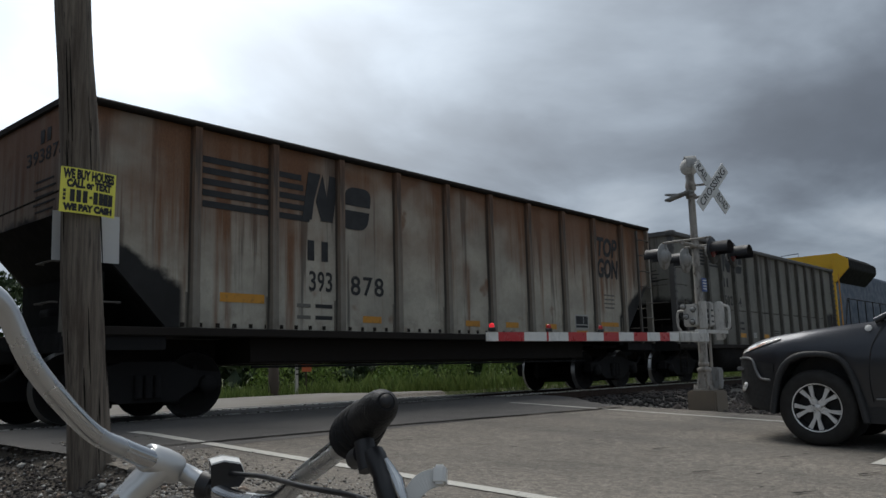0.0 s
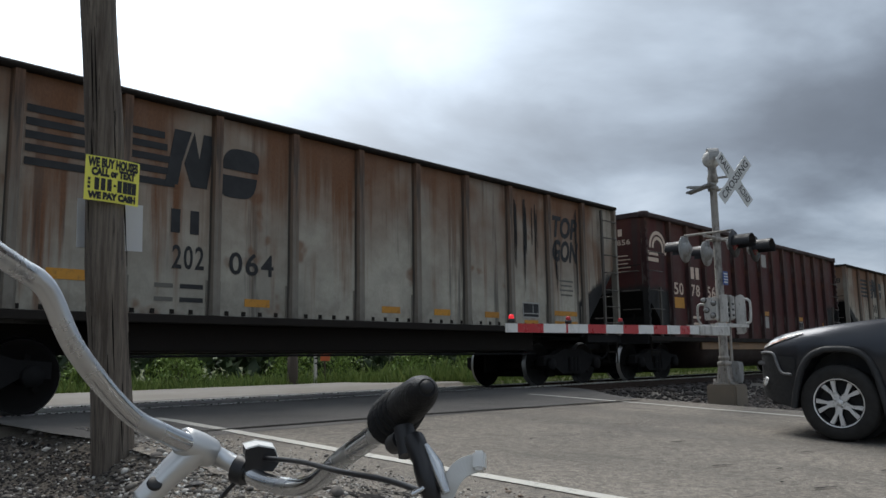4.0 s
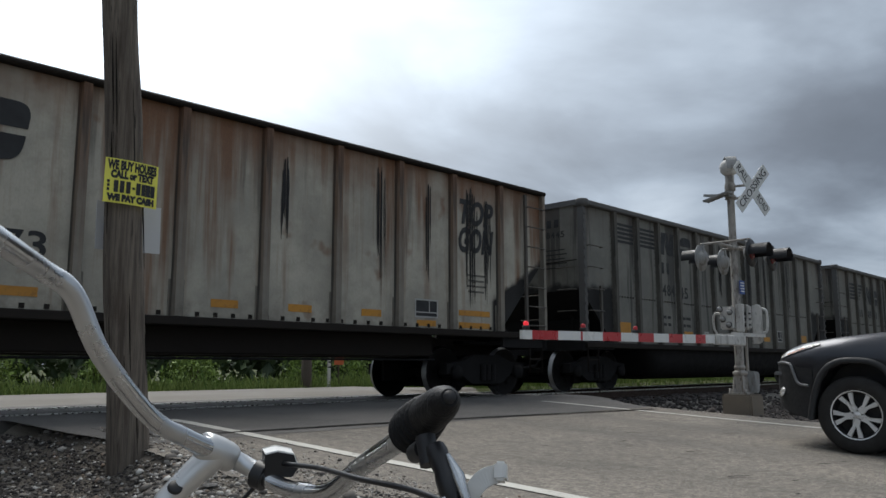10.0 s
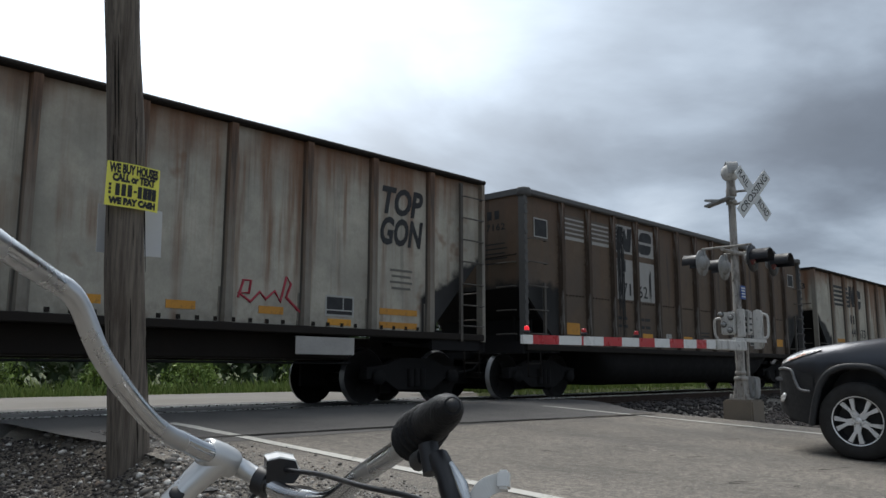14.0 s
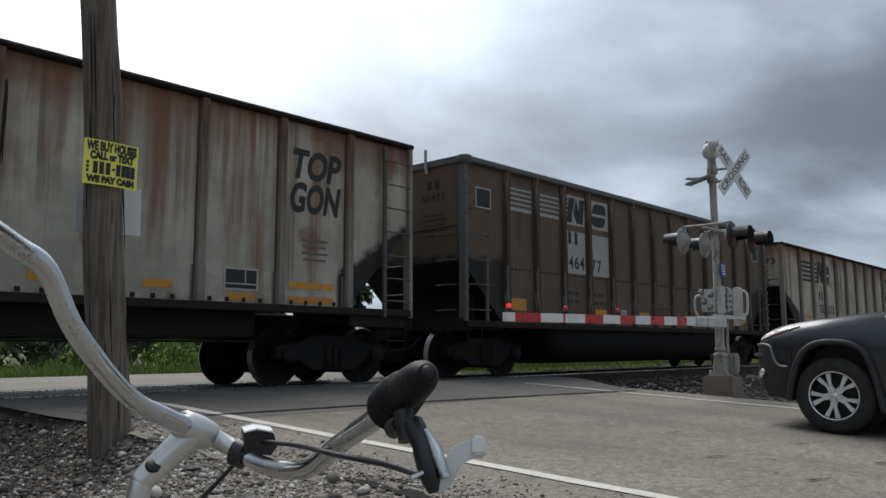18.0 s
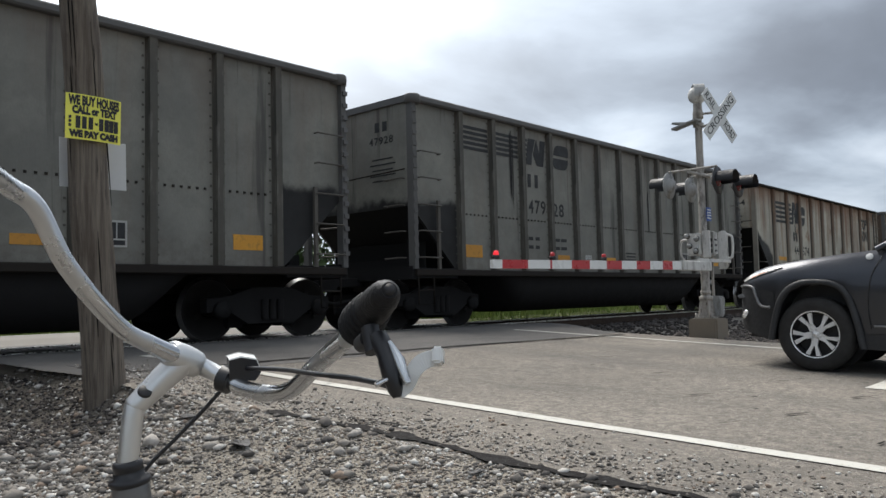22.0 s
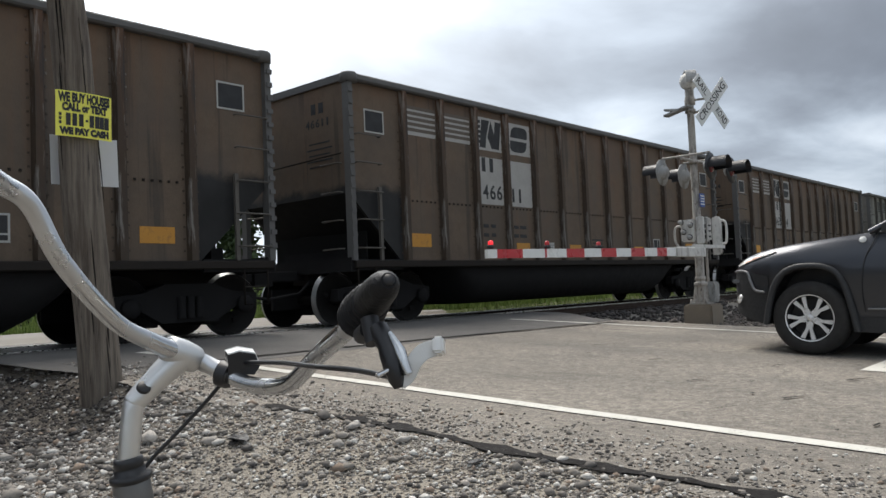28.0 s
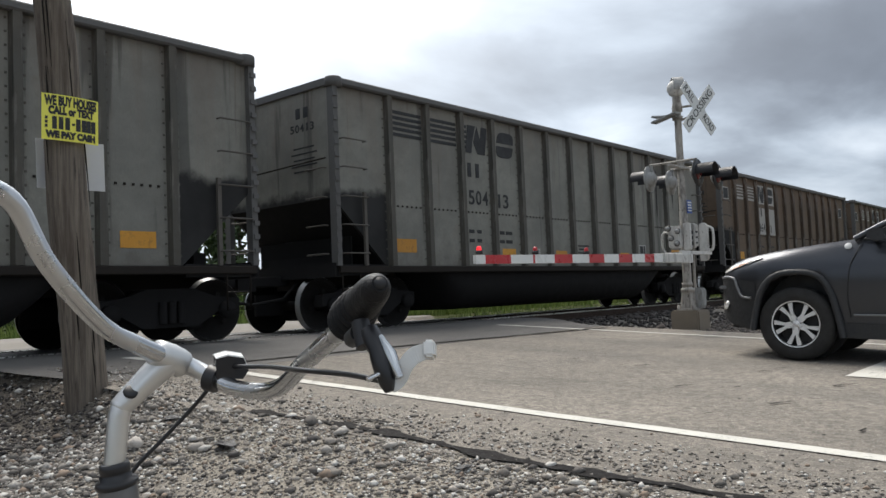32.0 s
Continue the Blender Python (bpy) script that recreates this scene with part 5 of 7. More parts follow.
# runs of coal slurry, car by car
for index, runs in {3: [(4.0, 1.9, 3.9, 0.16), (3.7, 2.3, 3.8, 0.10), (4.35, 2.2, 3.9, 0.12), (5.1, 2.0, 3.2, 0.10), (5.9, 1.5, 3.9, 0.14)],
                    4: [(-1.45, 1.2, 4.05, 0.30), (-0.55, 2.2, 4.05, 0.16), (1.5, 1.3, 4.05, 0.34), (2.4, 1.6, 4.05, 0.28), (3.5, 1.3, 4.05, 0.36), (4.5, 1.4, 4.05, 0.3), (5.5, 1.4, 4.05, 0.3)],
                    5: [(-0.5, 2.2, 4.0, 0.2), (1.4, 1.5, 4.0, 0.26), (2.55, 1.8, 4.0, 0.2), (4.4, 1.7, 4.0, 0.24)],
                    6: [(3.1, 1.6, 3.9, 0.2), (4.2, 1.8, 3.8, 0.16), (5.3, 1.5, 3.9, 0.34), (5.75, 1.7, 3.7, 0.2), (1.2, 2.4, 3.7, 0.16)],
                    7: [(-3.62, 1.15, 4.0, 0.36), (-2.32, 1.9, 3.0, 0.10)], 8: [(-1.5, 1.5, 3.85, 0.3), (-1.1, 1.9, 3.8, 0.14)],
                    1: [(0.98, 1.3, 3.95, 0.18)], 10: [(-3.55, 2.2, 3.2, 0.10), (0.95, 2.4, 3.7, 0.07)],
                    13: [(-3.2, 1.9, 3.95, 0.16), (-2.95, 2.4, 3.9, 0.08), (2.5, 1.7, 3.9, 0.2), (3.4, 1.5, 3.9, 0.24), (3.9, 2.0, 3.8, 0.14)], 11: [(-4.35, 2.3, 4.0, 0.2), (1.5, 2.0, 3.3, 0.08)], 16: [(4.5, 2.4, 3.8, 0.09), (5.5, 2.6, 3.9, 0.08)]}.items():
    for k, (x, z0, z1, w) in enumerate(runs):
        spill(CARS[index][0], x, z0, z1, w, index * 10 + k)

# the locomotive that leads the cars
loco = thing("locomotive", "diesel locomotive with yellow rear end and dark body", "locomotive")
body = Shape().box(-9.7, 9.6, -1.5, 1.5, 1.5, 1.85, 0.03).box(-8.2, 6.5, -0.95, 0.95, 1.85, 4.55, 0.12)
part("hood", body, M["loco_blue"], loco)
part("cab", rounded(Shape().box(6.3, 8.8, -1.52, 1.52, 1.85, 4.7).mesh("cab", M["loco_blue"]), 0.08), None, loco)
wing = [(-0.96, 3.9), (-1.52, 4.48), (-1.52, 4.85), (-1.12, 5.12), (1.12, 5.12), (1.52, 4.85), (1.52, 4.48), (0.96, 3.9)]
part("radiator", rounded(Shape().prism(wing, -8.25, -3.5, "x").mesh("radiator", M["black"]), 0.03), None, loco, "flared black radiator section")
part("end_cap", rounded(Shape().prism(wing, -8.40, -8.26, "x").mesh("end_cap", M["loco_yellow"]), 0.03), None, loco, "yellow rear end of the radiator")
part("end_hatch", rounded(Shape().box(-8.46, -8.405, -0.95, 0.15, 4.55, 4.95).mesh("end_hatch", M["loco_yellow"]), 0.02), None, loco)
part("end_wall", rounded(Shape().box(-8.40, -8.205, -0.95, 0.95, 1.86, 3.88).mesh("end_wall", M["loco_yellow"]), 0.02), None, loco)
part("roof_rail", Shape().tube([(-8.3, 1.2, 5.05), (-8.3, 1.25, 5.28), (-8.3, 0.5, 5.32), (-8.3, 0.5, 5.1)], 0.018, 6), M["loco_blue"], loco)
part("fuel_tank", Shape().box(-2.5, 2.5, -1.3, 1.3, 0.45, 1.5, 0.15), M["black"], loco)
part("handrail", Shape().tube([(-9.65, -1.46, 1.85), (-9.65, -1.46, 4.1)], 0.026, 6), M["yellow"], loco, "yellow upright handrail")
part("handrail", Shape().tube([(-9.2, -1.47, 2.0), (-8.7, -1.47, 3.1), (9.0, -1.47, 3.15)], 0.022, 6), M["iron"], loco)
for k in range(14):
    part("rail_post", Shape().tube([(-8.5 + k * 1.3, -1.47, 1.8), (-8.5 + k * 1.3, -1.47, 3.13)], 0.022, 6), M["iron"], loco)
for k in range(4):
    part("step", Shape().box(-9.6, -9.1, -1.5, -1.2, 0.5 + 0.3 * k, 0.53 + 0.3 * k), M["iron"], loco)
for x in (-6.3, 6.3):
    truck(loco, x)
CARS.append((loco, -1.12))

# ---------- crossing signal and gate ----------
def grimy_and_shaded(name, color, amount, rough=0.6):
    """Chalky paint with dirt blotches, chips and rust runs."""
    n = Nodes(name, rough)
    c = n.mix(n.noise(5, 6), tuple(v * 0.75 for v in color), color)
    c = n.mix(n.math("MULTIPLY", n.span(n.noise(7, 6, 0.7, (1, 1, 0.3)), 0.48, 0.64), amount), c, (0.10, 0.085, 0.07))
    c = n.mix(n.math("MULTIPLY", n.span(n.noise(28, 4, 0.6, (1, 1, 0.35)), 0.60, 0.68), amount), c, (0.055, 0.035, 0.024))
    c = n.mix(n.math("MULTIPLY", n.span(n.noise(90, 3), 0.5, 0.7), 0.3), c, tuple(v * 0.5 for v in color))
    n.color(c).bump(n.noise(60, 4), 0.3, 0.004)
    return n.m


M["mast_paint"] = grimy_and_shaded("chalky aluminium mast paint", (0.40, 0.375, 0.34), 0.8)
M["white_metal"] = grimy_and_shaded("dirty white painted metal", (0.64, 0.63, 0.60), 0.5)
M["sign_white"] = plain("weathered white reflective sheet", (0.62, 0.63, 0.62), 0.45, 0, 0.12, 6)
M["sign_ink"] = plain("black sign ink", (0.015, 0.015, 0.016), 0.5, 0, 0.2, 9)
M["gate_red"] = plain("red reflective sheet", (0.45, 0.02, 0.025), 0.35, 0, 0.2, 8)
M["gate_white"] = plain("white reflective sheet", (0.72, 0.72, 0.70), 0.35, 0, 0.1, 8)
M["signal_black"] = plain("flat black signal enamel", (0.014, 0.014, 0.016), 0.5, 0, 0.3, 8)
M["signal_grey"] = grimy_and_shaded("grey signal housing paint", (0.33, 0.335, 0.33), 0.6, 0.5)
M["red_glass"] = plain("dark red lens", (0.10, 0.006, 0.008), 0.15, 0, 0.2, 8)
M["blue_plate"] = plain("blue notice plate", (0.01, 0.06, 0.28), 0.4, 0, 0.15, 8)
n = Nodes("lit red lamp", 0.3)
n.color((0.5, 0.01, 0.02))
n.b.inputs["Emission Color"].default_value, n.b.inputs["Emission Strength"].default_value = (1.0, 0.03, 0.04, 1), 0.55
M["red_lit"] = n.m

mast = thing("crossing_signal", "railroad crossing mast with crossbuck, bell and hooded lights", "crossing signal", pose(12.63, 5.82, 0.40))
part("foundation", rounded(Shape().box(-0.19, 0.27, -0.24, 0.24, -0.14, 0.33).mesh("foundation", M["concrete"]), 0.025), None, mast, "stained concrete foundation block")
part("base_flange", rounded(Shape().box(-0.15, 0.15, -0.15, 0.15, 0.33, 0.36).mesh("base_flange", M["mast_paint"]), 0.008), None, mast)
for gx in (-1, 1):
    for gy in (-1, 1):
        part("anchor_bolt", Shape().lathe([(0.0, 0.06), (0.022, 0.06), (0.022, 0.0)], 6, pose(gx * 0.12, gy * 0.12, 0.36)), M["mast_paint"], mast)
        part("base_gusset", Shape().prism([(0.05, 0.36), (0.14, 0.36), (0.10, 0.64), (0.05, 0.66)], -0.012, 0.012, "y", pose(0, 0, 0, 0, 0, 45 + 90 * (gx > 0) + 180 * (gy > 0))), M["mast_paint"], mast)
part("base_collar", Shape().lathe([(0.07, 0.62), (0.11, 0.63), (0.11, 0.68), (0.08, 0.70)], 18), M["mast_paint"], mast)
part("pole", Shape().tube([(0, 0, 0.34), (0, 0, 1.30), (0, 0, 1.31), (0, 0, 1.95), (0, 0, 1.96), (0, 0, 3.75)], [0.072, 0.070, 0.066, 0.064, 0.060, 0.058], 20), M["mast_paint"], mast)
part("pole_cap", Shape().lathe([(0.064, 3.6), (0.085, 3.61), (0.085, 3.7), (0.07, 3.76), (0.07, 3.86)], 16), M["mast_paint"], mast)
bell = part("bell", Shape().lathe([(0.0, 0.15)] + [(0.15 * math.sin(a), 0.15 * math.cos(a)) for a in (0.3, 0.6, 0.9, 1.2, 1.5, 1.8, 2.1, 2.5, 3.1)], 20, pose(0, 0, 4.0, 0, 60, 215)), M["white_metal"], mast, "round white bell housing")
arc = [(0.165 * math.cos(a), 0.165 * math.sin(a)) for a in (radians(d) for d in range(-15, 196, 15))]
part("bell_hood", Shape().prism(arc + [(x * 1.13, z * 1.13) for x, z in arc[::-1]], -0.10, 0.07, "y", pose(0, 0, 4.0, 0, 0, 35)), M["signal_grey"], bell)

# crossbuck: two blades with lettering
buck = part("crossbuck_blade", rounded(Shape().box(-0.51, 0.51, -0.006, 0.006, -0.105, 0.105).mesh("crossbuck_blade", M["sign_white"]), 0.004), None, mast, "white blade lettered RAILROAD", pose(0, -0.36, 3.60, 0, 45, -15))
buck2 = part("crossbuck_blade", rounded(Shape().box(-0.51, 0.51, -0.006, 0.006, -0.105, 0.105).mesh("crossbuck_blade", M["sign_white"]), 0.004), None, mast, "white blade lettered CROSSING", pose(0, -0.374, 3.60, 0, -45, -15))
for text, blade, x, w in (("RAIL", buck, -0.315, 0.30), ("ROAD", buck, 0.315, 0.30), ("CROSSING", buck2, 0.0, 0.90)):
    part("letters", lettering(text, 0.17, M["sign_ink"], w), None, blade, "", pose(x, -0.008, 0, 90, 0, 0))
part("sign_bracket", Shape().tube([(0, 0, 3.45), (0, -0.36, 3.52)], 0.02, 6).tube([(0, 0, 3.68), (0, -0.36, 3.66)], 0.02, 6), M["mast_paint"], mast)
for dx, a, z in ((-0.30, 8, 3.52), (-0.05, -10, 3.56)):
    part("side_plate", rounded(Shape().box(-0.28, 0.24, -0.07, 0.07, -0.018, 0.018).mesh("side_plate", M["signal_grey"]), 0.006), None, mast, "flat grey plate on a clamp", pose(dx * 0.3, 0.22 + dx * 0.1, z, 0, a, 75))
for z in (0.75, 1.55, 2.66, 3.5):
    part("clamp", Shape().lathe([(0.066, -0.03), (0.085, -0.03), (0.085, 0.03), (0.066, 0.03)], 16, pose(0, 0, z)), M["mast_paint"], mast)
part("crossarm", Shape().tube([(-0.46, 0, 2.68), (0.46, 0, 2.68)], 0.026, 8).tube([(-0.4, 0.36, 2.72), (-0.4, -0.45, 2.72)], 0.02, 6).tube([(0.4, 0.36, 2.72), (0.4, -0.45, 2.72)], 0.02, 6), M["mast_paint"], mast)


def flasher(x, y, g, dark):
    """One round warning light; g: the way its hood points along the road."""
    shell = M["signal_black"] if dark else M["signal_grey"]
    ob = part("warning_light", Shape().lathe([(0.0, -0.10), (0.08, -0.09), (0.12, -0.03), (0.13, 0.0)], 20, pose(0, 0, 0, -90 * g, 0, 0)), M["signal_grey"], mast, "", pose(x, y, 2.50))
    part("target_disc", Shape().lathe([(0.0, 0.0), (0.215, 0.0), (0.215, 0.012), (0.0, 0.012)], 28, pose(0, 0, 0, -90 * g, 0, 0)), shell if dark else M["signal_grey"], ob)
    part("lens", Shape().lathe([(0.0, 0.05), (0.06, 0.045), (0.105, 0.02), (0.108, 0.012)], 20, pose(0, 0, 0, -90 * g, 0, 0)), M["red_glass"], ob)
    arc = [(0.135 * math.cos(a), 0.135 * math.sin(a)) for a in (radians(d) for d in range(-25, 206, 11))]
    s = Shape()
    ring = arc + [(a * 1.05, b * 1.05) for a, b in arc[::-1]]
    s.prism(ring, *sorted((g * 0.012, g * 0.29)), "y")
    part("hood", s, M["signal_black"], ob)
    part("hanger", Shape().tube([(0, -g * 0.04, 0.10), (0, -g * 0.04, 0.23)], 0.022, 8), M["signal_grey"], ob)


for x in (-0.4, 0.4):
    flasher(x, 0.36, 1, False)
    flasher(x, -0.45, -1, True)

LIFT = 0.15
gate_box = part("gate_machine", rounded(Shape().box(0.05, 0.19, -0.13, 0.13, 1.20, 1.60).mesh("gate_machine", M["white_metal"]), 0.015), None, mast, "white gate machine housing", pose(0, 0, LIFT))
part("cover", rounded(Shape().box(0.04, 0.20, -0.15, -0.132, 1.22, 1.58).mesh("cover", M["white_metal"]), 0.008), None, gate_box)
part("counterweight", rounded(Shape().prism([(-0.35, 1.02), (-0.32, 0.97), (-0.17, 0.97), (-0.19, 1.0), (-0.19, 1.58), (-0.30, 1.60), (-0.35, 1.55)], 0.10, 0.15, "x").mesh("counterweight", M["white_metal"]), 0.02), None, gate_box, "pale counterweight plate")
for k, z in enumerate((1.24, 1.33, 1.42)):
    part("slot", Shape().box(0.046, 0.0495, -0.12, -0.02, z, z + 0.06), M["signal_black"], gate_box)
    part("slot", Shape().box(0.08, 0.16, -0.1545, -0.1505, z + 0.02, z + 0.05), M["signal_black"], gate_box)
hub_box = part("hub_housing", rounded(Shape().box(-0.20, -0.05, 0.0, 0.20, 1.20, 1.56).mesh("hub_housing", M["white_metal"]), 0.018), None, mast, "", pose(0, 0, LIFT))
part("hub_plate", rounded(Shape().box(-0.10, -0.04, -0.14, -0.02, 1.16, 1.60).mesh("hub_plate", M["white_metal"]), 0.01), None, hub_box)
for z, y in ((1.27, 0.02), (1.36, 0.12), (1.47, 0.0), (1.52, 0.16)):
    part("knob", Shape().lathe([(0.0, 0.06), (0.032, 0.055), (0.038, 0.0)], 12, pose(-0.22, y + 0.02, z, 0, -90, 0)), M["signal_grey"], hub_box)
    part("knob_gap", Shape().lathe([(0.0, 0.004), (0.05, 0.004), (0.05, 0.0)], 12, pose(-0.221, y + 0.02, z, 0, -90, 0)), M["signal_black"], hub_box)
part("yoke", Shape().box(-0.95, 0.20, -0.36, -0.315, 1.10, 1.15).box(-0.60, 0.20, 0.27, 0.31, 1.11, 1.15).box(0.17, 0.20, -0.315, 0.27, 1.11, 1.145).box(-0.64, -0.60, -0.315, 0.27, 1.11, 1.145), M["white_metal"], mast, "white yoke that carries the gate arm", pose(0, 0, LIFT - 0.03))
part("yoke_bar", Shape().tube(curve([(-0.12, 0.29, 1.14), (-0.12, 0.335, 1.22), (-0.12, 0.34, 1.40), (-0.12, 0.30, 1.46), (-0.14, 0.22, 1.46)], 4), 0.02, 8), M["white_metal"], mast, "white C-shaped bar", pose(0, 0, LIFT))
part("yoke_bar", Shape().tube(curve([(0.16, -0.335, 1.14), (0.17, -0.40, 1.18), (0.17, -0.41, 1.45), (0.17, -0.36, 1.52), (0.16, -0.26, 1.53)], 4), 0.02, 8), M["white_metal"], mast, "white C-shaped bar", pose(0, 0, LIFT))
part("junction_box", rounded(Shape().box(0.06, 0.28, -0.17, 0.03, 0.215, 0.55, m=pose(0, 0, 0, 0, 4, 0)).mesh("junction_box", M["signal_grey"]), 0.012), None, mast, "grey cable junction box", pose(0, 0, LIFT))
part("junction_lid", rounded(Shape().box(0.085, 0.265, -0.185, -0.171, 0.25, 0.52, m=pose(0, 0, 0, 0, 4, 0)).mesh("junction_lid", M["signal_grey"]), 0.006), None, mast, "", pose(0, 0, LIFT))
part("conduit", Shape().tube(curve([(0.16, -0.06, 0.54), (0.155, -0.06, 0.8), (0.14, -0.07, 1.2), (0.06, -0.07, 1.5)], 3), 0.024, 8), M["mast_paint"], mast, "", pose(0, 0, LIFT))
notice = part("notice_plate", rounded(Shape().box(-0.09, 0.09, -0.004, 0.004, -0.11, 0.11).mesh("notice_plate", M["blue_plate"]), 0.003), None, mast, "small blue notice plate", pose(0.02, -0.10, 2.02))
for k in range(4):
    part("notice_bar", Shape().box(-0.07, 0.07, -0.007, -0.0045, 0.06 - k * 0.045, 0.08 - k * 0.045), M["sign_white"], notice)

arm = thing("gate_arm", "lowered red and white striped gate arm", "barrier", pose(12.63, 5.49, 0.40))
span = 4.42


def arm_piece(a, b, material, name):
    """One stripe of the tapering arm, a and b in metres from its tip."""
    x0, x1 = -5.99 + a, -5.99 + b
    h0, h1 = 0.046 + 0.014 * a / span, 0.046 + 0.014 * b / span
    c0, c1 = 1.10 + 0.05 * a / span, 1.10 + 0.05 * b / span
    s = Shape()
    v = [(x, y, c + g * h) for x, c, h in ((x0, c0, h0), (x1, c1, h1)) for y in (-0.02, 0.02) for g in (-1, 1)]
    s.add(v, [(0, 1, 3, 2), (4, 6, 7, 5), (0, 4, 5, 1), (2, 3, 7, 6), (0, 2, 6, 4), (1, 5, 7, 3)])
    part(name, s, material, arm)


marks = [0.0, 0.16, 0.62, 1.05, 1.09, 1.5, 1.9, 2.3, 2.68, 3.07, 3.45, 3.82, 4.12, 4.42]
for i, (a, b) in enumerate(zip(marks, marks[1:])):
    red = i % 2 == 1
    arm_piece(a, b, M["gate_red"] if red else M["gate_white"], "stripe")
part("arm_shaft", Shape().box(-1.58, -0.60, -0.05, 0.05, 1.08, 1.22, 0.01), M["white_metal"], arm, "white metal shaft of the gate arm")
for k, x in enumerate((-5.91, -4.86, -3.72)):
    lamp = part("gate_lamp", Shape().lathe([(0.0, 0.0), (0.04, 0.0), (0.04, 0.04), (0.0, 0.04)], 10, pose(x, 0, 1.155 + 0.012 * k)), M["signal_black"], arm)
    part("lamp_glass", Shape().lathe([(0.027, 0.0), (0.029, 0.026), (0.02, 0.045), (0.0, 0.05)], 12, pose(x, 0, 1.193 + 0.012 * k)), M["red_lit"] if k == 0 else M["gate_red"], lamp, "lit red lamp" if k == 0 else "red lamp glass")

# ---------- utility pole with paper signs ----------
n = Nodes("grey weathered pole timber", 0.9)
grain = n.noise(26, 6, 0.7, (1, 1, 0.035))
c = n.mix(n.span(grain, 0.32, 0.68), (0.072, 0.057, 0.046), (0.205, 0.175, 0.142))
c = n.mix(n.math("MULTIPLY", n.span(n.noise(1.6, 5, 0.6, (1, 1, 0.5)), 0.5, 0.7), 0.5), c, (0.075, 0.056, 0.042))
c = n.mix(n.span(n.noise(60, 3, 0.6, (1, 1, 0.02)), 0.64, 0.70), c, (0.025, 0.02, 0.017))
n.color(c).bump(grain, 0.9, 0.02)
M["pole_wood"] = n.m
M["sign_yellow"] = plain("yellow corrugated plastic", (0.80, 0.76, 0.11), 0.5, 0, 0.08, 4)
M["paper"] = plain("blank white sign board", (0.55, 0.56, 0.57), 0.6, 0, 0.10, 3)
pole_foot, pole_top = Vector((3.265, 7.03, 0.20)), Vector((2.70, 7.03, 8.2))
pole_ob = thing("utility_pole", "weathered grey wooden utility pole leaning slightly", "utility pole")
k, pts, rr = 26, [], []
for i in range(k + 1):
    u = i / k
    pts.append(pole_foot.lerp(pole_top, u) + Vector((0.012 * math.sin(u * 21), 0, 0)))
    rr.append(0.169 - 0.045 * u + 0.0035 * math.sin(u * 37))
shaft = Shape().tube(pts, rr, 28)
part("shaft", shaft, M["pole_wood"], pole_ob)
rnd = random.Random(5)
for i in range(16):
    a = radians(rnd.uniform(-175, -20))
    z0, z1 = (lambda b: (b, b + rnd.uniform(0.25, 1.1)))(rnd.uniform(0.4, 3.4))
    q = []
    for z in (z0, (z0 + z1) / 2, z1):
        u = (z - 0.20) / 8.0
        p = pole_foot.lerp(pole_top, u)
        r = 0.170 - 0.045 * u
        q.append((p.x + r * math.cos(a), p.y + r * math.sin(a), z))
    part("check_crack", Shape().tube(q, [0.002, 0.007, 0.002], 5), M["tar"], pole_ob, "dark drying check in the timber")


def bent_board(w, h, bow, t=0.006):
    """A thin board bowed round the pole."""
    s, k = Shape(), 12
    v = []
    for i in range(k + 1):
        x = -w / 2 + w * i / k
        y = bow * (2 * x / w) ** 2
        v += [(x, y, -h / 2), (x, y, h / 2), (x, y + t, -h / 2), (x, y + t, h / 2)]
    f = []
    for i in range(k):
        a, b = 4 * i, 4 * i + 4
        f += [(a, b, b + 1, a + 1), (a + 3, b + 3, b + 2, a + 2), (a + 1, b + 1, b + 3, a + 3), (a + 2, b + 2, b, a)]
    return s.add(v, f + [(0, 1, 3, 2), (4 * k, 4 * k + 2, 4 * k + 3, 4 * k + 1)])


board = thing("yellow_sign", "yellow plastic house-buying sign nailed to the pole", "sign", pose(3.083, 6.84, 2.720, 0, 0.8, 0))
part("panel", bent_board(0.465, 0.378, 0.028), M["sign_yellow"], board)


def bow_text(text, size, w, z):
    me = lettering(text, size, M["sign_ink"], w, 0.001, 0.006).copy()
    for v in me.vertices:
        v.co.z += -0.028 * (2 * v.co.x / 0.465) ** 2
    part("letters", me, None, board, "", pose(0, -0.0035, z, 90, 0, 0))


bow_text("WE BUY HOUSES", 0.106, 0.43, 0.132)
bow_text("CALL or TEXT", 0.085, 0.375, 0.053)
bow_text("WE PAY CASH", 0.073, 0.41, -0.146)
for i, x in enumerate((-0.14, -0.09, -0.038, 0.05, 0.098, 0.14, 0.183)):
    part("number_bar", Shape().box(x - 0.0185, x + 0.0185, -0.005 + 0.028 * (2 * x / 0.465) ** 2, -0.002 + 0.028 * (2 * x / 0.465) ** 2, -0.098, 0.004), M["sign_ink"], board)
part("number_bar", Shape().box(-0.003, 0.02, -0.005, -0.0025, -0.056, -0.038), M["sign_ink"], board)
for k in range(3):
    part("number_bar", Shape().box(-0.21, -0.19, 0.017, 0.022, -0.09 + k * 0.034, -0.066 + k * 0.034), M["sign_ink"], board)
blank = thing("white_sign", "blank white board strapped behind the yellow sign", "sign", pose(3.243, 7.22, 2.402, 0, -1.0, 0))
part("panel", rounded(Shape().box(-0.295, 0.295, -0.004, 0.004, -0.213, 0.213).mesh("panel", M["paper"]), 0.002), None, blank)

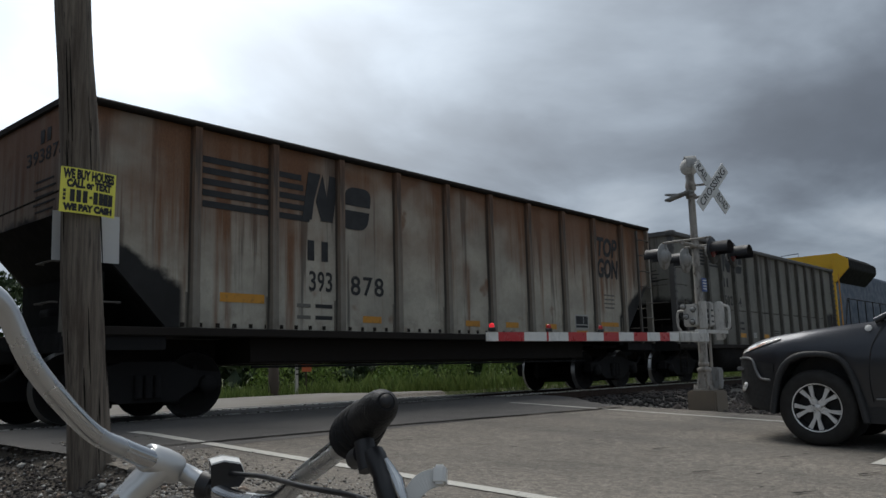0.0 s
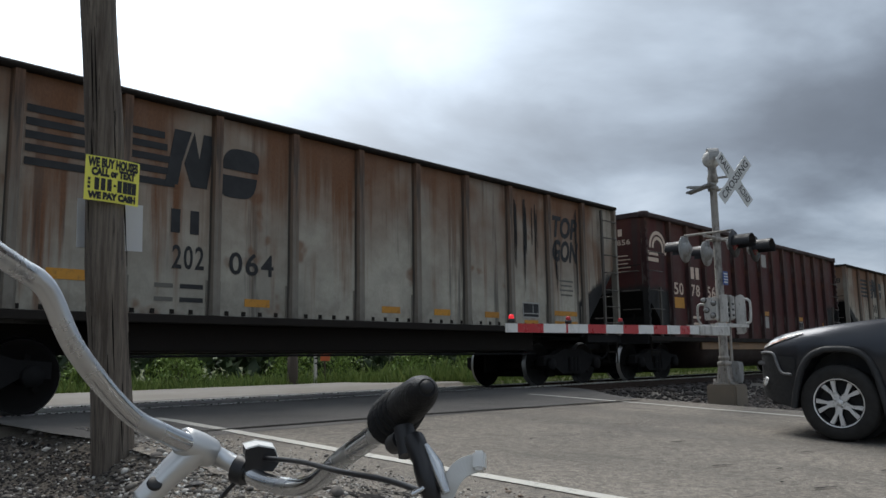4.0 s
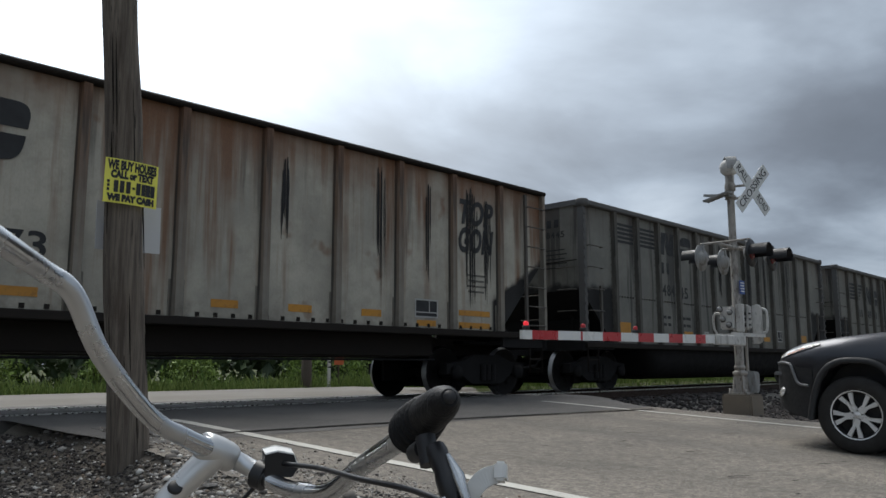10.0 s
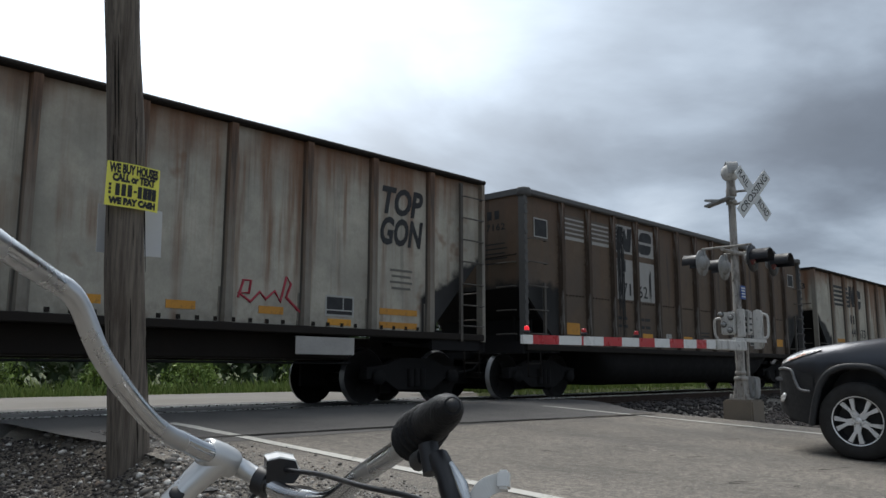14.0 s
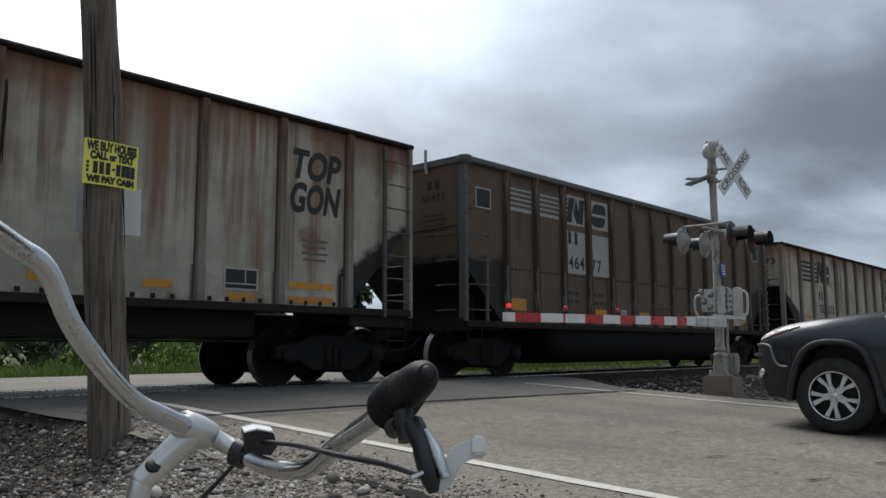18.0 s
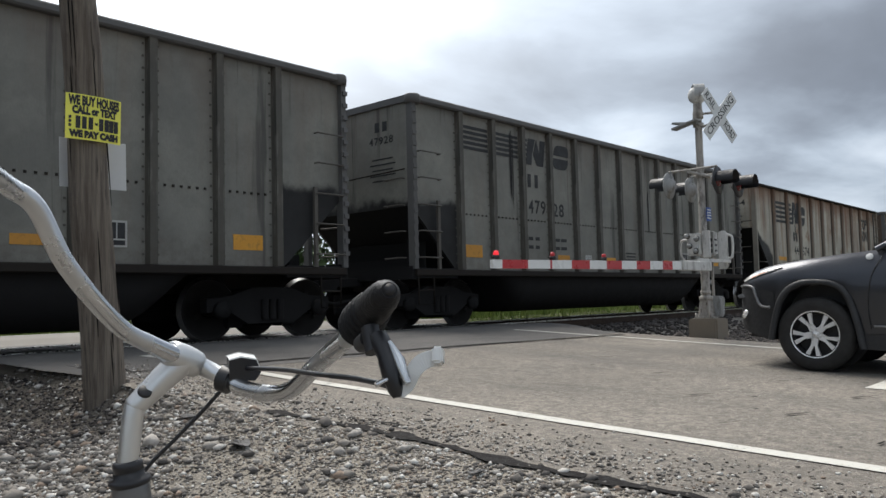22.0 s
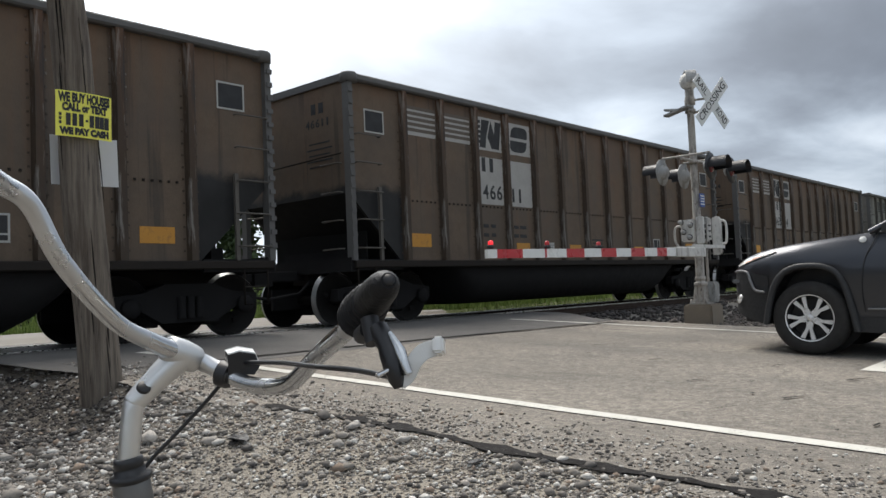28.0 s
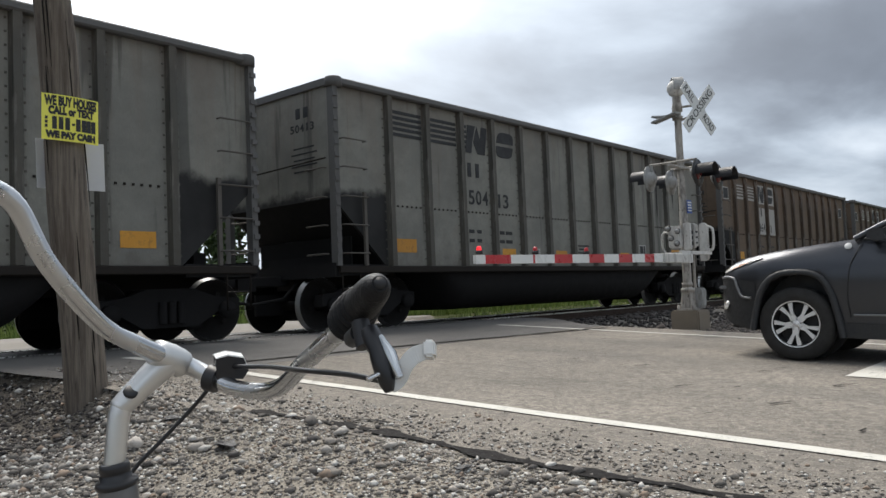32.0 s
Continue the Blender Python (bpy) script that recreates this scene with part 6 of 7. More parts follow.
# ---------- the waiting car ----------
n = Nodes("dark grey metallic car paint", 0.34, 0.85)
n.color(n.mix(n.noise(900, 1), (0.050, 0.053, 0.060), (0.080, 0.084, 0.094)))
n.b.inputs["Coat Weight"].default_value, n.b.inputs["Coat Roughness"].default_value = 0.3, 0.12
n.rough(n.span(n.noise(3, 4), 0.3, 0.7, 0.3, 0.42))
M["car_paint"] = n.m
M["plastic"] = plain("grey-black car plastic", (0.022, 0.023, 0.025), 0.6, 0, 0.25, 30, 0.2)
M["plastic_grey"] = plain("grey car plastic", (0.16, 0.165, 0.17), 0.45, 0, 0.15, 20)
M["tyre"] = plain("dusty tyre rubber", (0.022, 0.021, 0.02), 0.85, 0, 0.35, 12, 0.4)
M["alloy"] = plain("machined wheel alloy", (0.74, 0.74, 0.73), 0.36, 0.25, 0.06, 14)
M["alloy_dark"] = plain("dark painted wheel pocket", (0.010, 0.010, 0.011), 0.6, 0.0, 0.2, 9)
M["chrome"] = plain("dulled satin chrome", (0.55, 0.56, 0.57), 0.25, 0.9, 0.1, 9)
n = Nodes("headlamp glass", 0.08)
n.color(n.mix(n.span(n.noise(14, 2, 0.5, (1, 1, 3)), 0.45, 0.55), (0.80, 0.79, 0.76), (0.42, 0.40, 0.37)))
n.b.inputs["Coat Weight"].default_value = 0.8
M["lamp_glass"] = n.m
M["amber"] = plain("amber lamp plastic", (0.75, 0.42, 0.28), 0.25, 0, 0.1, 20)
n = Nodes("thin car glass", 0.03)
clear_, gloss, share = n.t.nodes.new("ShaderNodeBsdfTransparent"), n.t.nodes.new("ShaderNodeBsdfGlossy"), n.t.nodes.new("ShaderNodeMixShader")
clear_.inputs[0].default_value, gloss.inputs["Roughness"].default_value = (0.72, 0.78, 0.77, 1), 0.02
fresnel = n.t.nodes.new("ShaderNodeFresnel")
fresnel.inputs[0].default_value = 1.5
n.link(fresnel.outputs[0], share.inputs[0]), n.link(clear_.outputs[0], share.inputs[1]), n.link(gloss.outputs[0], share.inputs[2])
n.link(share.outputs[0], n.t.nodes["Material Output"].inputs["Surface"])
M["car_glass"] = n.m

suv = thing("suv", "dark grey compact suv waiting at the gate", "car", pose(9.80, 3.03, 0.300, 2.77, 0, 0))


def lerp_table(rows, v):
    for (a, x), (b, y) in zip(rows, rows[1:]):
        if v <= b:
            return x + (y - x) * max(0, (v - a)) / (b - a)
    return rows[-1][1]


def half_width(u):
    return lerp_table([(-3.72, 0.70), (-3.5, 0.84), (-3.0, 0.915), (-1.0, 0.93), (0.1, 0.925), (0.4, 0.90), (0.6, 0.855), (0.74, 0.78), (0.84, 0.68), (0.90, 0.57), (0.94, 0.40)], u)


# the flattened wheel arch, forward and up from the hub
ARCH_LINE = [(-0.435, 0.26), (-0.375, 0.52), (-0.315, 0.72), (-0.245, 0.84), (-0.14, 0.893), (0.0, 0.903), (0.14, 0.888), (0.255, 0.825), (0.335, 0.70), (0.385, 0.50), (0.415, 0.30)]


def low_line(u):
    z = lerp_table([(-3.72, 0.45), (-3.3, 0.36), (-2.0, 0.26), (-0.5, 0.26), (0.5, 0.30), (0.75, 0.36), (0.94, 0.46)], u)
    for c in (0.0, -2.70):
        if ARCH_LINE[0][0] < u - c < ARCH_LINE[-1][0]:
            z = max(z, lerp_table(ARCH_LINE, u - c))
    return z


def shoulder(u):
    return lerp_table([(-3.72, 1.10), (-3.4, 1.25), (-0.70, 1.285), (-0.5, 1.255), (-0.23, 1.222), (0.07, 1.178), (0.25, 1.148), (0.40, 1.12), (0.55, 1.085), (0.70, 1.035), (0.80, 0.985), (0.88, 0.92), (0.94, 0.80)], u)


def section(u):
    w, zl, zs = half_width(u), low_line(u), shoulder(u)
    crease = min(max(zl + 0.05, 0.965 - 0.10 * max(0, u - 0.25)), zs - 0.06)
    return [(w * 0.945, zl), (w * 0.978, max(zl + 0.015, 0.60)), (w * 0.998, max(zl + 0.03, 0.82)), (w, crease), (w * 0.965, crease + (zs - crease) * 0.40), (w * 0.92, crease + (zs - crease) * 0.76),
            (w * 0.89, zs - 0.03), (w * 0.868, zs), (w * 0.70, zs + 0.004), (w * 0.40, zs + 0.008), (0.0, zs + 0.01)]


us = sorted(set([round(-3.72 + 0.045 * i, 3) for i in range(104)] + [round(c + a, 3) for c in (0.0, -2.70) for a, _ in ARCH_LINE]))
us = [u for u in us if u < 0.94] + [0.94]
s = Shape()
secs = [section(u) for u in us]
ring = lambda sec, u: [(-w, u, z) for w, z in sec] + [(w, u, z) for w, z in sec[-2::-1]]
v = [p for sec, u in zip(secs, us) for p in ring(sec, u)]
m_ = len(secs[0]) * 2 - 1
for part_of in (range(0, 7), range(7, m_ - 8), range(m_ - 8, m_ - 1)):
    s.add(v, [(i * m_ + j, i * m_ + j + 1, (i + 1) * m_ + j + 1, (i + 1) * m_ + j) for i in range(len(us) - 1) for j in part_of], True)
s.add(v[-m_:], [tuple(range(m_))])
s.add(v[:m_], [tuple(range(m_))[::-1]])
part("body", s, M["car_paint"], suv)


def skin(u0, u1, s0, s1, out, material, name, label="", nu=10, ns=4, side=-1, parent=None):
    """A patch lying on the body between two stations and two levels of its section."""
    g, vs = Shape(), []
    for i in range(nu + 1):
        u = u0 + (u1 - u0) * i / nu
        sec = section(u)
        for j in range(ns + 1):
            a, b = (f(i / nu) if callable(f) else f for f in (s0, s1))
            q = a + (b - a) * j / ns
            k = min(int(q), len(sec) - 2)
            f = q - k
            w, z = sec[k][0] * (1 - f) + sec[k + 1][0] * f, sec[k][1] * (1 - f) + sec[k + 1][1] * f
            vs.append((side * (w + out), u + out * 0.4, z + out * 0.3))
    n1 = ns + 1
    g.add(vs, [(i * n1 + j, i * n1 + j + 1, (i + 1) * n1 + j + 1, (i + 1) * n1 + j) for i in range(nu) for j in range(ns)], True)
    return part(name, g, material, parent or suv, label)


def arch_trim(c, side):
    """Raised cladding that follows the wheel arch."""
    line = curve([(0, c + a, b) for a, b in ARCH_LINE], 4)
    rows_ = [(0.0, 0.845), (0.0, 0.946), (0.016, 0.953), (0.040, 0.951), (0.058, 0.934), (0.062, 0.88)]
    vs = []
    for i, p in enumerate(line):
        d = (line[min(i + 1, len(line) - 1)] - line[max(i - 1, 0)]).normalized()
        nrm = Vector((0, -d.z, d.y))
        vs += [(side * x, p.y + nrm.y * o, p.z + nrm.z * o) for o, x in rows_]
    k = len(rows_)
    return Shape().add(vs, [(i * k + j, i * k + j + 1, (i + 1) * k + j + 1, (i + 1) * k + j) for i in range(len(line) - 1) for j in range(k - 1)], True)


for side in (-1, 1):
    lamp = skin(0.36, 0.82, lambda t: 4.9 - 1.5 * t, lambda t: 5.5 - 0.1 * t, 0.010, M["lamp_glass"], "headlamp", "slim clear headlamp", side=side)
    skin(0.52, 0.72, lambda t: 4.5 - 0.7 * t, lambda t: 4.7 - 0.6 * t, 0.014, M["amber"], "indicator", "amber reflector in the lamp", side=side, parent=lamp)
    skin(0.425, 0.935, 0.0, lambda t: 2.0 + 0.7 * t, 0.010, M["plastic"], "bumper_cladding", "grey-black lower bumper cladding", side=side)
    seam = [(-0.655, 1.275), (-0.60, 1.15), (-0.54, 1.02), (-0.515, 0.86), (-0.505, 0.66), (-0.53, 0.47)]
    at = lambda u, z: min((abs(b - z), a) for a, b in section(u))[1]
    part("door_seam", Shape().tube([(side * (lerp_table([(0.3, 0.913), (0.6, 0.917), (0.965, 0.929), (1.15, 0.895), (1.29, 0.84)], p.z) + 0.001), p.y, p.z) for p in curve([(0, u, z) for u, z in seam], 4)], 0.005, 6), M["signal_black"], suv)
    part("door_moulding", Shape().tube([(side * 0.918, -2.2, 0.525), (side * 0.924, -0.56, 0.50)], 0.012, 6), M["plastic_grey"], suv)
    skin(-2.22, -0.45, 0.0, 0.45, 0.016, M["plastic"], "sill_cladding", side=side)
    part("bumper_trim", Shape().tube(curve([(side * 0.66, 0.865, 0.865), (side * 0.765, 0.775, 0.875), (side * 0.835, 0.675, 0.855), (side * 0.862, 0.63, 0.76), (side * 0.89, 0.57, 0.665), (side * 0.925, 0.46, 0.65)], 4), 0.014, 8), M["plastic_grey"], suv, "grey trim hook on the bumper")
    part("bumper_trim", rounded(Shape().box(*sorted((side * 0.55, side * 0.72)), 0.80, 0.895, 0.735, 0.775).mesh("bumper_trim", M["plastic_grey"]), 0.012), None, suv)
    part("fog_lamp", Shape().lathe([(0.0, 0.02), (0.05, 0.015), (0.06, 0.0)], 14, pose(side * 0.72, 0.80, 0.56, -70, 0, -40 * side)), M["lamp_glass"], suv)
    for c in (0.0, -2.70):
        part("arch_cladding", arch_trim(c, side), M["plastic"], suv, "grey-black wheel arch cladding")
        part("wheel_well", Shape().prism([(c + 0.47 * math.cos(a), 0.45 + 0.47 * math.sin(a)) for a in (radians(d) for d in range(0, 360, 20))], *sorted((side * 0.58, side * 0.60)), "x"), M["signal_black"], suv)
        line = [(c + a, b) for a, b in ARCH_LINE]
        part("wheel_liner", Shape().prism(line + [(y * 1.0, z + 0.03) for y, z in line[::-1]], *sorted((side * 0.59, side * 0.90)), "x"), M["signal_black"], suv)
    mir = part("mirror", rounded(Shape().prism([(-0.86, 1.265), (-0.79, 1.255), (-0.735, 1.28), (-0.74, 1.325), (-0.78, 1.345), (-0.86, 1.34)], *sorted((side * 0.955, side * 1.06)), "x").mesh("mirror", M["plastic"]), 0.018), None, suv, "black door mirror")
    part("mirror_arm", Shape().tube([(side * 0.86, -0.76, 1.255), (side * 1.0, -0.80, 1.255)], 0.028, 8), M["plastic"], mir)
part("badge", Shape().lathe([(0.0, 0.0035), (0.031, 0.0035), (0.035, 0.0)], 20, pose(-0.862, -0.505, 1.195, 0, -66, 0)), M["sign_white"], suv, "round white fender badge")
part("grille", rounded(Shape().box(-0.42, 0.42, 0.92, 0.96, 0.68, 0.80).mesh("grille", M["plastic"]), 0.01), None, suv)
for i in range(7):
    part("grille_slot", Shape().box(-0.36 + i * 0.11, -0.30 + i * 0.11, 0.961, 0.966, 0.69, 0.79), M["chrome"], suv)
part("underbody", Shape().box(-0.80, 0.80, -3.3, -0.50, 0.26, 0.5).box(-0.55, 0.55, -0.5, 0.80, 0.30, 0.6), M["signal_black"], suv)
part("door_handle", rounded(Shape().box(-0.965, -0.915, -1.72, -1.50, 1.06, 1.10).mesh("door_handle", M["car_paint"]), 0.015), None, suv)
house = Shape()
rows_ = [(-0.60, 0.80, 1.30, 0.0), (-1.0, 0.745, 1.50, 0.6), (-1.45, 0.67, 1.70, 1.0), (-2.2, 0.66, 1.74, 1.0), (-3.1, 0.62, 1.68, 1.0), (-3.62, 0.70, 1.20, 0.0)]
vs = []
for u, w, z, k in rows_:
    vs += [(-0.862 + (0 if k else 0.03), u, 1.25), (-w, u, z - 0.02), (-w * 0.8, u, z + 0.005 + 0.02 * k), (w * 0.8, u, z + 0.005 + 0.02 * k), (w, u, z - 0.02), (0.862 - (0 if k else 0.03), u, 1.25)]
house.add(vs, [(i * 6 + j, i * 6 + j + 1, i * 6 + j + 7, i * 6 + j + 6) for i in range(5) for j in range(5)])
part("glasshouse", house, M["car_glass"], suv, "clear car windows")
part("roof", rounded(Shape().prism([(-0.69, 1.69), (-0.5, 1.77), (0.5, 1.77), (0.69, 1.69)], -3.15, -1.42, "y").mesh("roof", M["car_paint"]), 0.02), None, suv)
part("dashboard", rounded(Shape().box(-0.74, 0.74, -1.15, -0.72, 1.10, 1.30).mesh("dashboard", M["plastic"]), 0.05), None, suv)
for x in (-0.38, 0.38):
    for u in (-1.95, -2.75):
        part("car_seat", rounded(Shape().prism([(u, 0.7), (u + 0.16, 0.7), (u, 1.38), (u - 0.10, 1.38)], x - 0.25, x + 0.25, "x").prism([(u - 0.02, 1.38), (u - 0.13, 1.38), (u - 0.15, 1.58), (u - 0.06, 1.58)], x - 0.13, x + 0.13, "x").mesh("car_seat", M["plastic"]), 0.03), None, suv, "dark seat behind the glass")
for side in (-1, 1):
    part("pillar", Shape().tube([(side * 0.85, -0.56, 1.265), (side * 0.79, -0.80, 1.40), (side * 0.735, -1.05, 1.525), (side * 0.67, -1.46, 1.715)], [0.03, 0.034, 0.034, 0.03], 8), M["car_paint"], suv)
    part("window_frame", Shape().tube([(side * 0.868, -0.70, 1.265), (side * 0.81, -0.88, 1.405), (side * 0.755, -1.12, 1.52), (side * 0.695, -1.5, 1.675), (side * 0.69, -2.9, 1.665)], 0.009, 6), M["plastic"], suv, "black window surround")
    part("window_trim", Shape().tube([(side * 0.872, -0.66, 1.262), (side * 0.876, -3.3, 1.262)], 0.014, 6), M["plastic"], suv)
    for u in (-1.78, -2.75):
        part("pillar", Shape().prism([(u, 1.25), (u - 0.10, 1.25), (u - 0.10, 1.70), (u, 1.70)], -0.006, 0.006, "x", Matrix.Translation((side * 0.868, 0, 1.25)) @ pose(0, 0, 0, 0, -side * 24, 0) @ Matrix.Translation((0, 0, -1.25))), M["plastic"], suv)


def road_wheel(x, u, side):
    w = part("wheel", Shape().lathe([(0.235, -0.11), (0.27, -0.115), (0.34, -0.118), (0.375, -0.09), (0.385, -0.06), (0.386, 0.06), (0.375, 0.09), (0.34, 0.118), (0.27, 0.115), (0.232, 0.10)], 44), M["tyre"], suv, "dusty tyre on a split-spoke alloy", pose(x, u, 0.386, 0, 90 * side, 0))
    part("rim", Shape().lathe([(0.246, 0.108), (0.236, 0.107), (0.233, 0.098)], 40), M["alloy"], w)
    part("rim_barrel", Shape().lathe([(0.233, 0.099), (0.218, 0.06), (0.205, -0.06)], 40), M["alloy_dark"], w)
    part("rim_back", Shape().lathe([(0.0, 0.0), (0.21, 0.0)], 30), M["alloy_dark"], w)
    for k in range(5):
        a = radians(72 * k + 30)
        s = Shape()
        q = pose(0, 0, 0, 0, 0, math.degrees(a))
        s.prism([(0.03, -0.036), (0.12, -0.030), (0.12, 0.030), (0.03, 0.036)], 0.055, 0.082, "z", q)
        for g in (-1, 1):
            s.prism([(0.106, 0.0), (0.112, g * 0.030), (0.220, g * 0.080), (0.232, g * 0.034)], 0.058, 0.084, "z", q)
        part("spoke", s, M["alloy"], w)
    part("hub_cap", Shape().lathe([(0.0, 0.092), (0.03, 0.09), (0.036, 0.075), (0.06, 0.07), (0.065, 0.05)], 18), M["alloy"], w)
    for k in range(5):
        a = radians(72 * k + 54)
        part("lug_nut", Shape().lathe([(0.0, 0.075), (0.011, 0.073), (0.012, 0.04)], 8, pose(0.058 * math.cos(a), 0.058 * math.sin(a), 0)), M["chrome"], w)


for u in (0.0, -2.70):
    for side in (-1, 1):
        road_wheel(side * 0.82, u, side)

# ---------- bicycle ----------
M["bike_alloy"] = plain("satin silver bicycle alloy", (0.58, 0.59, 0.60), 0.24, 1.0, 0.03, 12)
M["bike_stem"] = plain("smooth cast silver alloy", (0.64, 0.64, 0.63), 0.34, 0.85, 0.06, 10)
M["grip"] = plain("worn black grip rubber", (0.011, 0.011, 0.012), 0.6, 0, 0.3, 40, 0.35)
M["grip"].node_tree.nodes["Principled BSDF"].inputs["Specular IOR Level"].default_value = 0.3
M["bike_plastic"] = plain("black moulded plastic", (0.014, 0.014, 0.016), 0.4, 0, 0.25, 20)
M["blade"] = plain("translucent grey-white plastic", (0.62, 0.62, 0.60), 0.4, 0, 0.12, 30)
M["bike_white"] = plain("white moulded plastic", (0.75, 0.75, 0.73), 0.4, 0, 0.08, 20)
M["head_tube"] = plain("dull grey frame metal", (0.17, 0.17, 0.168), 0.42, 0.6, 0.15, 14)
M["frame_paint"] = plain("dark bicycle frame enamel", (0.03, 0.03, 0.035), 0.35, 0, 0.2, 8)
bike_eye = Vector((0.0945, 0.303, 1.143))
bike = thing("bicycle", "bicycle with swept-back silver handlebar and black grips", "bicycle")


right_bar = curve([(0.616, 1.199, 1.080), (0.648, 1.187, 1.063), (0.668, 1.136, 1.0405), (0.669, 1.060, 1.0435), (0.645, 0.975, 1.080), (0.605, 0.868, 1.119), (0.566, 0.788, 1.150)])
left_bar = curve([(0.616, 1.199, 1.080), (0.564, 1.180, 1.101), (0.513, 1.161, 1.127), (0.443, 1.125, 1.189), (0.409, 1.115, 1.2455), (0.375, 1.098, 1.263), (0.294, 0.998, 1.279), (0.168, 0.860, 1.310)])
bar_r = lambda pts: [0.0122 - 0.0022 * min(1, i / 9) for i in range(len(pts))]
hb = part("handlebar", Shape().tube(left_bar[::-1] + right_bar[1:], bar_r(left_bar)[::-1] + bar_r(right_bar)[1:], 18), M["bike_alloy"], bike, "swept-back silver handlebar")
stem = Shape()
arm_pts = curve([(0.5560, 1.2175, 1.0215), (0.5598, 1.2165, 1.0255), (0.5675, 1.2136, 1.0335), (0.5896, 1.2079, 1.0549), (0.6165, 1.1987, 1.0797)], 5)
k = len(arm_pts) - 1
stem.tube(arm_pts, [0.004, 0.0068, 0.0088, 0.0104, 0.0116, 0.0124] + [0.0130 + 0.0048 * ((i - 6) / (k - 6)) ** 1.5 for i in range(6, k + 1)], 28)
d_bar = (Vector((0.64, 1.19, 1.067)) - Vector((0.585, 1.187, 1.092))).normalized()
c_ = Vector((0.616, 1.199, 1.080))
stem.tube([c_ + d_bar * u for u in (-0.0235, -0.023, -0.021, -0.016, 0.0, 0.016, 0.021, 0.023, 0.0235)], [0.0125, 0.0148, 0.0162, 0.0172, 0.0182, 0.0172, 0.0162, 0.0148, 0.0125], 28)
part("stem", stem, M["bike_stem"], bike, "smooth cast silver quill stem")
part("quill", Shape().tube([(0.5640, 1.2145, 1.036), (0.5630, 1.2147, 1.033), (0.5610, 1.2152, 1.024), (0.5592, 1.2157, 1.0166), (0.5550, 1.2169, 0.9747), (0.5498, 1.218, 0.9305), (0.546, 1.222, 0.90)], [0.009, 0.0118, 0.0124, 0.0124, 0.0122, 0.0122, 0.0122], 26), M["bike_stem"], bike)
hole_m = Matrix.Translation((0.5668, 1.2004, 1.0460)) @ Vector((-0.10, -0.75, 0.62)).to_track_quat("Z", "Y").to_matrix().to_4x4()
part("stem_bolt_hole", Shape().lathe([(0.0, 0.0012), (0.0074, 0.0012), (0.0082, 0.0004), (0.0084, -0.003)], 20, hole_m), M["signal_black"], bike, "dark recess of the stem bolt")
headset_at = pose(0.5535, 1.2172, 0.962, -1, -7, 0)
part("headset", Shape().lathe([(0.0125, 0.003), (0.0162, 0.002), (0.0172, -0.002), (0.0172, -0.008), (0.0158, -0.0095), (0.0178, -0.011), (0.0178, -0.017), (0.0232, -0.018), (0.0242, -0.021), (0.0234, -0.025), (0.021, -0.026)], 28, headset_at), M["bike_plastic"], bike, "black headset locknut and flange")
part("head_tube", Shape().lathe([(0.0205, -0.025), (0.0218, -0.030), (0.0218, -0.06), (0.0205, -0.066), (0.020, -0.14)], 28, headset_at), M["head_tube"], bike, "dull grey metal head tube")
gp = curve([(0.605, 0.868, 1.119), (0.581, 0.821, 1.1375), (0.5558, 0.7715, 1.1545)], 8)
gr = [0.0120, 0.0160, 0.0170, 0.0170, 0.0170, 0.0168, 0.0166, 0.0165, 0.0163, 0.0160, 0.0157, 0.0154, 0.0150, 0.0145, 0.0136, 0.0118, 0.0070]
part("grip", Shape().tube(gp, gr[:len(gp)], 20), M["grip"], hb, "black rubber grip")
for at, r in ((0.10, 0.0205), (0.20, 0.0212), (0.30, 0.0205), (0.40, 0.0195), (0.50, 0.0183)):
    i = at * (len(gp) - 1)
    a, b = gp[int(i)], gp[int(i) + 1]
    p, d = a.lerp(b, i - int(i)), (b - a).normalized()
    part("grip_rib", Shape().tube([p + d * q for q in (-0.0022, -0.0016, 0.0, 0.0016, 0.0022)], [0.0165, r - 0.001, r, r - 0.001, 0.0165], 22), M["grip"], hb)
part("grip_end", Shape().lathe([(0.0, 0.0016), (0.005, 0.0014), (0.0052, -0.003)], 12, look((0.5550, 0.7702, 1.1552), (0.533, 0.725, 1.172)) @ pose(0, 0, 0, 180, 0, 0)), M["signal_black"], hb)
lp = curve([(0.168, 0.860, 1.310), (0.085, 0.77, 1.33)], 6)
part("grip", Shape().tube(lp, [0.017, 0.020, 0.019, 0.019, 0.019, 0.018, 0.010], 14), M["grip"], hb, "black rubber grip")
# brake lever under the grip
lev = part("brake_lever", Shape().tube(curve([(0.590, 0.822, 1.115), (0.586, 0.806, 1.093), (0.586, 0.795, 1.062)], 5), [0.008, 0.009, 0.009, 0.009, 0.008, 0.009, 0.009, 0.009, 0.008, 0.007, 0.004], 8), M["bike_plastic"], bike, "black brake lever body")
lev.matrix_basis = Matrix.Translation(bike_eye) @ Matrix.Scale(0.95, 4) @ Matrix.Translation(-bike_eye)
part("lever_clamp", Shape().tube([(0.601, 0.856, 1.106), (0.593, 0.838, 1.112)], 0.0085, 12).tube([(0.592, 0.835, 1.122), (0.588, 0.825, 1.100)], 0.009, 8), M["bike_plastic"], lev)
part("lever_face", Shape().tube([(0.588, 0.806, 1.110), (0.5895, 0.796, 1.094), (0.590, 0.786, 1.074)], [0.0022, 0.0058, 0.0036], 8), M["chrome"], lev, "bright metal lever face")
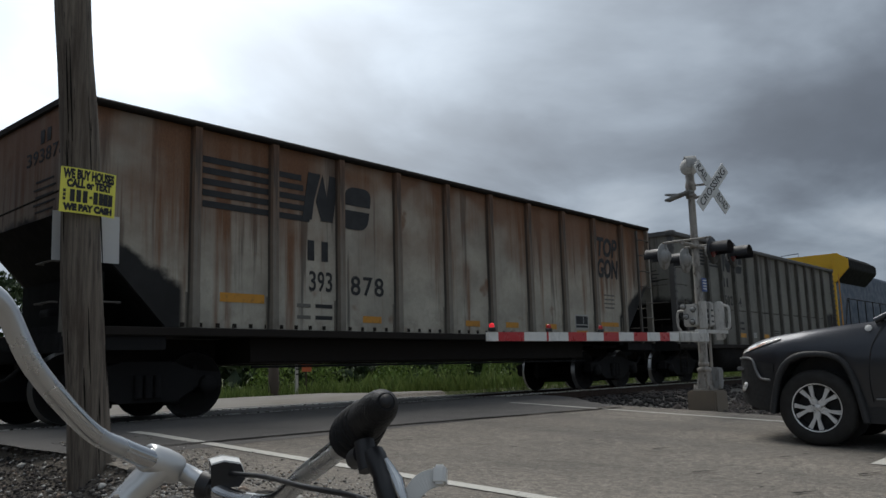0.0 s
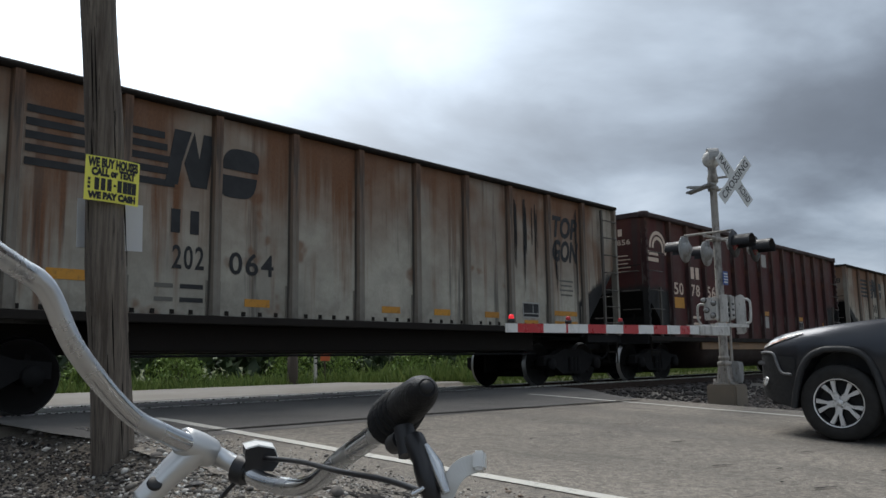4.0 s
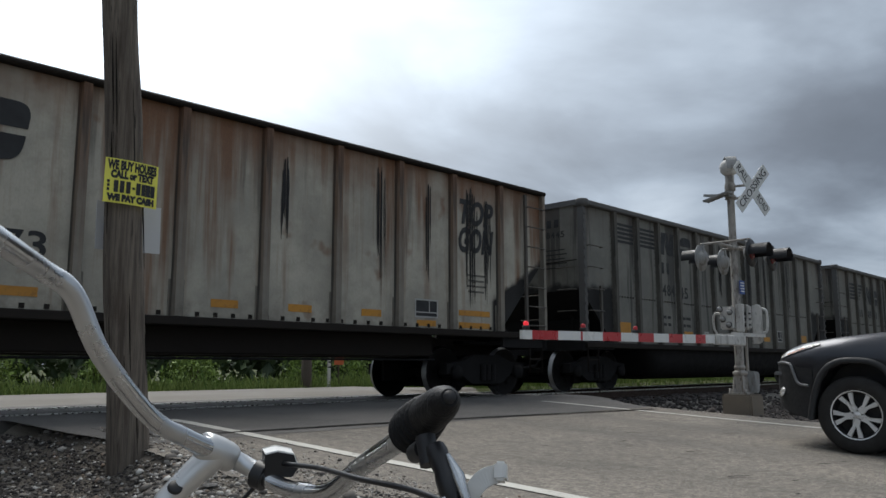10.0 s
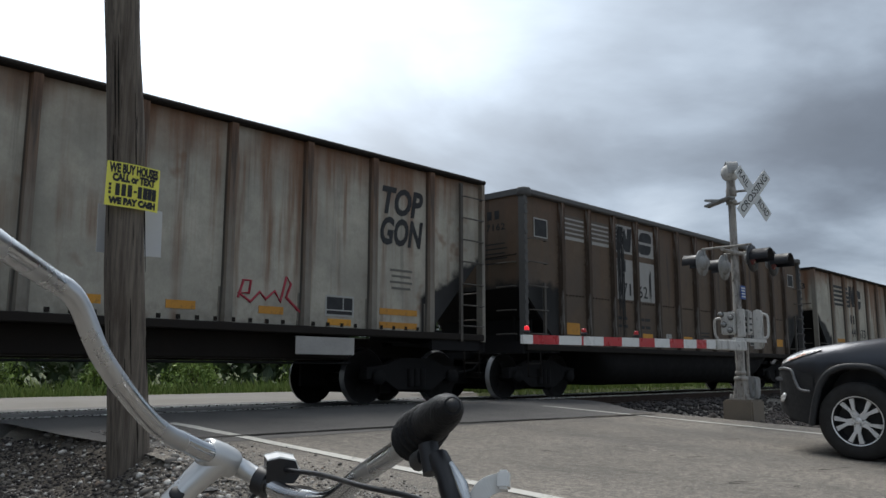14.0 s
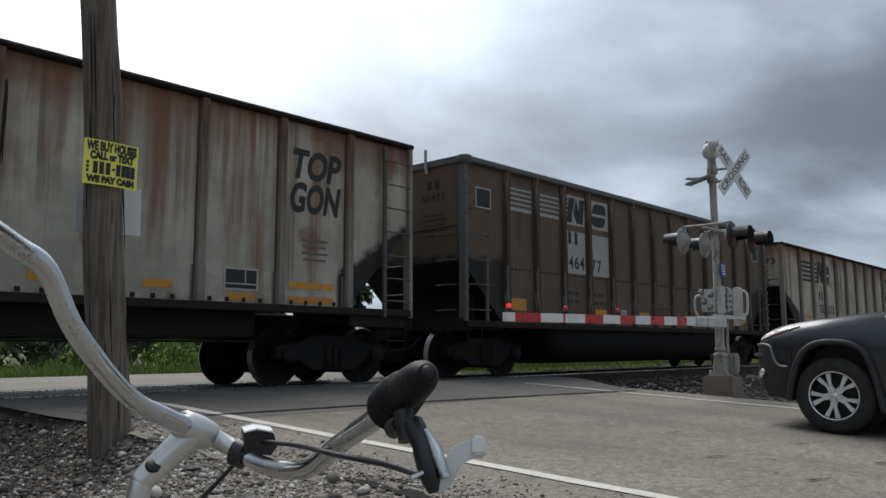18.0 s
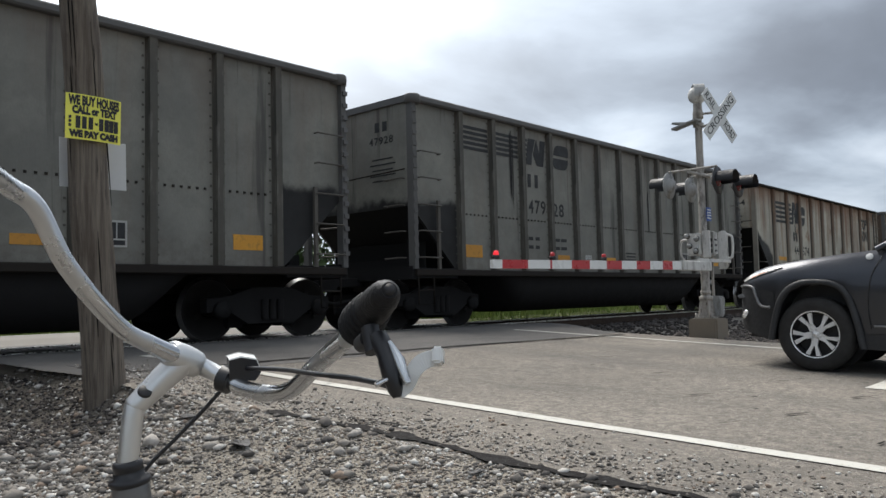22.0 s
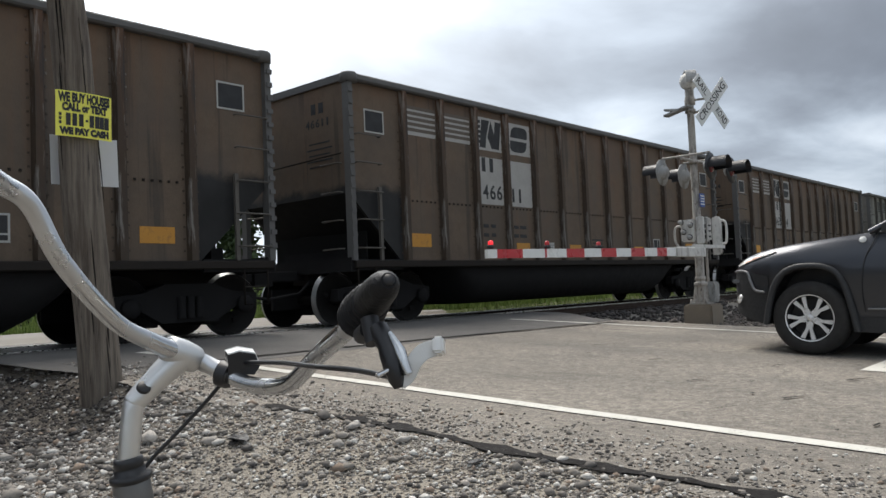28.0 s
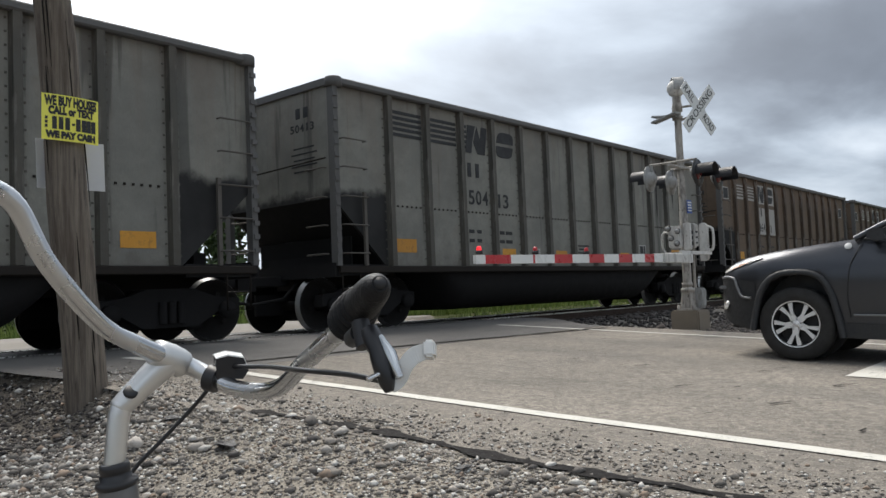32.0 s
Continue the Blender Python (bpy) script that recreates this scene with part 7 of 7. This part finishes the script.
blade = curve([(0.588, 0.795, 1.063), (0.594, 0.790, 1.071), (0.598, 0.786, 1.084), (0.606, 0.782, 1.092), (0.620, 0.777, 1.095)], 5)
sight = (Vector((0.6, 0.785, 1.08)) - bike_eye).normalized()
vs = []
for i, p in enumerate(blade):
    d = (blade[min(i + 1, len(blade) - 1)] - blade[max(i - 1, 0)]).normalized()
    across = d.cross(sight).normalized() * (0.0035 + 0.0040 * math.sin(math.pi * min(1, i / (len(blade) - 1) * 0.65)))
    vs += [p + across - sight * 0.002, p + across + sight * 0.002, p - across + sight * 0.002, p - across - sight * 0.002]
k = len(blade)
part("lever_blade", rounded(Shape().add(vs, [(4 * i + j, 4 * i + (j + 1) % 4, 4 * i + 4 + (j + 1) % 4, 4 * i + 4 + j) for i in range(k - 1) for j in range(4)] + [(3, 2, 1, 0), (4 * k - 4, 4 * k - 3, 4 * k - 2, 4 * k - 1)]).mesh("lever_blade", M["blade"]), 0.001), None, lev, "pale flattened lever blade")
part("lever_tip", rounded(Shape().box(-0.0085, 0.0085, -0.005, 0.005, -0.0075, 0.0075, m=pose(0.620, 0.777, 1.0955, 0, 18, 35)).mesh("lever_tip", M["bike_white"]), 0.002), None, lev, "white squared lever tip")
part("adjuster", Shape().tube([(0.580, 0.800, 1.078), (0.568, 0.803, 1.074)], 0.0025, 6), M["chrome"], lev)
part("cable", Shape().tube(curve([(0.672, 1.15, 1.066), (0.6586, 1.0615, 1.0695), (0.620, 0.951, 1.0725), (0.6105, 0.876, 1.072), (0.588, 0.808, 1.071)], 5), 0.0028, 8), M["bike_plastic"], bike, "black brake cable housing")
part("cable", Shape().tube(curve([(0.662, 1.185, 1.040), (0.645, 1.205, 1.012), (0.62, 1.225, 0.98), (0.590, 1.243, 0.945), (0.565, 1.25, 0.90)], 4), 0.0026, 8), M["bike_plastic"], bike, "black brake cable housing")
lampc = part("lamp_mount", Shape().tube([Vector((0.6575, 1.170, 1.0525)) - Vector((0.003, -0.006, -0.002)), Vector((0.6575, 1.170, 1.0525)) + Vector((0.003, -0.006, -0.002))], 0.0165, 16), M["bike_plastic"], bike, "black rubber lamp strap")
lm = look((0.674, 1.158, 1.0655), (0.78, 1.36, 1.084)) @ Matrix.Scale(0.84, 4)
part("lamp_body", rounded(Shape().prism([(-0.019, -0.012), (0.015, -0.014), (0.022, -0.004), (0.016, 0.012), (-0.004, 0.016), (-0.019, 0.013)], -0.02, 0.016, "z", lm).mesh("lamp_body", M["bike_plastic"]), 0.002), None, lampc)
part("lamp_shell", rounded(Shape().prism([(-0.020, 0.0135), (-0.004, 0.0168), (0.017, 0.0125), (0.0235, -0.004), (0.0255, -0.003), (0.0185, 0.0155), (-0.004, 0.0205), (-0.021, 0.0165)], -0.022, 0.014, "z", lm).mesh("lamp_shell", M["bike_white"]), 0.001), None, lampc, "white rim of the lamp")
# the rest of the bicycle, below the picture's edge
head = Vector((0.548, 1.236, 0.90))
fwd = Vector((0.55, 0.835, 0)).normalized()
gz = land(0.5, 1.2)
axle = Vector((head.x, head.y, 0)) + fwd * 0.20 + Vector((0, 0, gz + 0.33))
crown = Vector((head.x, head.y, gz + 0.62)) + fwd * 0.06
bb = Vector((head.x, head.y, gz + 0.29)) - fwd * 0.42
rear = Vector((head.x, head.y, gz + 0.33)) - fwd * 0.86
part("frame", Shape().tube([head, crown], 0.018, 12).tube([head - Vector((0, 0, 0.03)), bb], 0.018, 10).tube([crown + Vector((0, 0, 0.06)), bb], 0.018, 10).tube([bb, bb + Vector((0, 0, 0.32)) - fwd * 0.12], 0.015, 10).tube([bb, rear], 0.011, 8).tube([bb + Vector((0, 0, 0.25)) - fwd * 0.1, rear], 0.009, 8), M["frame_paint"], bike)
side_v = Vector((-fwd.y, fwd.x, 0))
for g in (-1, 1):
    part("fork_blade", Shape().tube([crown, crown + side_v * g * 0.05 - Vector((0, 0, 0.02)), axle + side_v * g * 0.055], 0.011, 8), M["frame_paint"], bike)
yaw_b = math.degrees(math.atan2(fwd.y, fwd.x))
for c in (axle, rear):
    wq = Matrix.Translation(c) @ pose(0, 0, 0, 0, 0, yaw_b) @ pose(0, 0, 0, 90, 0, 0)
    tyre_p = [(0.31 + 0.019 * math.cos(a), 0.019 * math.sin(a)) for a in (radians(d) for d in range(0, 361, 45))]
    w = part("wheel", Shape().lathe(tyre_p, 40, wq), M["tyre"], bike)
    part("rim", Shape().lathe([(0.292, -0.01), (0.28, -0.008), (0.28, 0.008), (0.292, 0.01)], 36, wq).lathe([(0.0, -0.04), (0.02, -0.04), (0.02, 0.04), (0.0, 0.04)], 12, wq), M["bike_alloy"], w)
    for k in range(16):
        a = 2 * math.pi * k / 16
        part("spoke", Shape().tube([wq @ Vector((0.018 * math.cos(a + 0.8), 0.018 * math.sin(a + 0.8), 0.03 * (-1) ** k)), wq @ Vector((0.282 * math.cos(a), 0.282 * math.sin(a), 0))], 0.0011, 4, False), M["bike_alloy"], w)

# ---------- green verge and far things ----------
n = Nodes("weed and bush leaves", 0.7)
n.color(n.mix(n.island(), (0.07, 0.12, 0.022), (0.26, 0.36, 0.08)))
n.b.inputs["Subsurface Weight"].default_value = 0.0
M["leaf"] = n.m
n = Nodes("dark tree leaves", 0.75)
n.color(n.mix(n.island(), (0.018, 0.035, 0.012), (0.055, 0.085, 0.025)))
M["tree_leaf"] = n.m
n = Nodes("dry and green grass blades", 0.8)
n.color(n.mix(n.island(), (0.085, 0.145, 0.026), (0.26, 0.32, 0.085)))
M["grass"] = n.m
M["bark"] = plain("grey-brown bark", (0.07, 0.055, 0.042), 0.9, 0, 0.4, 12, 0.6)


def leaf_cloud(count, place, size, material, name, seed, tall=1.0):
    """Many small folded leaves in one mesh."""
    r = np.random.RandomState(seed)
    vs, fs, k = [], [], 0
    for _ in range(count):
        got = place(r)
        if got is None:
            continue
        p = np.array(got)
        s = size * math.exp(r.normal(0, 0.3))
        a = r.normal(size=3)
        a[2] = a[2] * tall + (0.8 if tall > 1 else 0)
        a /= np.linalg.norm(a)
        b = np.cross(a, r.normal(size=3))
        b /= np.linalg.norm(b) + 1e-9
        c = np.cross(a, b)
        vs += [p, p + a * s * 0.5 + b * s * 0.28 + c * s * 0.06, p + a * s, p + a * s * 0.5 - b * s * 0.28 + c * s * 0.06]
        fs += [(k, k + 1, k + 2), (k, k + 2, k + 3)]
        k += 4
    me = bpy.data.meshes.new(name)
    me.from_pydata([tuple(map(float, q)) for q in vs], [], fs)
    me.materials.append(material)
    return me


def blades(count, place, height, name, seed, material):
    r = np.random.RandomState(seed)
    vs, fs, k = [], [], 0
    for _ in range(count):
        x, y, z = place(r)
        h = height * math.exp(r.normal(0, 0.4))
        a = r.uniform(0, 6.28)
        dx, dy = math.cos(a), math.sin(a)
        b = r.uniform(0.1, 0.6) * h
        w = 0.012 + 0.01 * r.uniform()
        vs += [(x - dy * w, y + dx * w, z), (x + dy * w, y - dx * w, z), (x + dx * b * 0.4, y + dy * b * 0.4, z + h * 0.6), (x + dx * b, y + dy * b, z + h)]
        fs += [(k, k + 1, k + 2), (k, k + 2, k + 3), (k + 1, k + 2, k + 3)]
        k += 4
    me = bpy.data.meshes.new(name)
    me.from_pydata(vs, [], fs)
    me.materials.append(material)
    return me


def on_verge(r):
    x, y = r.uniform(4, 62), 20.5 + abs(r.normal(0, 1.0)) * 1.6
    return x, y, land(x, y)


def on_lineside(r):
    x, y = 17.1 + 50 * r.uniform() ** 1.6, r.uniform(13.9, 21)
    return x, y, land(x, y)


thing("lineside_grass", "bright yellow-green grass beside the far rail", "grass", kind="stuff", data=blades(17000, on_lineside, 0.26, "lineside_grass", 12, M["grass"]))
thing("verge_grass", "long green and straw-coloured verge grass", "grass", kind="stuff", data=blades(26000, on_verge, 0.20, "verge_grass", 11, M["grass"]))


def clump(cx, cy, rx, ry, h):
    def place(r):
        a, d, u = r.uniform(0, 6.28), math.sqrt(r.uniform()), r.uniform() ** 0.7
        lump = 0.75 + 0.35 * math.sin(a * 3 + cx) * math.sin(a * 2 + cy) + r.normal(0, 0.08)
        k = (1 - (u * 0.95) ** 2.2) ** 0.5
        x, y = cx + rx * d * k * lump * math.cos(a), cy + ry * d * k * lump * math.sin(a)
        return x, y, land(x, y) + 0.03 + h * u * (0.8 + 0.25 * math.sin(a * 2.3 + cx * 3))
    return place


rnd = random.Random(21)
for i in range(22):
    x = 4.5 + i * 2.35 + rnd.uniform(-0.8, 0.8)
    y = 22.3 + rnd.uniform(-0.6, 1.6)
    h = rnd.choice([0.7, 0.9, 1.1, 1.5])
    bush = thing("bush", "leafy green weed bush on the verge", "bush", group="bushes behind the tracks")
    part("foliage", leaf_cloud(int(900 * h), clump(x, y, 0.7 + 0.35 * h, 0.55 + 0.25 * h, h), 0.095, M["leaf"], "foliage", 100 + i, 1.4), None, bush)
    stems = Shape()
    for k in range(5):
        a = k * 1.3
        stems.tube([(x, y, land(x, y) - 0.02), (x + 0.3 * math.cos(a), y + 0.25 * math.sin(a), land(x, y) + h * 0.8)], [0.012, 0.004], 5)
    part("stems", stems, M["bark"], bush)

for i in range(26):
    x = -6 + i * 4.4 + rnd.uniform(-1.2, 1.2)
    y = 28 + rnd.uniform(0, 6)
    h = rnd.uniform(3.2, 5.4)
    z0 = land(x, y)
    tree = thing("tree", "dark leafy tree in the wood behind the tracks", "tree", group="trees behind the tracks")
    trunk = Shape().tube([(x, y, z0 - 0.1), (x + 0.1, y, z0 + h * 0.45), (x - 0.05, y + 0.1, z0 + h * 0.8)], [0.16, 0.11, 0.04], 8)
    blobs = []
    for k in range(9):
        a = rnd.uniform(0, 6.28)
        q = Vector((x + rnd.uniform(0.3, 1.7) * math.cos(a), y + rnd.uniform(0.3, 1.4) * math.sin(a), z0 + h * (0.12 + 0.78 * k / 8)))
        blobs.append((q, rnd.uniform(0.6, 1.15)))
        trunk.tube([(x, y, z0 + h * (0.1 + 0.5 * k / 8)), q], [0.05, 0.015], 5)
    part("trunk", trunk, M["bark"], tree)

    def crown(r, blobs=blobs):
        q, s = blobs[r.randint(len(blobs))]
        d = r.normal(size=3)
        d = d / np.linalg.norm(d) * s * r.uniform(0.4, 1.1) * np.array((1.2, 1.1, 0.8))
        return q.x + d[0], q.y + d[1], q.z + d[2]

    part("crown", leaf_cloud(2800, crown, 0.26, M["tree_leaf"], "crown", 300 + i), None, tree)

# low far woods that close the view along the track and across the fields


def woods_place(r):
    a = r.uniform(0, 6.28)
    d = r.uniform(120, 190)
    x, y = 5 + d * math.cos(a), 11 + d * math.sin(a)
    return x, y, -0.3 + 7.0 * r.uniform() ** 1.3 * (0.7 + 0.3 * math.sin(a * 23) * math.sin(a * 9))


thing("far_woods", "low dark line of woods on the horizon", "woods", kind="stuff", data=leaf_cloud(9000, woods_place, 3.2, M["tree_leaf"], "far_woods", 77))



def hedge_place(r):
    x = r.uniform(-20, 110)
    return x, 27.0 + r.uniform(0, 2.0), 0.5 + r.uniform() ** 1.2 * (2.1 + 0.6 * math.sin(x * 0.9) + 0.4 * math.sin(x * 2.3))


thing("undergrowth", "dense dark undergrowth at the edge of the wood", "undergrowth", kind="stuff", data=leaf_cloud(16000, hedge_place, 0.42, M["tree_leaf"], "undergrowth", 78))

M["orange_sign"] = plain("faded orange plate", (0.55, 0.13, 0.05), 0.5, 0, 0.15, 6)
stub = thing("wooden_post", "short brown wooden post behind the tracks", "post", pose(15.25, 20.7, land(15.25, 20.7)))
part("post", rounded(Shape().lathe([(0.0, 1.5), (0.15, 1.5), (0.17, -0.1)], 14).mesh("post", M["bark"]), 0.01), None, stub)
marker = thing("white_marker_post", "slim white marker post with dark bands", "post", pose(16.05, 20.6, land(16.05, 20.6)))
part("post", rounded(Shape().box(-0.05, 0.05, -0.03, 0.03, -0.1, 0.95).mesh("post", M["white_metal"]), 0.008), None, marker)
for z in (0.62, 0.78):
    part("band", Shape().box(-0.052, 0.052, -0.034, -0.031, z, z + 0.05), M["sign_ink"], marker)
osign = thing("orange_sign", "small faded orange sign on a thin post", "sign", pose(16.75, 21.0, land(16.75, 21.0)))
part("post", Shape().box(-0.025, 0.025, -0.02, 0.02, -0.1, 1.05), M["bark"], osign)
part("panel", rounded(Shape().box(-0.2, 0.2, -0.03, -0.021, 0.72, 0.98).mesh("panel", M["orange_sign"]), 0.004), None, osign)


# ---------- what moves ----------
# seconds and the place of the front coupling of the first car along the track
TRAVEL = [(0, 36.06), (1, 43.5), (3, 58.32), (6, 80.98), (7, 88.58), (9, 103.55), (13, 133.6), (14, 141.3), (17, 164.78), (19, 180.13), (20, 188.03), (21, 195.95), (23, 211.6), (24, 219.43), (28, 251.08), (31, 275.3), (32, 283.4)]


def travel(t):
    for (a, xa), (b, xb) in zip(TRAVEL, TRAVEL[1:]):
        if t <= b:
            return xa + (xb - xa) * (t - a) / (b - a)
    return TRAVEL[-1][1]


def motions():
    for car, i in CARS:
        walk(car, [(t, pose(x - PITCH / 2 - i * PITCH + {8: 0.18, 13: 0.13}.get(i, 0.0), TRACK_Y, RAIL_Z)) for t, x in TRAVEL])
    for w, dx in WHEELS:
        walk(w, [(k / 15, pose(dx, 0, 0.4575, 0, math.degrees((travel(k / 15) - TRAVEL[0][1]) / 0.4575), 0)) for k in range(481)])


motions()
